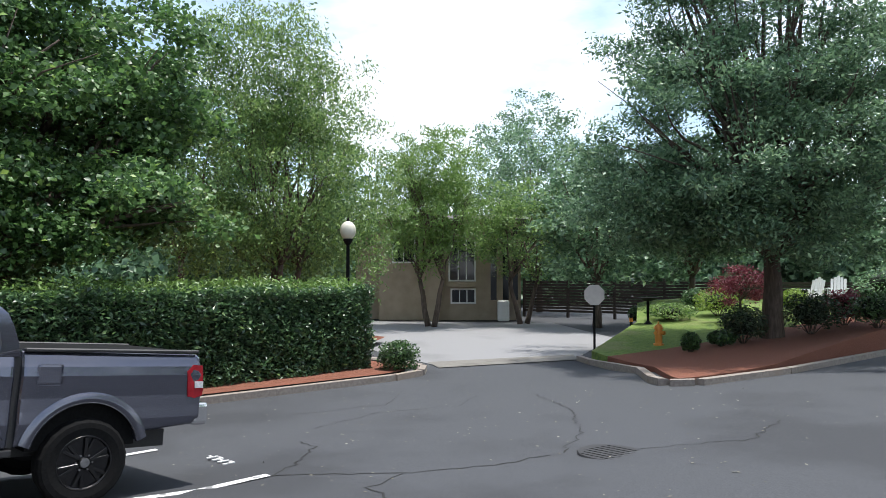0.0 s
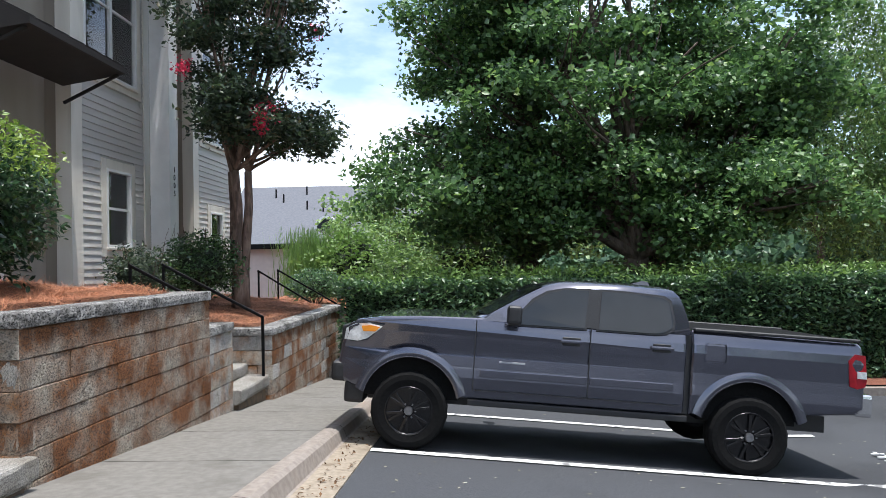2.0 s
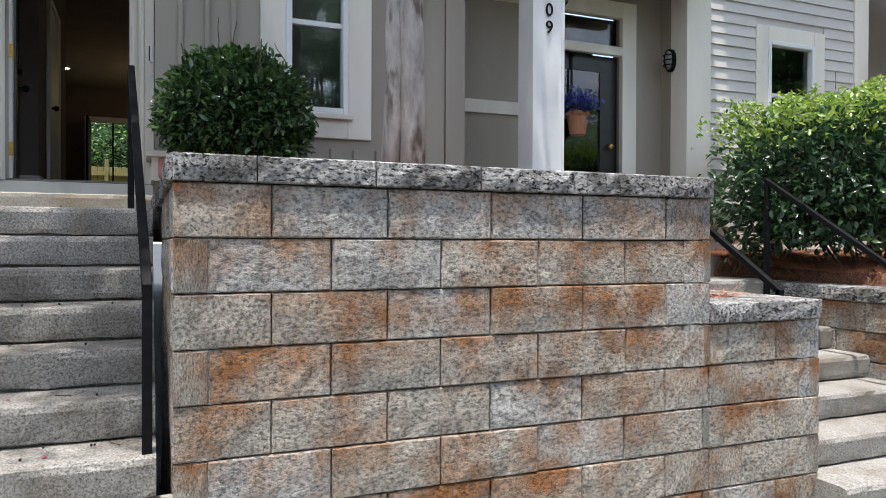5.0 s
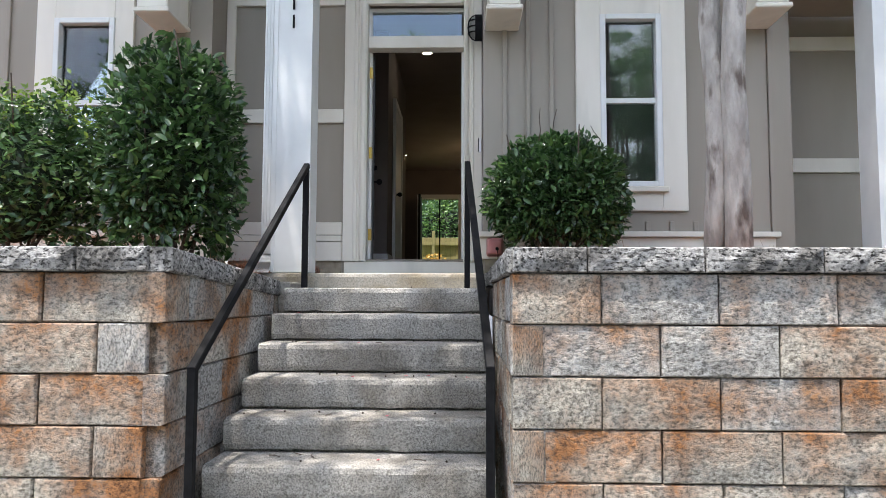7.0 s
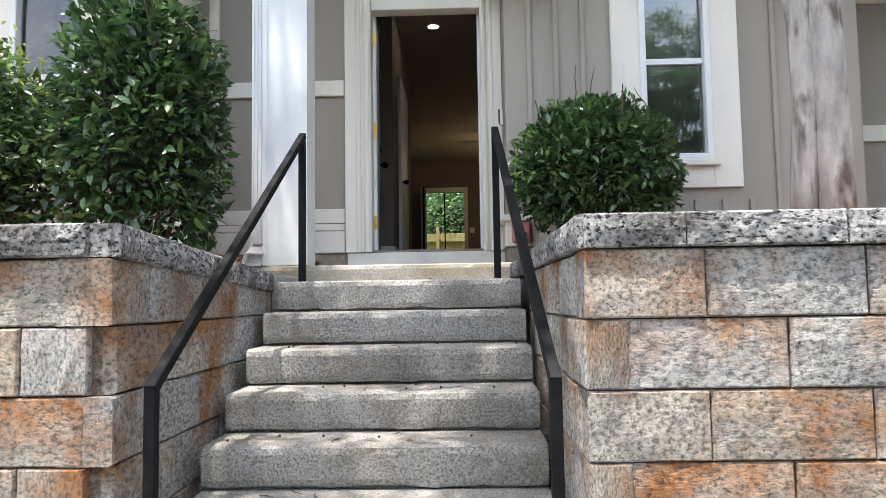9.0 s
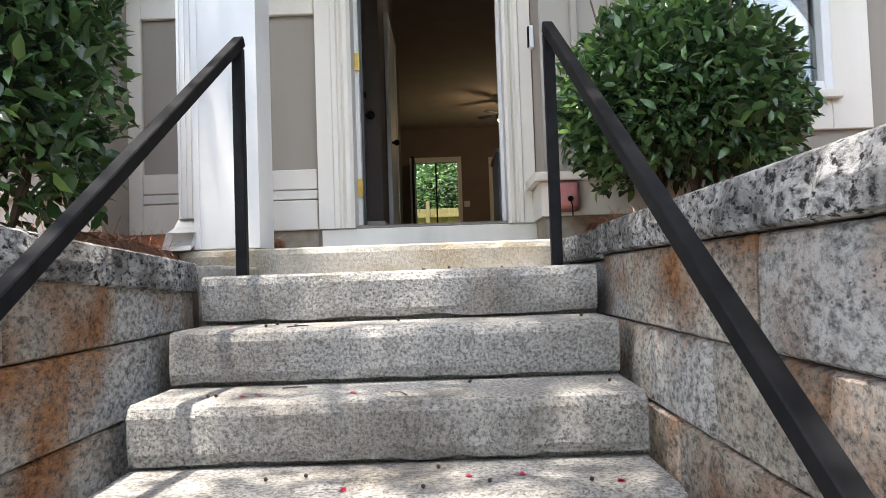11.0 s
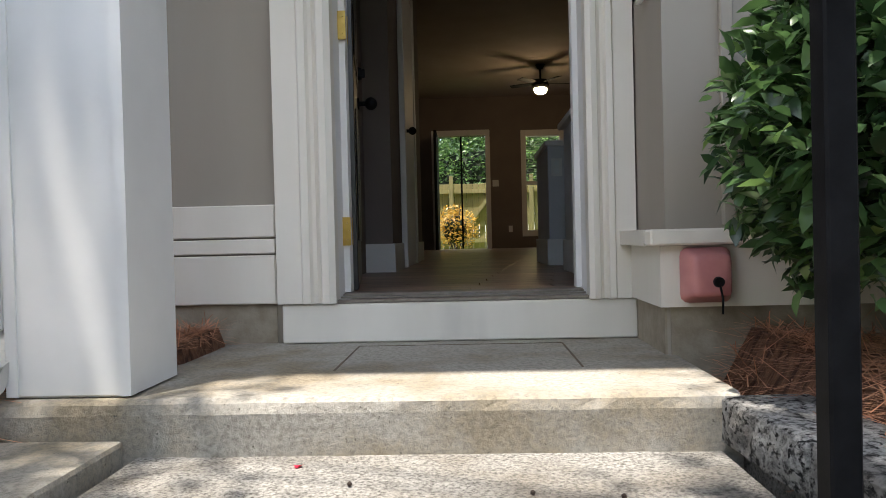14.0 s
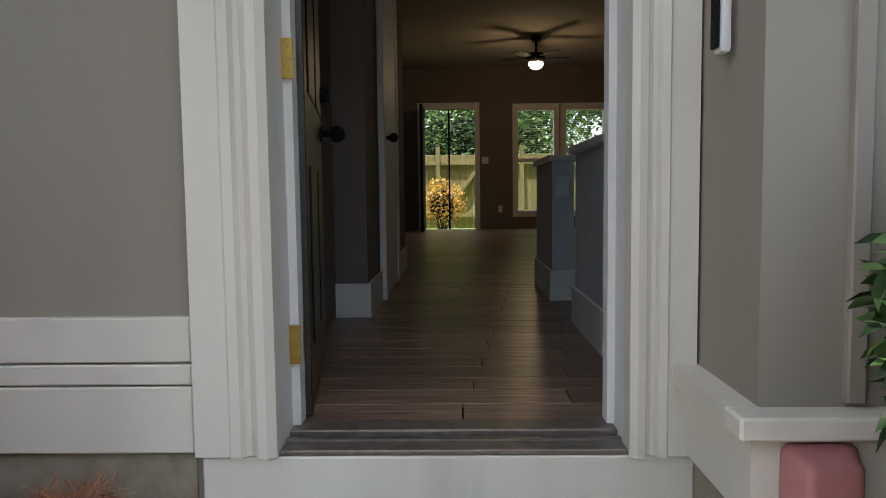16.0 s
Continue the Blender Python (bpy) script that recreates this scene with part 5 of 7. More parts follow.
def tree(label, at, crowns, leaf, bark, trunk_r, fork, leaf_size, per, spread, seed, stems=1, aspect=0.5, droop=0.3, limbs=18, flowers=None, name="tree", strands=0, near=1.5, flare=4.0):
    """A tree: trunk with limbs to the crowns, and a crown of clumps of leaves. crowns: (centre, radii, clumps), relative to the foot."""
    r = np.random.default_rng(seed)
    t = thing(name, label, "tree", at)
    bm = bmesh.new()
    tops = []
    for s in range(stems):
        stem = bmesh.new()
        a = 2 * pi * s / max(stems, 1) + seed
        off = 0.0 if stems == 1 else trunk_r * near
        foot = Vector((cos(a) * off, sin(a) * off, -0.05))
        top = Vector((cos(a) * off * flare, sin(a) * off * flare, fork))
        part("trunk", limb(stem, foot, top, trunk_r * 1.15, trunk_r * 0.75, 0.05, seed + s, 8, 10), bark, t, smooth=True)
        tops.append(top)
    pts = []
    for k, (c, rad, cnt) in enumerate(crowns):
        p = clumps(r, c, rad, max(6, int(cnt * 0.67)), int(per * 2.0), spread * 0.8, 0.3, 0.6, flat=0.55)
        pts.append(p)
        for i in range(max(3, limbs * cnt // sum(x[2] for x in crowns))):
            d = r.normal(size=3)
            d[2] = abs(d[2]) * 0.6
            d /= np.linalg.norm(d)
            end = np.array(c) + d * np.array(rad) * 0.8
            st = tops[i % len(tops)]
            mid = Vector(st).lerp(Vector(end), 0.45) + Vector((0, 0, 0.12 * rad[2]))
            limb(bm, st, mid, trunk_r * 0.42, trunk_r * 0.25, 0.1, seed + i)
            limb(bm, mid, end, trunk_r * 0.25, trunk_r * 0.05, 0.15, seed + i + 40)
            for q in range(2):
                e2 = Vector(end) + Vector(r.normal(size=3)) * 0.14 * float(np.mean(rad))
                limb(bm, mid, e2, trunk_r * 0.14, trunk_r * 0.03, 0.15, seed + i + 80 + q, 4, 5)
    part("branchwork", bm, bark, t, smooth=True)["kind"] = "stuff"
    p = np.concatenate(pts)
    if strands:
        k = r.integers(0, len(p), strands)
        base = p[k]
        more = np.concatenate([base + np.array([0, 0, -0.12 * j]) + r.normal(size=base.shape) * 0.05 for j in range(1, 9)])
        p = np.concatenate([p, more])
    v, f = leaves_at(r, p, leaf_size * 0.9, aspect, droop, 1.1)
    raw_mesh("crown", v, f, leaf, t)
    if flowers is not None:
        fc = np.concatenate([np.array(c) + r.normal(size=(130, 3)) * [0.06, 0.06, 0.08] for c in flowers])
        v, f = leaves_at(r, fc, 0.05, 0.9)
        raw_mesh("blossom", v, f, M["flower"], t)["label"] = "crimson flower panicles"
    return t


def shrub(label, at, radii, leaf, n, size, seed, name="shrub", tip=None, tips=0, square=2.0, stem_h=0.0, aspect=0.45, droop=0.1, inner=0.6, spikes=0, lump=0.12, fine=False):
    """A clipped or loose shrub: a dense skin of leaves over twigs, optional brighter tips on top."""
    r = np.random.default_rng(seed)
    t = thing(name, label, "shrub", at)
    R = np.array(radii)

    def skin(count, lo, hi, top=False):
        d = r.normal(size=(count * 2, 3))
        if top:
            d[:, 2] = np.abs(d[:, 2]) + 0.9
        d /= np.linalg.norm(d, axis=1, keepdims=True)
        d = d[d[:, 2] > -0.75][:count]
        k = (np.abs(d) ** square).sum(1, keepdims=True) ** (-1 / square)
        lumps = np.array([1 + lump * noise.noise(Vector(x * 2.6) + Vector((seed, 0, 0))) + 0.5 * lump * noise.noise(Vector(x * 7) + Vector((seed, 3, 0))) for x in d])[:, None]
        return d * k * lumps * r.uniform(lo, hi, (len(d), 1)) * R + [0, 0, R[2] + stem_h]
    sk = skin(n, inner, 1.04)
    ov = (sk - [0, 0, R[2] + stem_h]) / R
    v, f = fine_leaves(r, sk, ov, size, aspect) if fine else leaves_at(r, sk, size, aspect, droop, 1.2)
    raw_mesh("foliage", v, f, leaf, t)
    if tip is not None:
        v, f = leaves_at(r, skin(tips, 0.9, 1.15, True), size * 0.75, aspect, -0.4)
        tagged(raw_mesh("new_growth", v, f, tip, t), "bright lime new growth", kind="stuff")
    bm = bmesh.new()
    for k in range(10):
        a = 2 * pi * k / 10
        e = Vector((cos(a) * R[0] * 0.7, sin(a) * R[1] * 0.7, R[2] * (1.0 + 0.5 * (k % 3)) + stem_h))
        limb(bm, (0.04 * cos(a), 0.04 * sin(a), -0.03), e, 0.014, 0.004, 0.15, seed + k, 4, 5)
    for k in range(spikes):
        a = r.uniform(0, 2 * pi)
        q = Vector((cos(a) * R[0] * r.uniform(0.2, 0.9), sin(a) * R[1] * r.uniform(0.2, 0.9), 2 * R[2] * 0.9 + stem_h))
        limb(bm, q, q + Vector((r.normal() * 0.05, r.normal() * 0.05, r.uniform(0.12, 0.3))), 0.004, 0.002, 0.1, k, 3, 4)
    part("branchwork", bm, M["twig"], t)
    # Dark ball added inside, standing in for the shade deep in the foliage.
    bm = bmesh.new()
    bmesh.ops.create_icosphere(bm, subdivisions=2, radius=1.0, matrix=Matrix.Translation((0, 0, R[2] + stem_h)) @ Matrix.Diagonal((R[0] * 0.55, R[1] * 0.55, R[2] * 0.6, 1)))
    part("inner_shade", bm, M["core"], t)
    return t


# shrubs on the beds
shrub("round clipped holly shrub beside the door", (0.08, 2.42, 1.53), (0.53, 0.46, 0.475), M["leaf_shrub"], 10500, 0.064, 11, fine=True, spikes=8, stem_h=0.06, lump=0.1)
shrub("tall clipped holly shrub by the column", (-2.45, 1.62, 1.42), (0.42, 0.42, 0.76), M["leaf_shrub"], 6200, 0.078, 12, fine=True, square=2.6)
shrub("loose shrub with lime new growth", (-3.45, 1.6, 1.41), (0.68, 0.5, 0.62), M["leaf_shrub"], 6500, 0.065, 13, tip=M["leaf_lime"], tips=650, lump=0.25)
shrub("large spreading shrub with bright lime tips", (5.22, 1.58, 0.84), (1.40, 0.9, 0.74), M["leaf_dark"], 15000, 0.078, 14, tip=M["leaf_lime"], tips=9000, fine=True, stem_h=0.1, spikes=40, lump=0.28, droop=-0.1, square=2.3)
shrub("dark clipped shrub by the steps", (11.3, 1.5, 0.5), (0.95, 0.7, 0.62), M["leaf_shrub"], 4200, 0.08, 15, spikes=20)
shrub("thin reddish shrub by the window", (9.95, 1.9, 0.55), (0.7, 0.5, 0.5), M["leaf_crape"], 1800, 0.07, 16, inner=0.3)
shrub("round green shrub on the far bed", (17.3, 0.9, 0.15), (1.0, 0.7, 0.45), M["leaf_hedge"], 3000, 0.09, 17)
shrub("low green shrub on the far bed", (19.3, 0.2, 0.05), (0.9, 0.7, 0.4), M["leaf_hedge"], 2600, 0.09, 18)

# crape myrtles
# Last two crowns are unseen, added to shade the steps and the column.
tree("crape myrtle with peeling twin trunk on the bed", (0.86, 1.2, 1.5), [((0.0, 0.2, 5.2), (2.0, 1.7, 1.3), 150), ((-0.7, 0.2, 4.7), (1.2, 1.2, 0.9), 60), ((-2.2, -1.0, 5.0), (1.3, 0.95, 0.8), 90), ((-3.95, 0.45, 4.9), (1.15, 1.2, 0.7), 90)], M["leaf_crape"], M["crapebark"], 0.068, 2.9, 0.10, 44, 0.2, 21, stems=2, limbs=14, name="crape_myrtle", near=1.04, flare=1.35)
tree("crape myrtle with crimson flowers and brown trunks", (11.8, 1.0, 0.5), [((-0.1, -0.2, 4.7), (1.5, 1.2, 1.2), 120), ((0.7, -0.8, 3.05), (1.0, 0.8, 0.42), 80), ((-0.8, -0.4, 3.15), (0.9, 0.75, 0.5), 80), ((0, -0.3, 6.3), (2.0, 1.9, 1.3), 190)], M["leaf_crape"], M["brownbark"], 0.085, 2.3, 0.12, 50, 0.2, 22, stems=3, near=0.9, flare=2.2, limbs=26, flowers=[(-1.2, -0.75, 3.0), (-0.95, -0.85, 3.15), (-1.5, 0.35, 3.7), (1.9, -1.0, 5.3), (-1.3, -0.8, 2.85)], name="crape_myrtle")

# hedge
hedge = thing("hedge", "long clipped green hedge along the lot kerb", "hedge")
r = np.random.default_rng(31)
n = 52000
u = r.uniform(0, 1, n)
face = r.choice(3, n, p=[0.55, 0.35, 0.10])
hy = -14.1 + 13.6 * u
hx = np.where(face == 0, 12.75, r.uniform(12.7, 14.7, n))
hz = np.where(face == 0, r.uniform(-1.05, 0.78, n), 0.80)
hx, hy = np.where(face == 2, r.uniform(12.8, 14.6, n), hx), np.where(face == 2, -14.1, hy)
hz = np.where(face == 2, r.uniform(-1.05, 0.78, n), hz)
lum = np.array([noise.noise(Vector((a * 1.1, b * 1.1, c * 1.3))) + 0.5 * noise.noise(Vector((a * 3.1, b * 3.1, c * 3))) for a, b, c in zip(hx, hy, hz)])
dep = r.uniform(-0.04, 0.22, n)
hx = np.where(face == 0, hx - 0.12 * lum + dep, hx)
hz = np.where(face == 1, hz + 0.12 * lum - dep * 0.7, hz)
hy = np.where(face == 2, hy - 0.15 * lum + dep, hy)
rad = np.maximum(0, (hz - 0.55)) * 0.5
hx = np.where(face == 0, hx + rad, hx)
v, f = leaves_at(r, np.stack([hx, hy, hz], 1), 0.12, 0.45, 0.0, 1.4)
raw_mesh("foliage", v, f, M["leaf_hedge"], hedge)
k = r.integers(0, n, 16000)
k = k[face[k] == 1]
v, f = leaves_at(r, np.stack([hx[k], hy[k], hz[k] + r.uniform(0, 0.26, len(k))], 1), 0.12, 0.4, -0.4)
tagged(raw_mesh("new_growth", v, f, M["leaf_bright"], hedge), "pale green shoots on top", kind="stuff")
# Dark box inside the hedge imitates the shade behind its leaves.
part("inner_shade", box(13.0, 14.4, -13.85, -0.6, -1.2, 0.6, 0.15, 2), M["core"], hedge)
bm = bmesh.new()
for q in range(26):
    limb(bm, (13.0 + 0.1 * (q % 3), -13.6 + 0.5 * q, -1.15), (12.95, -13.6 + 0.5 * q + 0.1, -0.6), 0.025, 0.015, 0.1, q, 3, 5)
part("branchwork", bm, M["twig"], hedge)["kind"] = "stuff"
shrub("small clipped shrub at the hedge end", (12.2, -14.4, -1.12), (0.42, 0.42, 0.34), M["leaf_shrub"], 2600, 0.08, 33, square=3.5)

# large trees past the hedge
tree("large maple with a broad dark green crown", (17.0, -6.2, -1.0), [((0, 0, 5.2), (4.4, 5.4, 3.2), 310), ((0, 0.6, 8.2), (3.6, 4.2, 2.6), 190), ((-1.6, -2.0, 3.4), (2.2, 3.0, 1.2), 120), ((-1.4, 2.6, 3.6), (2.2, 2.4, 1.3), 110), ((0, -3.4, 6.0), (2.6, 2.4, 2.2), 130), ((-0.8, 2.9, 7.4), (2.0, 1.8, 1.8), 90)], M["leaf_maple"], M["bark"], 0.34, 2.2, 0.165, 105, 0.36, 41, stems=3, limbs=46, aspect=0.75)
tree("weeping river birch with airy light green leaves", (19.3, -15.6, -1.0), [((0, 0, 5.0), (2.8, 3.4, 3.4), 260), ((0, 0.3, 8.2), (2.4, 2.9, 2.4), 220), ((0, -2.0, 3.4), (2.0, 2.0, 1.8), 90), ((-0.5, 2.0, 3.5), (1.6, 1.8, 1.8), 80)], M["leaf_birch"], M["bark"], 0.12, 2.4, 0.15, 60, 0.32, 42, stems=4, limbs=30, aspect=0.4, droop=0.9, strands=2600)
tree("willow oak with a dense hanging crown", (6.95, -23.0, -0.75), [((0.3, 0.4, 5.4), (4.4, 4.6, 2.7), 360), ((0, 0, 8.4), (4.0, 4.0, 3.0), 260), ((2.0, 2.2, 3.8), (2.2, 2.2, 1.5), 120), ((-2.0, -2.0, 4.0), (2.6, 2.6, 1.5), 120), ((-0.5, 1.5, 3.2), (2.2, 2.0, 0.9), 70), ((0.3, 0.6, 11.6), (3.4, 3.4, 2.6), 190)], M["leaf_oak"], M["bark"], 0.27, 2.3, 0.165, 110, 0.36, 43, limbs=40, aspect=0.4, droop=0.5)
tree("bright honey locust before the brown house", (22.2, -25.2, -1.1), [((0, 0, 4.8), (2.7, 3.0, 2.0), 230), ((0, 0, 7.0), (2.1, 2.3, 1.8), 130)], M["leaf_bright"], M["bark"], 0.12, 2.0, 0.2, 44, 0.3, 44, stems=2, limbs=22, aspect=0.35, droop=0.7, strands=900)
tree("small leafy street tree by the drive", (20.4, -29.4, -1.1), [((0, 0, 4.6), (2.9, 2.9, 2.2), 190)], M["leaf_birch"], M["bark"], 0.11, 1.9, 0.19, 44, 0.34, 45, stems=2, limbs=14)
for q, (x, y, h, rr, lf) in enumerate(((16.6, -29.6, 4.6, 2.9, "leaf_oak"), (14.2, -33.5, 5.2, 3.2, "leaf_oak"), (26.0, -38.0, 7.5, 4.5, "leaf_oak"), (36.0, -50.0, 11.0, 5.0, "leaf_oak"), (31.0, -18.0, 7.0, 5.0, "leaf_maple"), (27.0, -9.0, 6.0, 4.6, "leaf_birch"), (30.0, 0.5, 3.2, 3.2, "leaf_birch"), (30.0, -23.5, 6.5, 4.5, "leaf_maple"), (4.0, -40.0, 7.5, 5.5, "leaf_oak"), (-11.0, -19.0, 7.6, 5.2, "leaf_maple"), (-3.4, -20.0, 8.2, 5.0, "leaf_oak"), (-19.0, -18.0, 7.0, 5.5, "leaf_oak"), (0.2, 22.5, 4.2, 3.4, "leaf_maple"), (-4.0, 23.0, 5.0, 3.6, "leaf_birch"), (4.5, 24.0, 5.0, 3.6, "leaf_maple"))):
    tree("leafy deciduous tree in full summer leaf", (x, y, -1.1 if y < 15 else 1.4), [((0, 0, h), (rr, rr, h * 0.62), 190)], M[lf], M["bark"], 0.18, h * 0.4, 0.24, 44, 0.45, 60 + q, limbs=12, aspect=0.6)
shrub("yellow japanese maple in the back garden", (-1.35, 16.6, 1.5), (0.5, 0.4, 0.55), leaf_mat("golden_leaves", (0.4, 0.22, 0.03, 1), (0.55, 0.36, 0.06, 1)), 1800, 0.09, 71, inner=0.2)

shrub("dense green shrubbery behind the garden fence", (-0.6, 19.6, 1.5), (3.4, 1.0, 1.7), M["leaf_maple"], 11000, 0.15, 77, inner=0.5, lump=0.4)

# woods beyond the street and the lot
woods = tagged(new("far_woods"), "dense dark green woods beyond the street", "woods", kind="stuff")
wp = []
for q in range(150):
    a = q / 149
    x, y = 60 * cos(-2.1 + 1.92 * a) + 6, 60 * sin(-2.1 + 1.92 * a)
    h = 7 + 3.5 * noise.noise(Vector((x * 0.07, y * 0.07, 2)))
    c0 = np.array([x + r.normal() * 4, y + r.normal() * 4, h * 0.5 - 1.2])
    wp.append(clumps(r, c0, (4.0, 4.0, h * 0.55), 16, 30, 0.9, 0.3, 0.4))
v, f = leaves_at(r, np.concatenate(wp), 0.75, 0.7)
raw_mesh("canopy", v, f, M["leaf_oak"], woods)

# greenery at the end of the row
shrub("bright loose shrub at the lot end", (22.5, 0.7, -0.9), (1.7, 1.6, 1.75), M["leaf_bright"], 5200, 0.2, 72, inner=0.3, lump=0.5)
shrub("loose green shrub at the lot end", (20.5, -1.0, -1.0), (1.6, 1.4, 1.3), M["leaf_birch"], 4600, 0.18, 73, inner=0.3, lump=0.5)
shrub("tall arching green shrub", (24.5, -3.0, -1.0), (1.9, 2.2, 2.3), M["leaf_birch"], 5600, 0.2, 74, inner=0.3, lump=0.5)
tall = thing("ornamental_grass", "tall upright green ornamental grass", "grass", (22.8, 2.3, -0.6), kind="stuff")
c = np.stack([r.normal(0, 0.5, 2600), r.normal(0, 0.42, 2600), r.uniform(0.2, 2.6, 2600)], 1)
d = r.normal(size=(2600, 3)) * [0.12, 0.12, 0.1] + [0, 0, 1]
s = np.cross(d, r.normal(size=(2600, 3)))
s = s / np.linalg.norm(s, axis=1, keepdims=True) * 0.012
q = np.stack([c - d * 0.4 - s, c - d * 0.4 + s, c + d * 0.4 + s * 0.3, c + d * 0.4 - s * 0.3], 1).reshape(-1, 3)
raw_mesh("blades", q, np.arange(4 * 2600).reshape(-1, 4), M["leaf_bright"], tall)

# ---- kerbed beds and the island ----


def kerb_run(name, pts, label, h=0.13, w=0.22):
    """A rounded kerb along a line of points."""
    k = thing(name, label, "kerb", kind="structure")
    for (x0, y0), (x1, y1) in zip(pts, pts[1:]):
        a, b = Vector((x0, y0)), Vector((x1, y1))
        n2 = Vector((-(b - a).y, (b - a).x)).normalized()
        L = (b - a).length
        steps = max(1, int(L / 2.5))
        for i in range(steps):
            p, e = a.lerp(b, i / steps), a.lerp(b, (i + 1) / steps)
            bm = bmesh.new()
            rings = []
            for c2, g in ((p, 0.004), (e, -0.004)):
                z = ground_z(c2.x, c2.y)
                c3 = c2 + (e - p).normalized() * g
                rings.append([bm.verts.new((c3.x + n2.x * u2, c3.y + n2.y * u2, z + v2)) for u2, v2 in ((0, -0.1), (0, h - 0.04), (0.03, h - 0.01), (0.06, h), (w, h), (w, -0.1))])
            for q2 in range(6):
                bm.faces.new((rings[0][q2], rings[1][q2], rings[1][(q2 + 1) % 6], rings[0][(q2 + 1) % 6]))
            bm.faces.new(rings[0]), bm.faces.new(rings[1][::-1])
            bmesh.ops.recalc_face_normals(bm, faces=bm.faces)
            part("kerb_stone", bm, M["kerb"], k)
    return k


def poly_sheet(name, pts, zf, material, label, category, cell=0.7, skirt=False):
    """A ground patch inside an outline, its height from zf."""
    bm = bmesh.new()
    vs = [bm.verts.new((x, y, 0)) for x, y in pts]
    bm.faces.new(vs)
    bmesh.ops.triangulate(bm, faces=bm.faces)
    for _ in range(4):
        es = [e for e in bm.edges if e.calc_length() > cell * 2]
        if es:
            bmesh.ops.subdivide_edges(bm, edges=es, cuts=1)
            bmesh.ops.triangulate(bm, faces=bm.faces)
    for v2 in bm.verts:
        v2.co.z = zf(v2.co.x, v2.co.y)
    rim = bmesh.ops.extrude_edge_only(bm, edges=[e for e in bm.edges if e.is_boundary])
    for v2 in (g for g in rim["geom"] if isinstance(g, bmesh.types.BMVert)):
        v2.co.z -= 0.7 if skirt else 0.0
    if not skirt:
        bmesh.ops.delete(bm, geom=[g for g in rim["geom"] if isinstance(g, bmesh.types.BMVert)], context="VERTS")
    bmesh.ops.recalc_face_normals(bm, faces=bm.faces)
    if sum(f2.normal.z for f2 in bm.faces) < 0:
        bmesh.ops.reverse_faces(bm, faces=bm.faces)
    return tagged(part(name, bm, material), label, category, kind="structure")


kerb_run("kerb_hedge", [(14.6, -15.2), (13.3, -15.3), (12.3, -15.1), (11.75, -14.5), (11.6, -13.6), (12.3, -2.2), (12.9, -1.7)], "concrete kerb in front of the hedge")
poly_sheet("hedge_bed", [(14.8, -15.0), (12.4, -14.9), (11.9, -14.3), (11.82, -13.5), (12.5, -2.2), (13.0, -1.75), (15.0, -1.75), (15, -8)], lambda x, y: ground_z(x, y) + 0.11, M["mulch"], "red mulch bed under the hedge", "mulch bed")
poly_sheet("wood_floor", [(14.8, -1.0), (15, -15), (18, -19), (34, -19), (34, 9), (21, 9), (21, -1.8)], lambda x, y: -1.0 + 0.012 * (x - 15) + 0.05 * noise.noise(Vector((x, y, 0))), M["mulch"], "shaded leaf litter under the trees", "ground", 2.0)
isle_edge = [(10.6, -19.6), (9.9, -19.1), (7.9, -18.0), (6.75, -16.4), (6.3, -16.0), (5.9, -16.2), (5.2, -18.6), (4.6, -23.3), (3.4, -30.0)]
kerb_run("kerb_island", isle_edge[::-1], "reddish concrete kerb round the planted island")


def isle_z(x, y):
    return ground_z(x, y) + 0.11 + 0.075 * max(0.0, -(y + 18.0)) * (1 if y > -32 else 14 / max(1e-3, -(y + 18)))


poly_sheet("island_mulch", [(9.7, -19.3), (7.8, -18.2), (6.6, -16.6), (6.25, -16.25), (6.05, -16.5), (5.4, -18.7), (4.85, -23.4), (3.9, -29), (6.8, -27), (8.2, -22.6)], isle_z, M["mulch"], "red mulch on the planted island", "mulch bed", skirt=True)
poly_sheet("lawn", [(10.5, -19.8), (9.7, -19.3), (8.2, -22.6), (6.8, -27), (3.9, -29), (2.0, -45), (16, -36), (15.5, -31), (12.4, -25.5)], isle_z, M["grass"], "sunlit mown lawn on the island", "lawn", skirt=True)
poly_sheet("road", [(12.3, -15.9), (10.9, -19.6), (13.6, -26), (20, -31), (27, -25.5), (40, -18), (36, -14), (18, -17.6)], lambda x, y: ground_z(12, -15) + 0.012, M["road"], "sunlit pale grey street", "road", 3.0)
poly_sheet("apron", [(12.2, -15.7), (10.75, -19.5), (11.5, -20.4), (13.2, -16.3)], lambda x, y: ground_z(12, -15) + 0.02, M["concrete"], "concrete gutter strip across the drive", "road", 3.0)
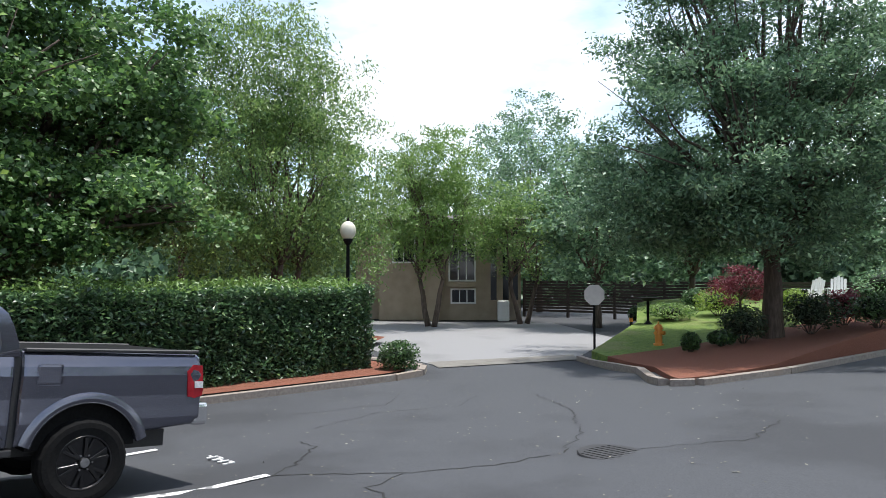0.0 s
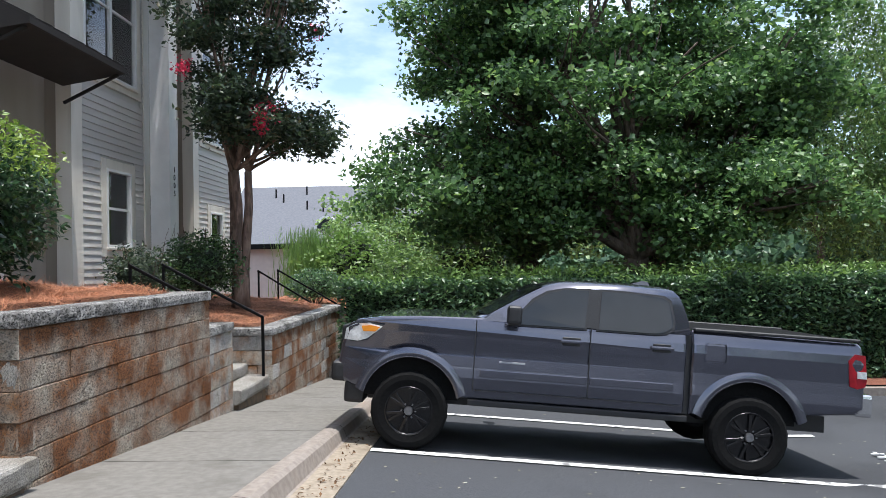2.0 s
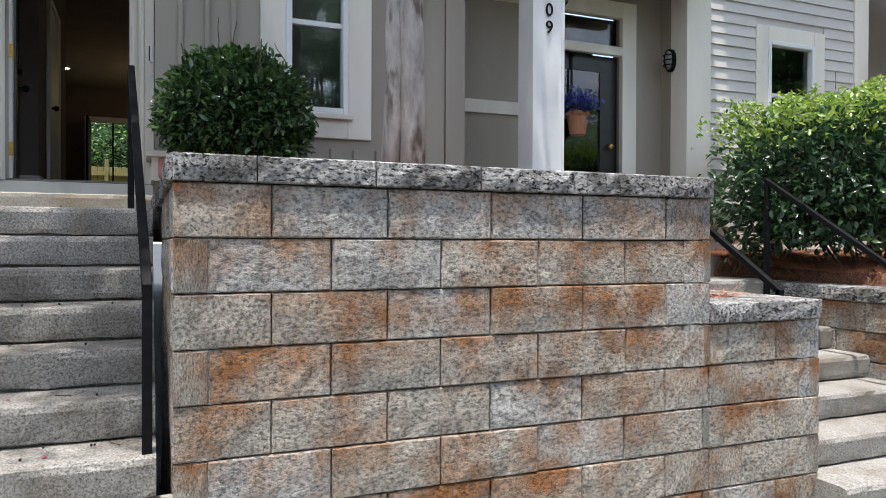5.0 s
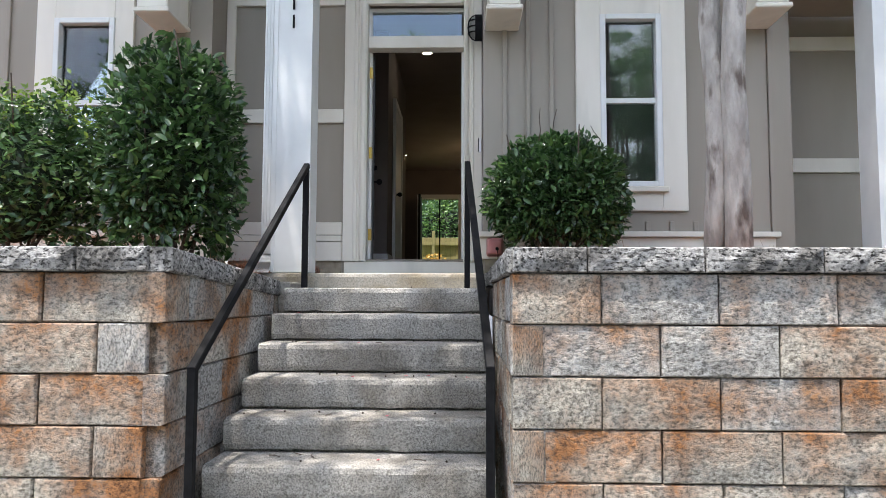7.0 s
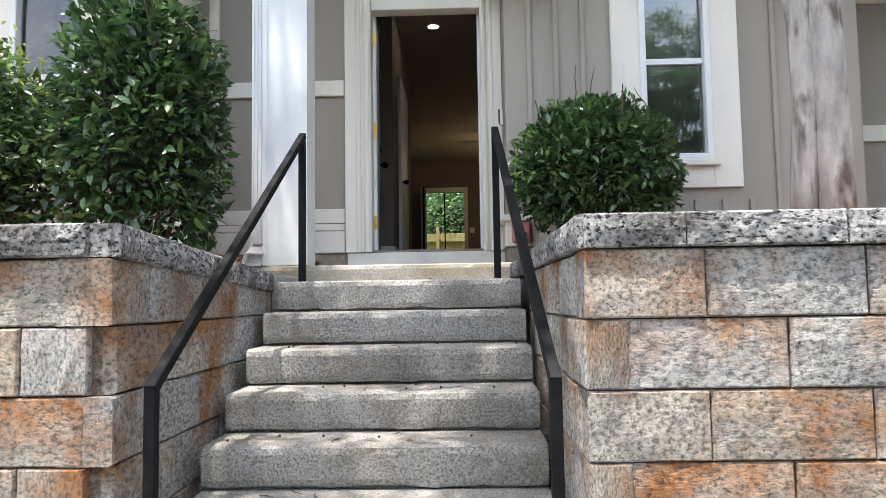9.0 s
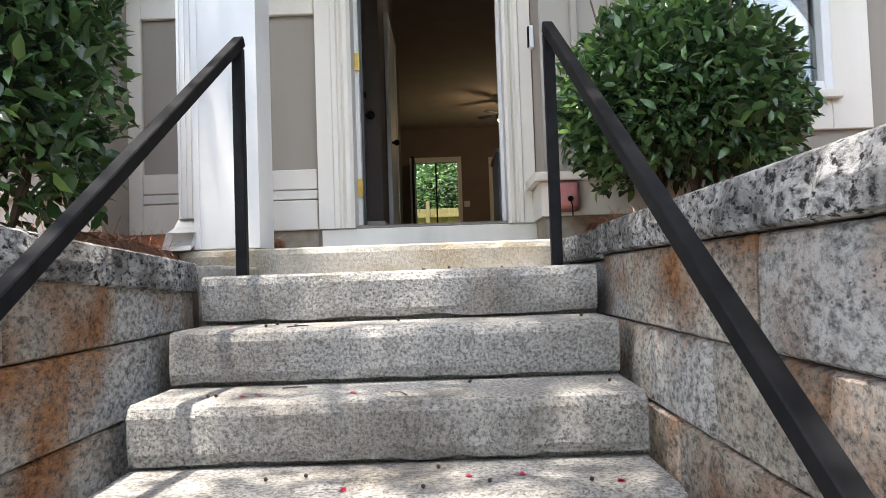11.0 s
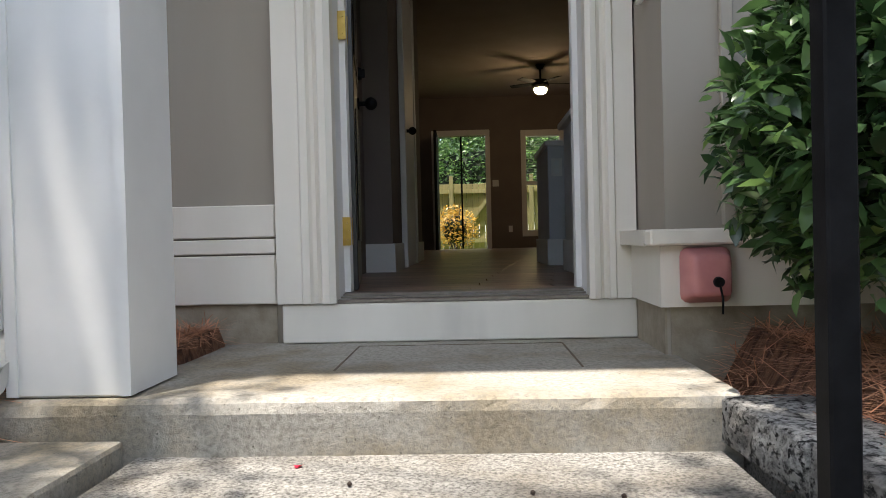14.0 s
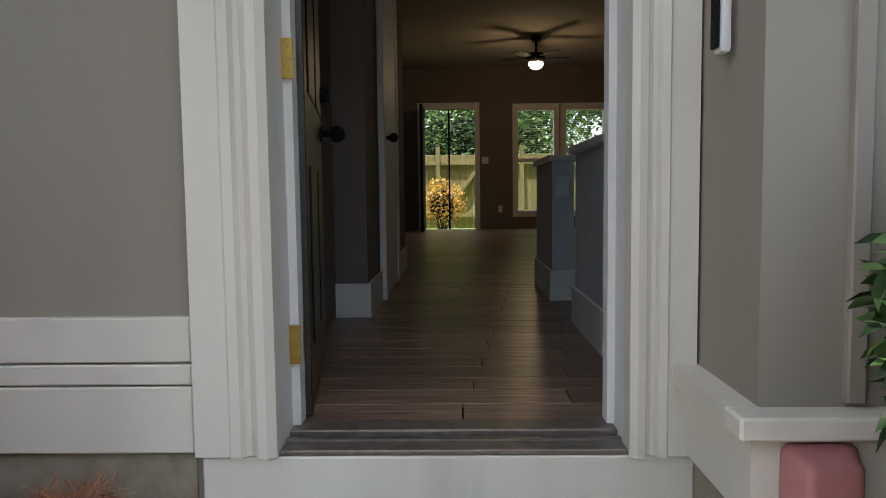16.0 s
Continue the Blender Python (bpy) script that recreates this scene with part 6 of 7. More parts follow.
for q, (x, y, rx, rz2, lf, lab) in enumerate(((7.3, -21.9, 0.62, 0.5, "leaf_crape", "dark reddish clipped shrub on mulch"), (6.2, -23.6, 0.8, 0.55, "leaf_crape", "dark reddish clipped shrub on mulch"), (5.9, -25.4, 0.7, 0.5, "leaf_red", "dark red shrub on the mulch"), (4.9, -24.6, 0.7, 0.5, "leaf_shrub", "dark green clipped shrub"), (8.0, -20.4, 0.22, 0.24, "leaf_shrub", "small round shrub on mulch"), (7.65, -21.4, 0.34, 0.2, "leaf_shrub", "low green shrub on mulch"), (15.1, -30.4, 0.42, 0.4, "leaf_hedge", "round clipped green ball shrub"), (14.1, -30.0, 0.46, 0.42, "leaf_hedge", "round clipped green ball shrub"), (13.1, -29.6, 0.46, 0.42, "leaf_hedge", "round clipped green ball shrub"), (12.1, -29.2, 0.46, 0.42, "leaf_hedge", "round clipped green ball shrub"), (10.6, -27.9, 0.8, 0.5, "leaf_lime", "yellow-green spreading shrub on the lawn"), (8.6, -29.5, 0.5, 0.4, "leaf_lime", "yellow-green round shrub on the lawn"), (4.6, -29.0, 0.6, 0.45, "leaf_lime", "yellow-green round shrub on the lawn"), (5.9, -31.0, 1.3, 0.7, "leaf_oak", "grey-green mounded shrub on the lawn"), (11.6, -26.3, 0.9, 0.3, "leaf_birch", "pale low perennial clump"))):
    shrub(lab, (x, y, isle_z(x, y) if x < 12.5 else -0.95), (rx, rx, rz2), M[lf], 1500, 0.11, 90 + q)
tree("small purple-leaved japanese maple", (9.2, -26.4, isle_z(9.2, -26.4)), [((0, 0, 1.25), (0.85, 0.85, 0.6), 70)], M["leaf_red"], M["bark"], 0.05, 0.7, 0.1, 40, 0.16, 110, limbs=10)
# ---- pickup truck ----
paint = mat("slate_metallic_paint", (0.085, 0.09, 0.118, 1), (0.105, 0.11, 0.142, 1), 160, 0.22, 0.7, coat=1.0, bump=0.0)
plastic = mat("black_plastic", (0.014, 0.014, 0.015, 1), (0.02, 0.02, 0.021, 1), 60, 0.55, bump=0.15, bump_scale=300, dist=0.001)
rubber = mat("tyre_rubber", (0.004, 0.004, 0.004, 1), (0.008, 0.008, 0.008, 1), 40, 0.9, spec=0.2, bump=0.3, bump_scale=120, dist=0.003)
chrome = mat("chrome", (0.75, 0.76, 0.78, 1), (0.7, 0.71, 0.73, 1), 10, 0.12, 1.0)
wheel_black = mat("gloss_black_alloy", (0.01, 0.01, 0.011, 1), (0.016, 0.016, 0.017, 1), 30, 0.22, 0.3)
red_lens = mat("red_lens", (0.26, 0.008, 0.014, 1), (0.32, 0.012, 0.02, 1), 12, 0.12)
amber_lens = mat("amber_lens", (0.75, 0.26, 0.03, 1), (0.8, 0.3, 0.04, 1), 12, 0.12)
clear_lens = mat("clear_lens", (0.62, 0.62, 0.6, 1), (0.8, 0.8, 0.78, 1), 40, 0.1)
iron_grey = mat("satin_grey_metal", (0.2, 0.2, 0.21, 1), (0.28, 0.28, 0.29, 1), 30, 0.35, 0.9)
HW = 0.90  # half width; local x: towards the rear, y: side, z up from the ground

truck = thing("pickup_truck", "slate grey double-cab pickup truck parked nose to the kerb", "truck", (7.36, -2.34, -0.64))


def arch(cx, r, n=12, a0=180, a1=0, z=0.44):
    return [(cx + r * cos(radians(a)), z + r * sin(radians(a))) for a in np.linspace(a0, a1, n)]


def side_shape(outline, hw, m, name, bev=0.05, parent=truck, crown=0.0):
    """An outline in x and z pulled across the truck's width, with rounded long edges."""
    bm = prism(bmesh.new(), outline, "y", -hw, hw)
    side = [e for e in bm.edges if abs(abs(e.verts[0].co.y) - hw) < 1e-6 and abs(e.verts[0].co.y - e.verts[1].co.y) < 1e-6]
    if bev:
        bmesh.ops.bevel(bm, geom=side, offset=bev, segments=3, affect="EDGES", profile=0.6, clamp_overlap=True)
    for zc in (0.62, 0.74, 0.84, 0.95, 1.06, 1.14, 1.22, 1.28):
        bmesh.ops.bisect_plane(bm, geom=list(bm.verts) + list(bm.edges) + list(bm.faces), plane_co=(0, 0, zc), plane_no=(0, 0, 1))
    for v2 in bm.verts:
        v2.co.y *= float(np.interp(v2.co.z, [0.5, 0.62, 0.74, 0.84, 0.95, 1.06, 1.14, 1.22, 1.28, 1.36], [0.965, 0.985, 0.998, 0.992, 0.988, 0.997, 1.004, 0.99, 0.965, 0.93]))
    for v2 in bm.verts:
        if v2.co.x < -0.25:
            v2.co.y *= 1 - 0.14 * min(1.0, (-0.25 - v2.co.x) / 0.5) ** 2
    bmesh.ops.triangulate(bm, faces=[f for f in bm.faces if len(f.verts) > 4])
    ob = part(name, bm, m, parent)
    return ob


# front clip and cab lower body
front = [(-0.70, 0.62), (-0.745, 0.72), (-0.72, 0.95), (-0.66, 1.16), (-0.56, 1.225), (-0.30, 1.275), (0.1, 1.305), (0.69, 1.325), (0.80, 1.315), (2.62, 1.335), (2.62, 0.56), (2.60, 0.54), (0.60, 0.54)] + arch(0.0, 0.465, 14, 12.5, 167.5)
side_shape(front, HW, paint, "body")
bedline = [(2.67, 0.55), (2.67, 1.345), (2.70, 1.36), (4.24, 1.335), (4.27, 1.30), (4.30, 1.0), (4.29, 0.72), (4.22, 0.66), (3.75, 0.62)] + arch(3.236, 0.465, 14, 13, 167) + [(2.73, 0.55)]
side_shape(bedline, HW, paint, "cargo_bed")
part("bed_cover", bx(bmesh.new(), 2.70, 4.22, -0.80, 0.80, 1.350, 1.362, 0.004), rubber, truck)
for a in (-0.895, 0.83):
    part("bed_rail", bx(bmesh.new(), 2.68, 4.24, a, a + 0.065, 1.345, 1.378, 0.01), plastic, truck)
part("cab_gap", box(2.61, 2.68, -0.84, 0.84, 0.55, 1.30), plastic, truck)

# greenhouse: a loft from the beltline to the roof
bm = bmesh.new()
ring = lambda pts: [bm.verts.new(p) for p in pts]
secs = []
for z, x0, x1, hw in ((1.30, 0.64, 2.655, 0.86), (1.42, 0.84, 2.64, 0.835), (1.56, 1.07, 2.60, 0.80), (1.66, 1.25, 2.555, 0.77), (1.715, 1.40, 2.50, 0.74), (1.745, 1.56, 2.40, 0.68), (1.755, 1.72, 2.25, 0.55)):
    secs.append(ring([(x0, -hw, z), (x0 - 0.09, -hw * 0.55, z), (x0 - 0.12, 0, z), (x0 - 0.09, hw * 0.55, z), (x0, hw, z), ((x0 + x1) / 2, hw + 0.012, z), (x1, hw, z), (x1 + 0.03, 0, z), (x1, -hw, z), ((x0 + x1) / 2, -hw - 0.012, z)]))
for a, b in zip(secs, secs[1:]):
    for k in range(10):
        bm.faces.new((a[k], a[(k + 1) % 10], b[(k + 1) % 10], b[k]))
bm.faces.new(secs[-1])
bmesh.ops.recalc_face_normals(bm, faces=bm.faces)
cab = part("cab", bm, paint, truck, smooth=True)


def side_at(z):
    """Half width of the cab at a height."""
    return float(np.interp(z, [1.30, 1.42, 1.56, 1.66, 1.715], [0.872, 0.847, 0.812, 0.782, 0.752]))


def side_panel(name, outline, m, s, lift, thick=0.012, parent=truck):
    """A thin plate that lies on the cab's side (s = -1 or 1), outline in x and z."""
    bm = bmesh.new()
    lo = [bm.verts.new((x, s * (side_at(z) + lift - thick), z)) for x, z in outline]
    hi = [bm.verts.new((x, s * (side_at(z) + lift), z)) for x, z in outline]
    bm.faces.new(hi), bm.faces.new(lo[::-1])
    n = len(outline)
    for k in range(n):
        bm.faces.new((lo[k], lo[(k + 1) % n], hi[(k + 1) % n], hi[k]))
    bmesh.ops.recalc_face_normals(bm, faces=bm.faces)
    return part(name, bm, m, parent)


win_f = [(0.915, 1.29), (1.0, 1.385), (1.15, 1.525), (1.29, 1.61), (1.43, 1.65), (1.675, 1.66), (1.64, 1.295)]
win_r = [(1.775, 1.295), (1.80, 1.66), (2.08, 1.658), (2.38, 1.64), (2.45, 1.60), (2.485, 1.43), (2.475, 1.36), (2.41, 1.315), (2.30, 1.295)]


def grow(outline, d):
    cx, cz = np.mean([p[0] for p in outline]), np.mean([p[1] for p in outline])
    return [(x + (d if x > cx else -d), z + (d if z > cz else -d * 0.8)) for x, z in outline]


def skin_plate(name, outline, m, s, lift, parent=truck):
    """A plate that follows the fender's side, outline in x and z."""
    bm = bmesh.new()
    rows = []
    for d in (-0.03, lift):
        row = []
        for x, z in outline:
            y = HW * float(np.interp(z, [0.84, 0.95, 1.06, 1.14, 1.22, 1.28], [0.992, 0.988, 0.997, 1.004, 0.99, 0.965])) - 0.012
            y *= 1 - 0.14 * min(1.0, max(0.0, -0.25 - x) / 0.5) ** 2
            row.append(bm.verts.new((x, s * (y + d), z)))
        rows.append(row)
    n = len(outline)
    bm.faces.new(rows[1]), bm.faces.new(rows[0][::-1])
    for k in range(n):
        bm.faces.new((rows[0][k], rows[0][(k + 1) % n], rows[1][(k + 1) % n], rows[1][k]))
    bmesh.ops.recalc_face_normals(bm, faces=bm.faces)
    return part(name, bm, m, parent)


for s in (-1, 1):
    side_panel("pillar_trim", [(1.63, 1.30), (1.66, 1.675), (1.815, 1.675), (1.785, 1.30)], plastic, s, 0.008, 0.02)
    for o in (win_f, win_r):
        fr = side_panel("window_trim", grow(o, 0.022), plastic, s, 0.012, 0.02)
        side_panel("side_glass", o, M["car_glass"], s, 0.017, 0.006)
    # door seams, mouldings, handles
    for x in (0.60, 1.70):
        part("door_seam", box(x - 0.005, x + 0.005, s * HW - 0.004, s * HW + 0.003, 0.62, 1.30), plastic, truck)
    part("sill_seam", box(0.62, 2.58, s * HW - 0.004, s * HW + 0.003, 0.625, 0.634), plastic, truck)
    for a, b in ((0.66, 1.685), (1.715, 2.50)):
        part("side_moulding", bx(bmesh.new(), a, b, min(s * HW, s * (HW + 0.02)), max(s * HW, s * (HW + 0.02)), 0.76, 0.835, 0.009, 2), paint, truck)
    for x in (1.52, 2.38):
        h = part("door_handle", bx(bmesh.new(), x - 0.11, x + 0.11, min(s * (HW + 0.01), s * (HW + 0.045)), max(s * (HW + 0.01), s * (HW + 0.045)), 1.145, 1.18, 0.012, 2), paint, truck)
        part("handle_cup", bx(bmesh.new(), x - 0.085, x + 0.085, min(s * HW, s * (HW + 0.006)), max(s * HW, s * (HW + 0.006)), 1.12, 1.20, 0.003), plastic, h)
    part("rocker_step", bx(bmesh.new(), 0.56, 2.66, min(s * 0.76, s * 0.885), max(s * 0.76, s * 0.885), 0.475, 0.535, 0.012, 2), plastic, truck)
    for cx in (0.0, 3.236):
        bm = bmesh.new()
        inner, outer = arch(cx, 0.46, 19, 168, 12), arch(cx, 0.555, 19, 166, 14)
        vs = [[bm.verts.new((p[0], s * y, p[1])) for p in ring2] for ring2, y in ((inner, HW - 0.03), (inner, HW + 0.014), ([(a2[0] * 0.5 + b2[0] * 0.5, a2[1] * 0.5 + b2[1] * 0.5) for a2, b2 in zip(inner, outer)], HW + 0.016), (outer, HW - 0.002))]
        for a2, b2 in zip(vs, vs[1:]):
            for k in range(18):
                bm.faces.new((a2[k], a2[k + 1], b2[k + 1], b2[k]))
        bmesh.ops.recalc_face_normals(bm, faces=bm.faces)
        part("wheel_flare", bm, paint, truck, smooth=True)
        bm = cyl(bmesh.new(), 0.47, 0.47, 0.4, pose(cx, s * 0.6, 0.44, 90), 28)
        bmesh.ops.bisect_plane(bm, geom=list(bm.verts) + list(bm.edges) + list(bm.faces), plane_co=(0, 0, 0.5), plane_no=(0, 0, 1), clear_inner=True)
        part("wheel_well", bm, rubber, truck)
    m = part("door_mirror", bx(bmesh.new(), 0.88, 1.02, min(s * 0.96, s * 1.12), max(s * 0.96, s * 1.12), 1.29, 1.47, 0.04, 3), plastic, truck)
    part("mirror_arm", box(0.93, 0.99, min(s * 0.84, s * 0.97), max(s * 0.84, s * 0.97), 1.32, 1.36), plastic, m)
    lamp_out = [(-0.69, 1.02), (-0.675, 1.13), (-0.58, 1.185), (-0.44, 1.195), (-0.31, 1.175), (-0.36, 1.125), (-0.46, 1.045), (-0.55, 1.015)]
    head = skin_plate("headlight", lamp_out, clear_lens, s, 0.012)
    skin_plate("turn_signal", [(-0.50, 1.115), (-0.52, 1.165), (-0.42, 1.178), (-0.335, 1.165), (-0.38, 1.12)], amber_lens, s, 0.018, head)
    skin_plate("bezel", grow(lamp_out, 0.014), plastic, s, 0.005, head)
    t = skin_plate("taillight", [(4.15, 0.93), (4.125, 1.17), (4.19, 1.235), (4.285, 1.228), (4.305, 1.0), (4.295, 0.935), (4.22, 0.91)], red_lens, s, 0.022)
    t["label"] = "red wedge-shaped taillight"
    skin_plate("reverse_lens", [(4.215, 1.01), (4.21, 1.075), (4.295, 1.075), (4.30, 1.01)], clear_lens, s, 0.026, t)
part("fuel_door", bx(bmesh.new(), 2.79, 2.99, -HW - 0.004, -HW + 0.01, 1.06, 1.24, 0.02, 2), paint, truck)
bm = bmesh.new()
q = [bm.verts.new(p) for p in ((0.70, -0.74, 1.36), (0.585, -0.4, 1.36), (0.55, 0, 1.36), (0.585, 0.4, 1.36), (0.70, 0.74, 1.36), (1.25, 0.66, 1.69), (1.17, 0.36, 1.69), (1.14, 0, 1.69), (1.17, -0.36, 1.69), (1.25, -0.66, 1.69))]
for a in ((0, 1, 8, 9), (1, 2, 7, 8), (2, 3, 6, 7), (3, 4, 5, 6)):
    bm.faces.new([q[k] for k in a])
bmesh.ops.solidify(bm, geom=list(bm.faces), thickness=0.006)
part("windscreen", bm, M["car_glass"], truck)
part("grille", bx(bmesh.new(), -0.76, -0.66, -0.58, 0.58, 0.86, 1.14, 0.03, 2), plastic, truck)
part("front_bumper", bx(bmesh.new(), -0.80, -0.50, -0.80, 0.80, 0.60, 0.80, 0.05, 3), plastic, truck)
part("air_dam", bx(bmesh.new(), -0.66, -0.46, -0.80, 0.80, 0.40, 0.62, 0.04, 2), plastic, truck)
part("rear_bumper", bx(bmesh.new(), 4.24, 4.40, -0.86, 0.86, 0.64, 0.86, 0.04, 3), chrome, truck, "chrome rear bumper")
part("underbody", bx(box(-0.45, 4.1, -0.55, 0.55, 0.42, 0.58), 3.75, 4.05, -0.5, 0.5, 0.58, 0.66), plastic, truck)
part("axle", cyl(cyl(bmesh.new(), 0.05, 0.05, 1.5, pose(0, 0, 0.385, 90)), 0.06, 0.06, 1.5, pose(3.236, 0, 0.385, 90)), plastic, truck)
part("roof_fin", prism(bmesh.new(), [(2.20, 1.75), (2.36, 1.805), (2.42, 1.80), (2.45, 1.745)], "y", -0.02, 0.02), paint, truck)
part("front_badge", bx(bmesh.new(), 0.84, 1.09, -HW - 0.005, -HW, 0.905, 0.923, 0.002), mat("satin_silver", (0.4, 0.4, 0.42, 1), None, 20, 0.5), truck, "silver door badge")


def wheel(cx, s):
    w = part("wheel", cyl(bmesh.new(), 0.235, 0.235, 0.19, pose(cx, s * 0.79, 0.385, 90), 28), wheel_black, truck)
    bm = bmesh.new()
    prof = [(0.225, -0.11), (0.30, -0.122), (0.345, -0.118), (0.364, -0.095), (0.371, -0.05), (0.371, 0.05), (0.364, 0.095), (0.345, 0.118), (0.30, 0.122), (0.225, 0.11)]
    N = 44
    rings = [[bm.verts.new((cx + (rr + (0.006 if (j % 2 and 0.36 < rr) else 0)) * cos(2 * pi * j / N), s * 0.80 + dy, 0.385 + (rr + (0.006 if (j % 2 and 0.36 < rr) else 0)) * sin(2 * pi * j / N))) for j in range(N)] for rr, dy in prof]
    for a, b in zip(rings, rings[1:]):
        for j in range(N):
            bm.faces.new((a[j], a[(j + 1) % N], b[(j + 1) % N], b[j]))
    bmesh.ops.recalc_face_normals(bm, faces=bm.faces)
    part("tyre", bm, rubber, w)
    bm = bmesh.new()
    for k in range(6):
        a = radians(60 * k + 20)
        for off in (-0.16, 0.16):
            d0 = Vector((cos(a), 0, sin(a)))
            d1 = Vector((cos(a + off), 0, sin(a + off)))
            sq_bar(bm, Vector((cx, s * 0.905, 0.385)) + d0 * 0.05, Vector((cx, s * 0.895, 0.385)) + d1 * 0.215, 0.014)
    rim = part("rim", bm, wheel_black, w, "gloss black spoked alloy rim")
    bm = bmesh.new()
    for a, b in ((0.238, -0.0), ):
        pts = [(cx + 0.228 * cos(2 * pi * j / 32), s * 0.905, 0.385 + 0.228 * sin(2 * pi * j / 32)) for j in range(33)]
        tube(bm, pts, 0.011, 6)
    part("rim_lip", bm, wheel_black, w)
    bm = cyl(bmesh.new(), 0.045, 0.04, 0.03, pose(cx, s * 0.915, 0.385, 90), 16)
    for k in range(6):
        cyl(bm, 0.009, 0.009, 0.02, pose(cx + 0.068 * cos(k * pi / 3), s * 0.905, 0.385 + 0.068 * sin(k * pi / 3), 90), 8)
    part("hub", bm, iron_grey, w)


for cx in (0.0, 3.236):
    for s in (-1, 1):
        wheel(cx, s)
# nose to the houses (+y), down to the rear and to the far side with the lot
axes = Matrix(((0, -1, 0, 0), (-1, 0, 0, 0), (0, 0, 1, 0), (0, 0, 0, 1)))
fx = Vector((0.0, -1.0, -0.0885)).normalized()
fy = Vector((-1.0, 0.0, 0.03)).normalized() * -1
up = fx.cross(fy).normalized()
fy = up.cross(fx).normalized()
truck.matrix_basis = Matrix.Translation((7.38, -2.34, -0.665)) @ Matrix(((fx.x, fy.x, up.x, 0), (fx.y, fy.y, up.y, 0), (fx.z, fy.z, up.z, 0), (0, 0, 0, 1)))

# ---- painted lines, cracks and covers on the lot ----
line_paint = mat("worn_white_line", (0.62, 0.62, 0.6, 1), (0.74, 0.74, 0.72, 1), 20, 0.8, c=(0.2, 0.2, 0.2, 1), c_scale=9, c_lim=(0.56, 0.66))
for x, y1 in ((3.62, -6.2), (6.32, -7.35), (9.0, -7.35)):
    bm = bmesh.new()
    n = 14
    rows = [[bm.verts.new((x + e, -2.03 + (y1 + 2.03) * i / n, ground_z(x, -2.03 + (y1 + 2.03) * i / n) + 0.016)) for e in (-0.05, 0.05)] for i in range(n + 1)]
    for a, b in zip(rows, rows[1:]):
        bm.faces.new((a[0], a[1], b[1], b[0]))
    bmesh.ops.recalc_face_normals(bm, faces=bm.faces)
    if bm.faces[0].normal.z < 0:
        bmesh.ops.reverse_faces(bm, faces=bm.faces)
    tagged(part("parking_line", bm, line_paint), "worn white painted parking line", "road marking", "parking lines", "structure")
crack_mat = mat("crack_tar", (0.012, 0.012, 0.012, 1), (0.02, 0.02, 0.02, 1), 30, 0.95)


def crack(pts, seed, w=0.012):
    """A jagged crack in the asphalt along a few bends."""
    r2 = random.Random(seed)
    fine = []
    for (x0, y0), (x1, y1) in zip(pts, pts[1:]):
        n = max(3, int(math.hypot(x1 - x0, y1 - y0) / 0.12))
        for i in range(n):
            t = i / n
            fine.append((x0 + (x1 - x0) * t + r2.uniform(-0.05, 0.05), y0 + (y1 - y0) * t + r2.uniform(-0.05, 0.05)))
    bm = bmesh.new()
    rows = []
    for k, (x, y) in enumerate(fine):
        ww = w * r2.uniform(0.3, 1.2)
        nx, ny = (fine[min(k + 1, len(fine) - 1)][1] - fine[max(k - 1, 0)][1]), -(fine[min(k + 1, len(fine) - 1)][0] - fine[max(k - 1, 0)][0])
        L = math.hypot(nx, ny) or 1
        rows.append([bm.verts.new((x + nx / L * e * ww, y + ny / L * e * ww, ground_z(x, y) + 0.004)) for e in (-1, 1)])
    for a, b in zip(rows, rows[1:]):
        bm.faces.new((a[0], a[1], b[1], b[0]))
    bmesh.ops.recalc_face_normals(bm, faces=bm.faces)
    tagged(part("crack", bm, crack_mat), "dark jagged crack in the asphalt", "crack", "asphalt cracks", "structure")


crack([(6.3, -7.4), (6.7, -8.0), (7.3, -8.6), (7.9, -8.7)], 1)
crack([(6.3, -7.4), (5.2, -8.2), (4.6, -9.0), (4.4, -9.8)], 2)
crack([(5.2, -8.2), (5.0, -7.6), (4.2, -7.4), (3.0, -7.2)], 3)
crack([(4.4, -9.8), (4.9, -11.0), (6.2, -12.6), (8.0, -14.0)], 4)
crack([(8.5, -9.5), (8.9, -11.0), (8.2, -12.2), (9.0, -13.6)], 5, 0.008)
crack([(4.0, -10.2), (3.0, -11.5), (3.2, -13.0)], 6, 0.01)
crack([(9.8, -9.9), (9.4, -11.6), (10.1, -12.6)], 7, 0.008)
man = thing("manhole_cover", "round cast iron manhole cover in the asphalt", "manhole cover", (3.95, -10.1, ground_z(3.95, -10.1)), kind="structure")
iron = mat("cast_iron", (0.035, 0.035, 0.037, 1), (0.055, 0.055, 0.057, 1), 40, 0.7, 0.4, bump=0.5, bump_scale=80, dist=0.004)
part("cover_rim", cyl(bmesh.new(), 0.36, 0.35, 0.016, pose(0, 0, 0.002), 36), iron, man)
bm = bmesh.new()
for k in range(7):
    bx(bm, -0.25 + 0.07 * abs(k - 3) * 0.3, 0.25 - 0.07 * abs(k - 3) * 0.3, -0.26 + 0.085 * k, -0.225 + 0.085 * k, 0.010, 0.016)
part("tread_bars", bm, iron, man)
bm = bmesh.new()
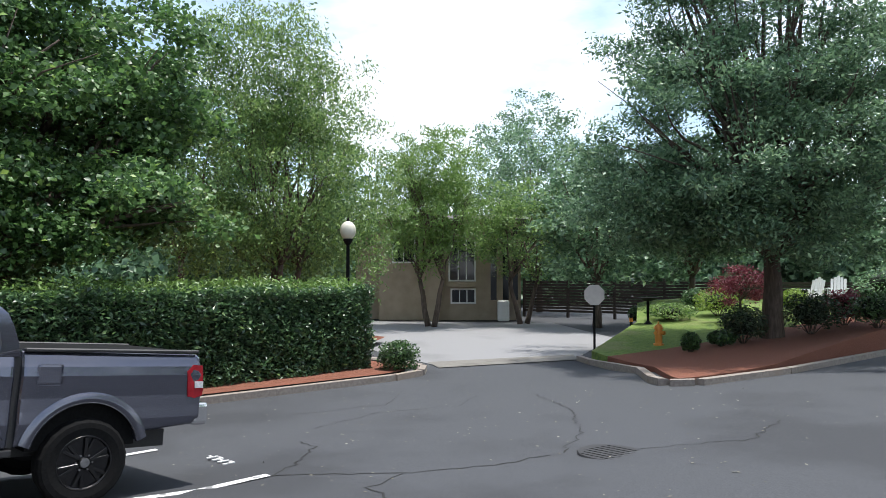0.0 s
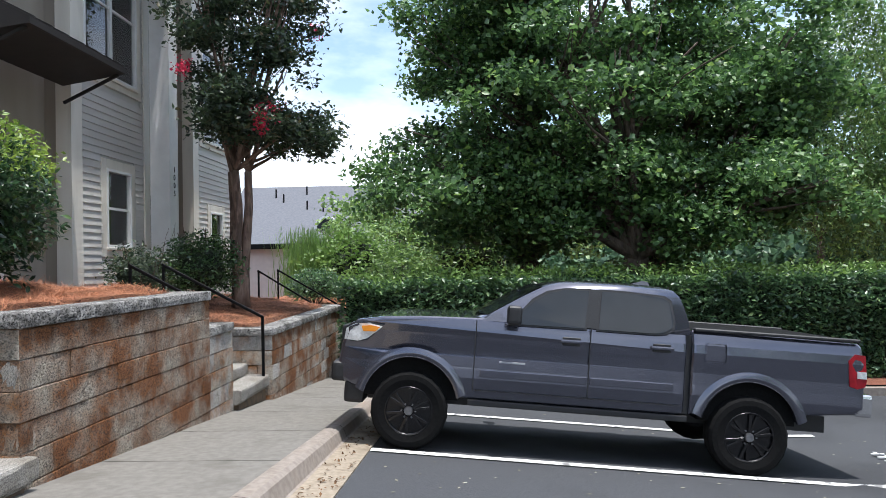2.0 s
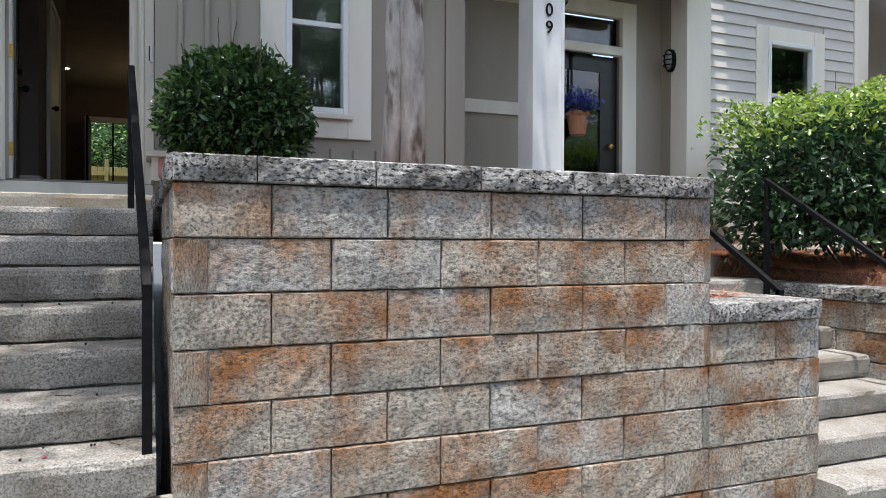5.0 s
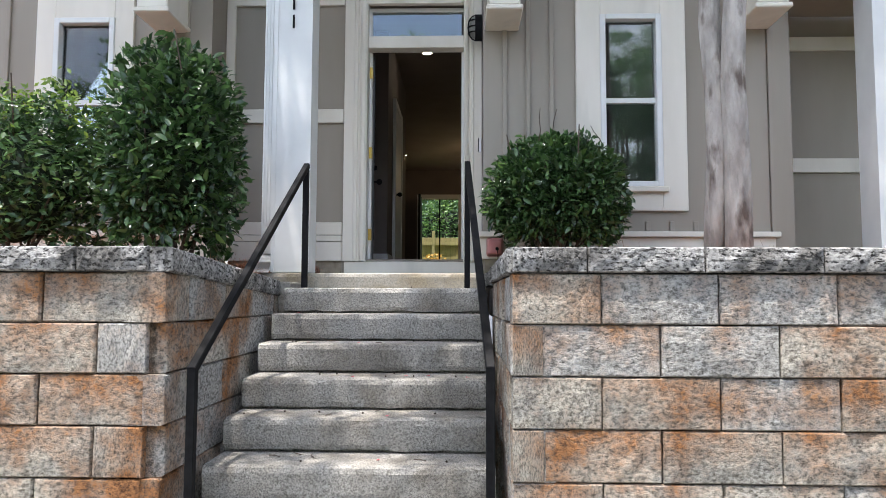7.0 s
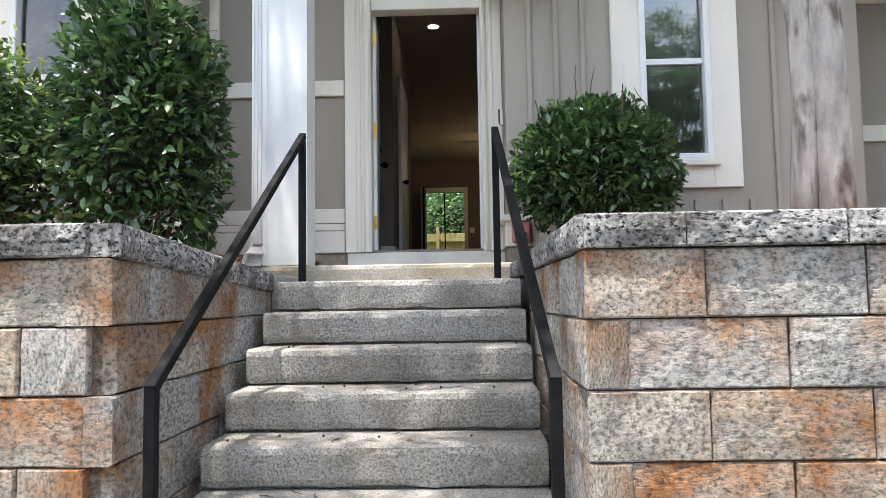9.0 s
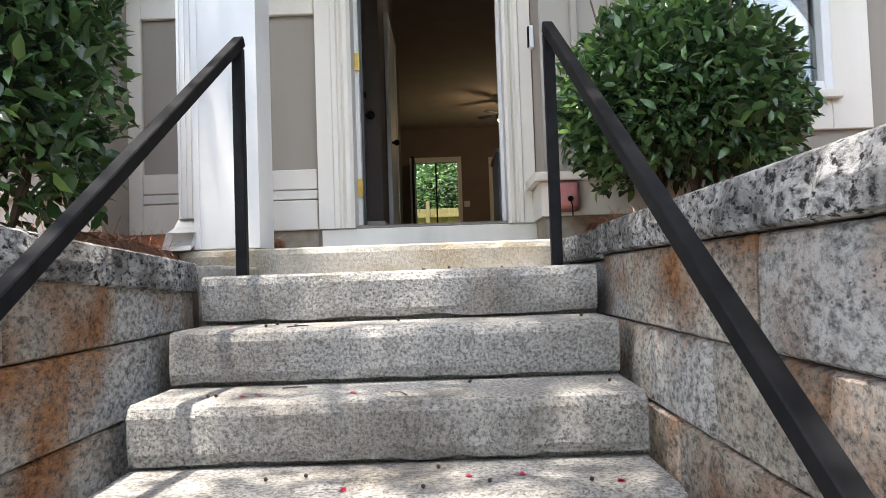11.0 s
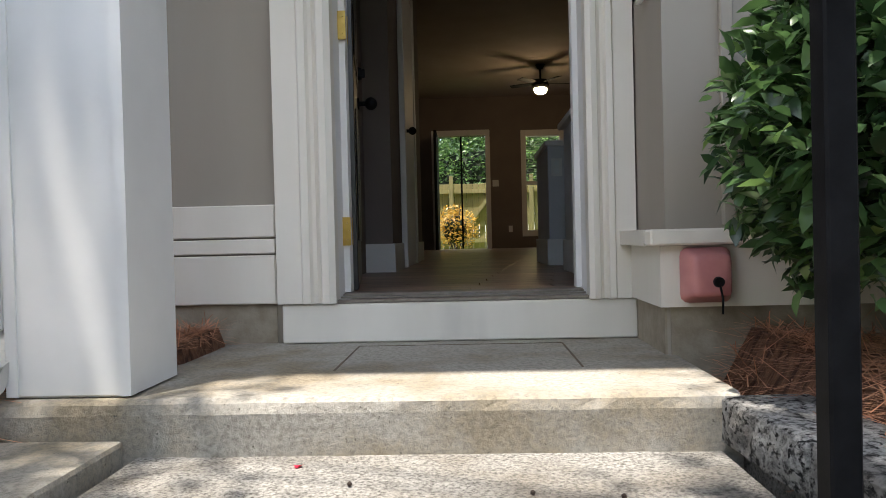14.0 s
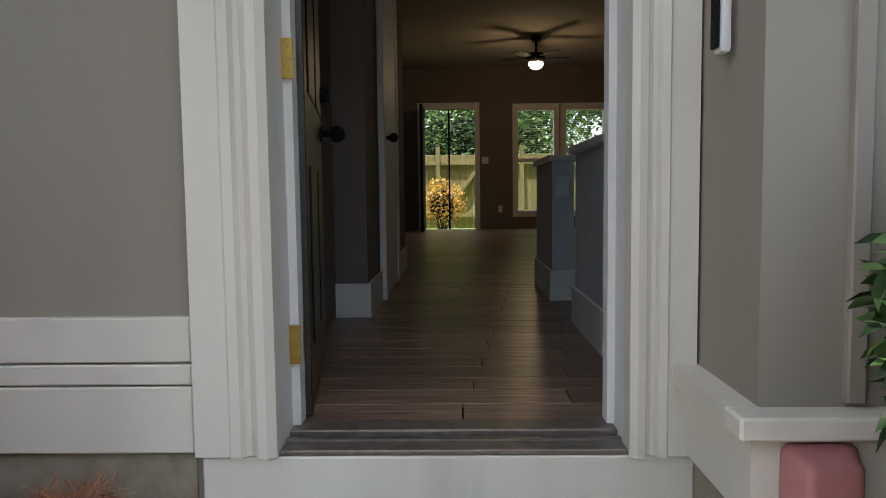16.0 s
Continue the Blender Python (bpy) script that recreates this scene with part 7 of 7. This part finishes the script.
for k in range(4):
    x, z = 7.30 + 0.13 * k, ground_z(7.4, -7.4) + 0.016
    bx(bm, x, x + 0.03, -7.52, -7.38, z - 0.01, z)
    bx(bm, x + 0.03, x + 0.09, -7.52 + 0.05 * (k % 2), -7.485 + 0.05 * (k % 2), z - 0.01, z)
stencil = tagged(part("stencil_mark", bm, line_paint), "small worn white stencil on the asphalt", "road marking", kind="structure")

# ---- awning ----
awn = thing("awning", "dark brown metal awning over a front door", "awning", (7.45, 2.9, 3.7))
awm = mat("dark_brown_metal", (0.008, 0.006, 0.006, 1), (0.014, 0.011, 0.01, 1), 6, 0.7, 0.0)
bm = prism(bmesh.new(), [(0.0, 0.66), (-0.42, 0.64), (-0.95, 0.36), (-0.95, 0.28), (-0.9, 0.28), (0.0, 0.14)], "x", 0.02, 2.3)
part("sheet", bm, awm, awn)
for k in range(7):
    x = 0.1 + 0.35 * k
    part("rib", prism(bmesh.new(), [(-0.42, 0.644), (-0.42, 0.67), (-0.95, 0.39), (-0.95, 0.364)], "x", x, x + 0.03), awm, awn)
for x in (0.10, 2.25):
    part("strut", sq_bar(bmesh.new(), (x, -0.04, -0.12), (x, -0.86, 0.27), 0.02), awm, awn)

# hanging flower pot at the neighbouring door
pot = thing("hanging_pot", "terracotta pot of blue flowers hung on a door", "flower pot", (3.38, 3.24, 2.36))
terra = mat("terracotta", (0.36, 0.15, 0.08, 1), (0.45, 0.2, 0.11, 1), 12, 0.8)
part("pot", cyl(cyl(bmesh.new(), 0.075, 0.11, 0.2, pose(0, 0, 0), 20), 0.12, 0.12, 0.035, pose(0, 0, 0.1), 20), terra, pot)
rr2 = np.random.default_rng(5)
v, f = leaves_at(rr2, rr2.normal(size=(700, 3)) * [0.09, 0.08, 0.055] + [0, 0, 0.2], 0.05, 0.8)
raw_mesh("bloom", v, f, M["blueflower"], pot)["kind"] = "stuff"
v, f = leaves_at(rr2, rr2.normal(size=(250, 3)) * [0.09, 0.08, 0.04] + [0, 0, 0.15], 0.06, 0.5)
raw_mesh("foliage", v, f, M["leaf_shrub"], pot)["kind"] = "stuff"
part("strap", bx(bmesh.new(), -0.012, 0.012, 0.11, 0.114, 0.1, 0.7), M["rail"], pot)
part("hook", bx(bmesh.new(), -0.015, 0.015, 0.08, 0.116, 0.69, 0.72), M["rail"], pot)

# ---- street furniture ----
lamp = thing("street_lamp", "black post lamp with a white globe", "street lamp", (14.9, -15.0, -1.1))
bm = cyl(bmesh.new(), 0.13, 0.09, 0.5, pose(0, 0, 0.25), 12)
part("post", cyl(bm, 0.055, 0.045, 2.5, pose(0, 0, 1.75), 12), M["rail"], lamp)
part("collar", cyl(cyl(bmesh.new(), 0.06, 0.13, 0.12, pose(0, 0, 3.06), 14), 0.13, 0.13, 0.05, pose(0, 0, 3.14), 14), M["rail"], lamp)
bm = bmesh.new()
bmesh.ops.create_uvsphere(bm, u_segments=18, v_segments=12, radius=0.21, matrix=Matrix.Translation((0, 0, 3.38)) @ Matrix.Diagonal((1, 1, 1.2, 1)))
part("globe", bm, mat("globe_acrylic", (0.66, 0.62, 0.5, 1), (0.7, 0.66, 0.55, 1), 3, 0.35), lamp, smooth=True)
part("finial", cyl(bmesh.new(), 0.05, 0.01, 0.12, pose(0, 0, 3.68), 10), M["rail"], lamp)
gz = isle_z(10.7, -20.3)
sign = thing("road_sign", "octagonal sign seen from its grey back", "road sign", (10.73, -20.3, gz))
part("post", bx(bmesh.new(), -0.025, 0.025, -0.02, 0.02, -0.1, 1.75), M["rail"], sign)
bm = cyl(bmesh.new(), 0.30, 0.30, 0.012, pose(0, 0.03, 1.45, 90), 8)
bmesh.ops.rotate(bm, verts=bm.verts, cent=(0, 0.03, 1.45), matrix=Matrix.Rotation(radians(22.5), 3, "Y"))
bmesh.ops.rotate(bm, verts=bm.verts, cent=(0, 0, 0), matrix=Matrix.Rotation(radians(45), 3, "Z"))
part("plate", bm, mat("sign_back", (0.5, 0.46, 0.43, 1), (0.56, 0.52, 0.48, 1), 6, 0.5, 0.3), sign)
hyd = thing("fire_hydrant", "orange and yellow fire hydrant on the lawn", "fire hydrant", (9.4, -21.4, isle_z(9.4, -21.4)))
orange = mat("hydrant_paint", (0.6, 0.22, 0.03, 1), (0.66, 0.27, 0.05, 1), 8, 0.5)
part("barrel", cyl(cyl(cyl(bmesh.new(), 0.14, 0.14, 0.05, pose(0, 0, 0.02), 14), 0.1, 0.1, 0.42, pose(0, 0, 0.25), 14), 0.13, 0.13, 0.04, pose(0, 0, 0.46), 14), orange, hyd)
bm = bmesh.new()
bmesh.ops.create_uvsphere(bm, u_segments=12, v_segments=8, radius=0.11, matrix=pose(0, 0, 0.48))
part("bonnet", cyl(bm, 0.025, 0.02, 0.07, pose(0, 0, 0.61), 6), orange, hyd, smooth=True)
part("outlet", cyl(cyl(bmesh.new(), 0.05, 0.05, 0.36, pose(0, 0, 0.34, 90), 10), 0.06, 0.06, 0.16, pose(-0.1, 0, 0.34, 0, 90), 10), orange, hyd)
cone = thing("marker_post", "short dark marker post with an orange band", "marker post", (12.2, -24.8, -1.0))
part("base", bx(bmesh.new(), -0.2, 0.2, -0.2, 0.2, 0, 0.06, 0.01), M["rail"], cone)
part("tube", cyl(bmesh.new(), 0.06, 0.045, 0.75, pose(0, 0, 0.43), 12), M["rail"], cone)
part("band", cyl(bmesh.new(), 0.062, 0.06, 0.14, pose(0, 0, 0.6), 12), orange, cone)
bath = thing("bird_bath", "dark metal bird bath on a pedestal", "bird bath", (11.8, -25.2, isle_z(11.8, -25.2)))
part("pedestal", cyl(cyl(bmesh.new(), 0.14, 0.05, 0.1, pose(0, 0, 0.05), 14), 0.04, 0.05, 0.7, pose(0, 0, 0.42), 12), M["rail"], bath)
part("bowl", cyl(bmesh.new(), 0.12, 0.36, 0.12, pose(0, 0, 0.82), 20), M["rail"], bath)


def lawn_chair(x, y, rz):
    c = thing("garden_chair", "pale slatted garden chair on the lawn", "chair", (x, y, isle_z(x, y)), "garden chairs", rz=rz)
    part("seat", bx(bmesh.new(), -0.28, 0.28, -0.3, 0.25, 0.32, 0.35), M["white"], c)
    for k in range(5):
        bm = bx(bmesh.new(), -0.27 + 0.11 * k, -0.175 + 0.11 * k, 0.24, 0.262, 0.34, 0.95 + 0.06 * (2 - abs(k - 2)))
        bmesh.ops.rotate(bm, verts=bm.verts, cent=(0, 0.25, 0.34), matrix=Matrix.Rotation(radians(-18), 3, "X"))
        part("back_slat", bm, M["white"], c)
    for s in (-1, 1):
        part("arm", bx(bmesh.new(), s * 0.34 - 0.06, s * 0.34 + 0.06, -0.35, 0.3, 0.55, 0.575), M["white"], c)
        for yy in (-0.3, 0.25):
            part("leg", bx(bmesh.new(), s * 0.3 - 0.02, s * 0.3 + 0.02, yy - 0.04, yy + 0.04, 0, 0.55), M["white"], c)


lawn_chair(8.9, -32.2, 160)
lawn_chair(8.2, -32.9, 190)
far_fence = thing("slat_fence", "dark horizontal slat fence behind the lawn", "fence")
dw = mat("dark_fence_wood", (0.035, 0.026, 0.022, 1), (0.06, 0.045, 0.038, 1), 6, 0.8, stretch=(0.3, 1, 4))
fdir = Vector((7.7 - 22.8, -38.7 + 35.0, 0)).normalized()
for k in range(11):
    bm = bx(bmesh.new(), 0, 26, -0.02, 0.02, 0.1 + 0.155 * k, 0.22 + 0.155 * k)
    bmesh.ops.rotate(bm, verts=bm.verts, cent=(0, 0, 0), matrix=Matrix.Rotation(math.atan2(fdir.y, fdir.x), 3, "Z"))
    bmesh.ops.translate(bm, verts=bm.verts, vec=(24.5, -34.6, -1.0))
    part("slat", bm, dw, far_fence)
for k in range(11):
    p2 = Vector((24.5, -34.65, -1.2)) + fdir * 2.55 * k
    part("post", bx(bmesh.new(), p2.x - 0.06, p2.x + 0.06, p2.y - 0.06, p2.y + 0.06, p2.z, p2.z + 2.1), dw, far_fence)

# ---- houses in the distance ----
brown = mat("brown_stucco", (0.30, 0.24, 0.175, 1), (0.36, 0.29, 0.215, 1), 2, 0.85, bump=0.2, bump_scale=30, dist=0.01, c=(0.24, 0.19, 0.14, 1), c_scale=0.6)
far_house = thing("apartment_building", "brown three-storey house across the street", "building", (24.4, -28.8, -1.15), rz=225)
# local x runs along the front, -y faces the street
part("wall", bx(bx(bx(bmesh.new(), -3.6, 3.4, 0.0, 9.0, 0, 5.0), -1.2, -0.6, -0.35, 0.0, 0, 4.9), -4.9, -3.6, 1.2, 8.0, 0, 4.5), brown, far_house)
part("roof", prism(bmesh.new(), [(-0.4, 5.0), (4.5, 5.6), (9.4, 5.0)], "x", -4.2, 3.9), mat("dark_shingles", (0.09, 0.08, 0.075, 1), (0.14, 0.125, 0.115, 1), 8, 0.9), far_house)
for x0, x1, z0, z1, nv in ((-2.9, -1.9, 2.9, 4.0, 2), (-0.1, 1.1, 2.0, 3.9, 3), (0.0, 1.1, 0.9, 1.5, 3), (1.9, 2.2, 1.0, 4.6, 1), (2.5, 2.8, 1.0, 4.6, 1), (3.0, 3.25, 1.0, 4.6, 1)):
    w = part("window", bx(bx(bx(bx(bmesh.new(), x0 - 0.08, x0, -0.05, 0.02, z0 - 0.08, z1 + 0.08), x1, x1 + 0.08, -0.05, 0.02, z0 - 0.08, z1 + 0.08), x0, x1, -0.05, 0.02, z1, z1 + 0.08), x0, x1, -0.05, 0.02, z0 - 0.08, z0), M["white"] if z1 - z0 < 3 else brown, far_house)
    part("pane", box(x0, x1, -0.022, -0.016, z0, z1), M["car_glass"], w)
    for k in range(1, nv):
        part("glazing_bar", box(x0 + (x1 - x0) * k / nv - 0.025, x0 + (x1 - x0) * k / nv + 0.025, -0.045, -0.023, z0, z1), M["white"], w)
part("balcony", bx(bx(bmesh.new(), -0.3, 1.3, -0.5, -0.01, 1.65, 1.78), -0.3, 1.3, -0.5, -0.46, 1.78, 1.9), brown, far_house)
part("bin", bx(bmesh.new(), 2.2, 2.75, -0.9, -0.4, 0, 1.0, 0.05), M["inwhite"], far_house)

roof_house = thing("grey_roofed_building", "long building with a grey shingle roof", "building", (46.5, 6.0, -1.0))
shingle = mat("grey_shingles", (0.12, 0.125, 0.14, 1), (0.155, 0.16, 0.175, 1), 6, 0.9, bump=0.3, bump_scale=12, dist=0.02, stretch=(1, 1, 4))
part("roof", prism(bmesh.new(), [(-1.0, 3.0), (6.0, 7.9), (13.0, 3.0)], "y", -9.0, 8.0), shingle, roof_house)
part("wall", bx(bmesh.new(), 0, 12, -8.6, 7.6, 0, 3.0), M["grey_lap"], roof_house)
part("fascia", bx(bmesh.new(), -1.06, -1.0, -9, 8, 2.85, 3.06), M["trim"], roof_house)
dorm = part("eyebrow_window", cyl(bmesh.new(), 0.8, 0.8, 0.5, pose(1.2, 0.8, 4.55, 0, 90), 24), M["white"], roof_house)
part("pane", cyl(bmesh.new(), 0.62, 0.62, 0.02, pose(0.94, 0.8, 4.55, 0, 90), 24), M["car_glass"], dorm)
for k, (y, z) in enumerate(((4.5, 6.6), (2.6, 6.0), (1.4, 5.8), (-0.5, 6.3), (5.2, 7.0), (3.0, 7.2), (-1.5, 7.3))):
    part("vent_pipe", cyl(bmesh.new(), 0.06, 0.06, 0.7, pose((z - 3.0) / 0.7 - 1.0, y, z + 0.25), 8), M["rail"], roof_house)
low_roof = thing("shed_building", "low outbuilding with dark eaves behind the shrubs", "building", (34.0, 8.2, -1.0))
part("wall", bx(bmesh.new(), 0, 6, -3.0, 6, 0, 2.9), M["grey_lap"], low_roof)
part("roof", bx(bmesh.new(), -0.5, 6.5, -3.5, 6.5, 2.9, 3.15, 0.03), M["rail"], low_roof)

# timber post at the end of the beds
post = thing("timber_post", "short weathered timber fence post", "fence post", (17.2, -0.95, ground_z(17.2, -2.0) - 0.1))
part("post", bx(bmesh.new(), -0.08, 0.08, -0.08, 0.08, 0, 1.8, 0.01), fw, post)
part("rail", bx(bmesh.new(), 0.08, 2.0, -0.03, 0.03, 1.35, 1.55), fw, post)

# ---- litter on the lot ----
rq = np.random.default_rng(77)
n = 900
lx, ly = rq.uniform(2, 13, n), rq.uniform(-16, -2.2, n)
ok = ~((lx > 6.2) & (lx < 8.6) & (ly > -6.8))
lx, ly = lx[ok], ly[ok]
lc = np.stack([lx, ly, np.array([ground_z(a, b) + 0.008 for a, b in zip(lx, ly)])], 1)
ld = rq.normal(size=lc.shape) * [1, 1, 0.1]
ld /= np.linalg.norm(ld, axis=1, keepdims=True)
ls = np.cross(ld, [0, 0, 1.0])
lsz = rq.uniform(0.006, 0.026, len(lc))[:, None]
q = np.stack([lc - ld * lsz, lc + ls * lsz * 0.6, lc + ld * lsz, lc - ls * lsz * 0.6], 1).reshape(-1, 3)
litter = tagged(raw_mesh("leaf_litter", q, np.arange(len(q)).reshape(-1, 4), mat("pale_litter", (0.12, 0.11, 0.075, 1), (0.26, 0.25, 0.2, 1), 2, 0.9, rand=0.6, per="island")), "scattered pale leaf litter on the asphalt", "leaf litter", kind="stuff")
gx, gy = rq.uniform(2.5, 9, 260), rq.uniform(-2.0, -1.74, 260)
gc = np.stack([gx, gy, np.array([ground_z(a, -1.98) + 0.028 for a in gx])], 1)
v, f = leaves_at(rq, gc, 0.034, 0.6, 0.0, 3.0)
tagged(raw_mesh("gutter_leaves", v, f, mat("dry_brown_leaf", (0.09, 0.045, 0.02, 1), (0.2, 0.11, 0.05, 1), 2, 0.9, rand=0.4, per="island")), "dry brown leaves in the gutter", "leaf litter", kind="stuff")

# ---- litter on the steps ----
rl = random.Random(12)
berry = mat("seed_pod", (0.02, 0.012, 0.008, 1), (0.05, 0.03, 0.02, 1), 20, 0.8)
pod_me = bpy.data.meshes.new("seed_pod")
bm = bmesh.new()
bmesh.ops.create_icosphere(bm, subdivisions=1, radius=0.0055)
bm.to_mesh(pod_me)
bm.free()
pod_me.materials.append(berry)
petal_me = bpy.data.meshes.new("petal")
bm = bmesh.new()
q = [bm.verts.new(p) for p in ((-0.008, -0.006, 0.001), (0.008, -0.007, 0.004), (0.01, 0.006, 0.001), (-0.007, 0.008, 0.005))]
bm.faces.new(q)
bmesh.ops.solidify(bm, geom=list(bm.faces), thickness=0.001)
bm.to_mesh(petal_me)
bm.free()
petal_me.materials.append(M["flower"])
twig_me = bpy.data.meshes.new("twig")
bm = tube(bmesh.new(), [(-0.03, 0, 0.003), (0, 0.006, 0.005), (0.035, -0.004, 0.003)], 0.002, 5)
bm.to_mesh(twig_me)
bm.free()
twig_me.materials.append(M["twig"])
for k in range(64):
    row = rl.randrange(0, 7)
    x, y = rl.uniform(-1.68, -0.53), 1.63 - 0.27 * row + (rl.uniform(0.05, 0.25) if row else rl.uniform(0.05, 0.75))
    z = 1.387 - 0.158 * row
    nm, me, lab, up = (("seed_pod", pod_me, "small dark seed pod on the steps", 0.006), ("petal", petal_me, "fallen crimson petal on the steps", 0.001), ("twig", twig_me, "thin fallen twig on the steps", 0.001))[rl.choice((0, 0, 0, 1, 1, 2))]
    ob = new(nm, me)
    ob.matrix_basis = pose(x, y, z + up, 0, 0, rl.uniform(0, 360))
    tagged(ob, lab, nm.replace("_", " "), "litter on the steps")
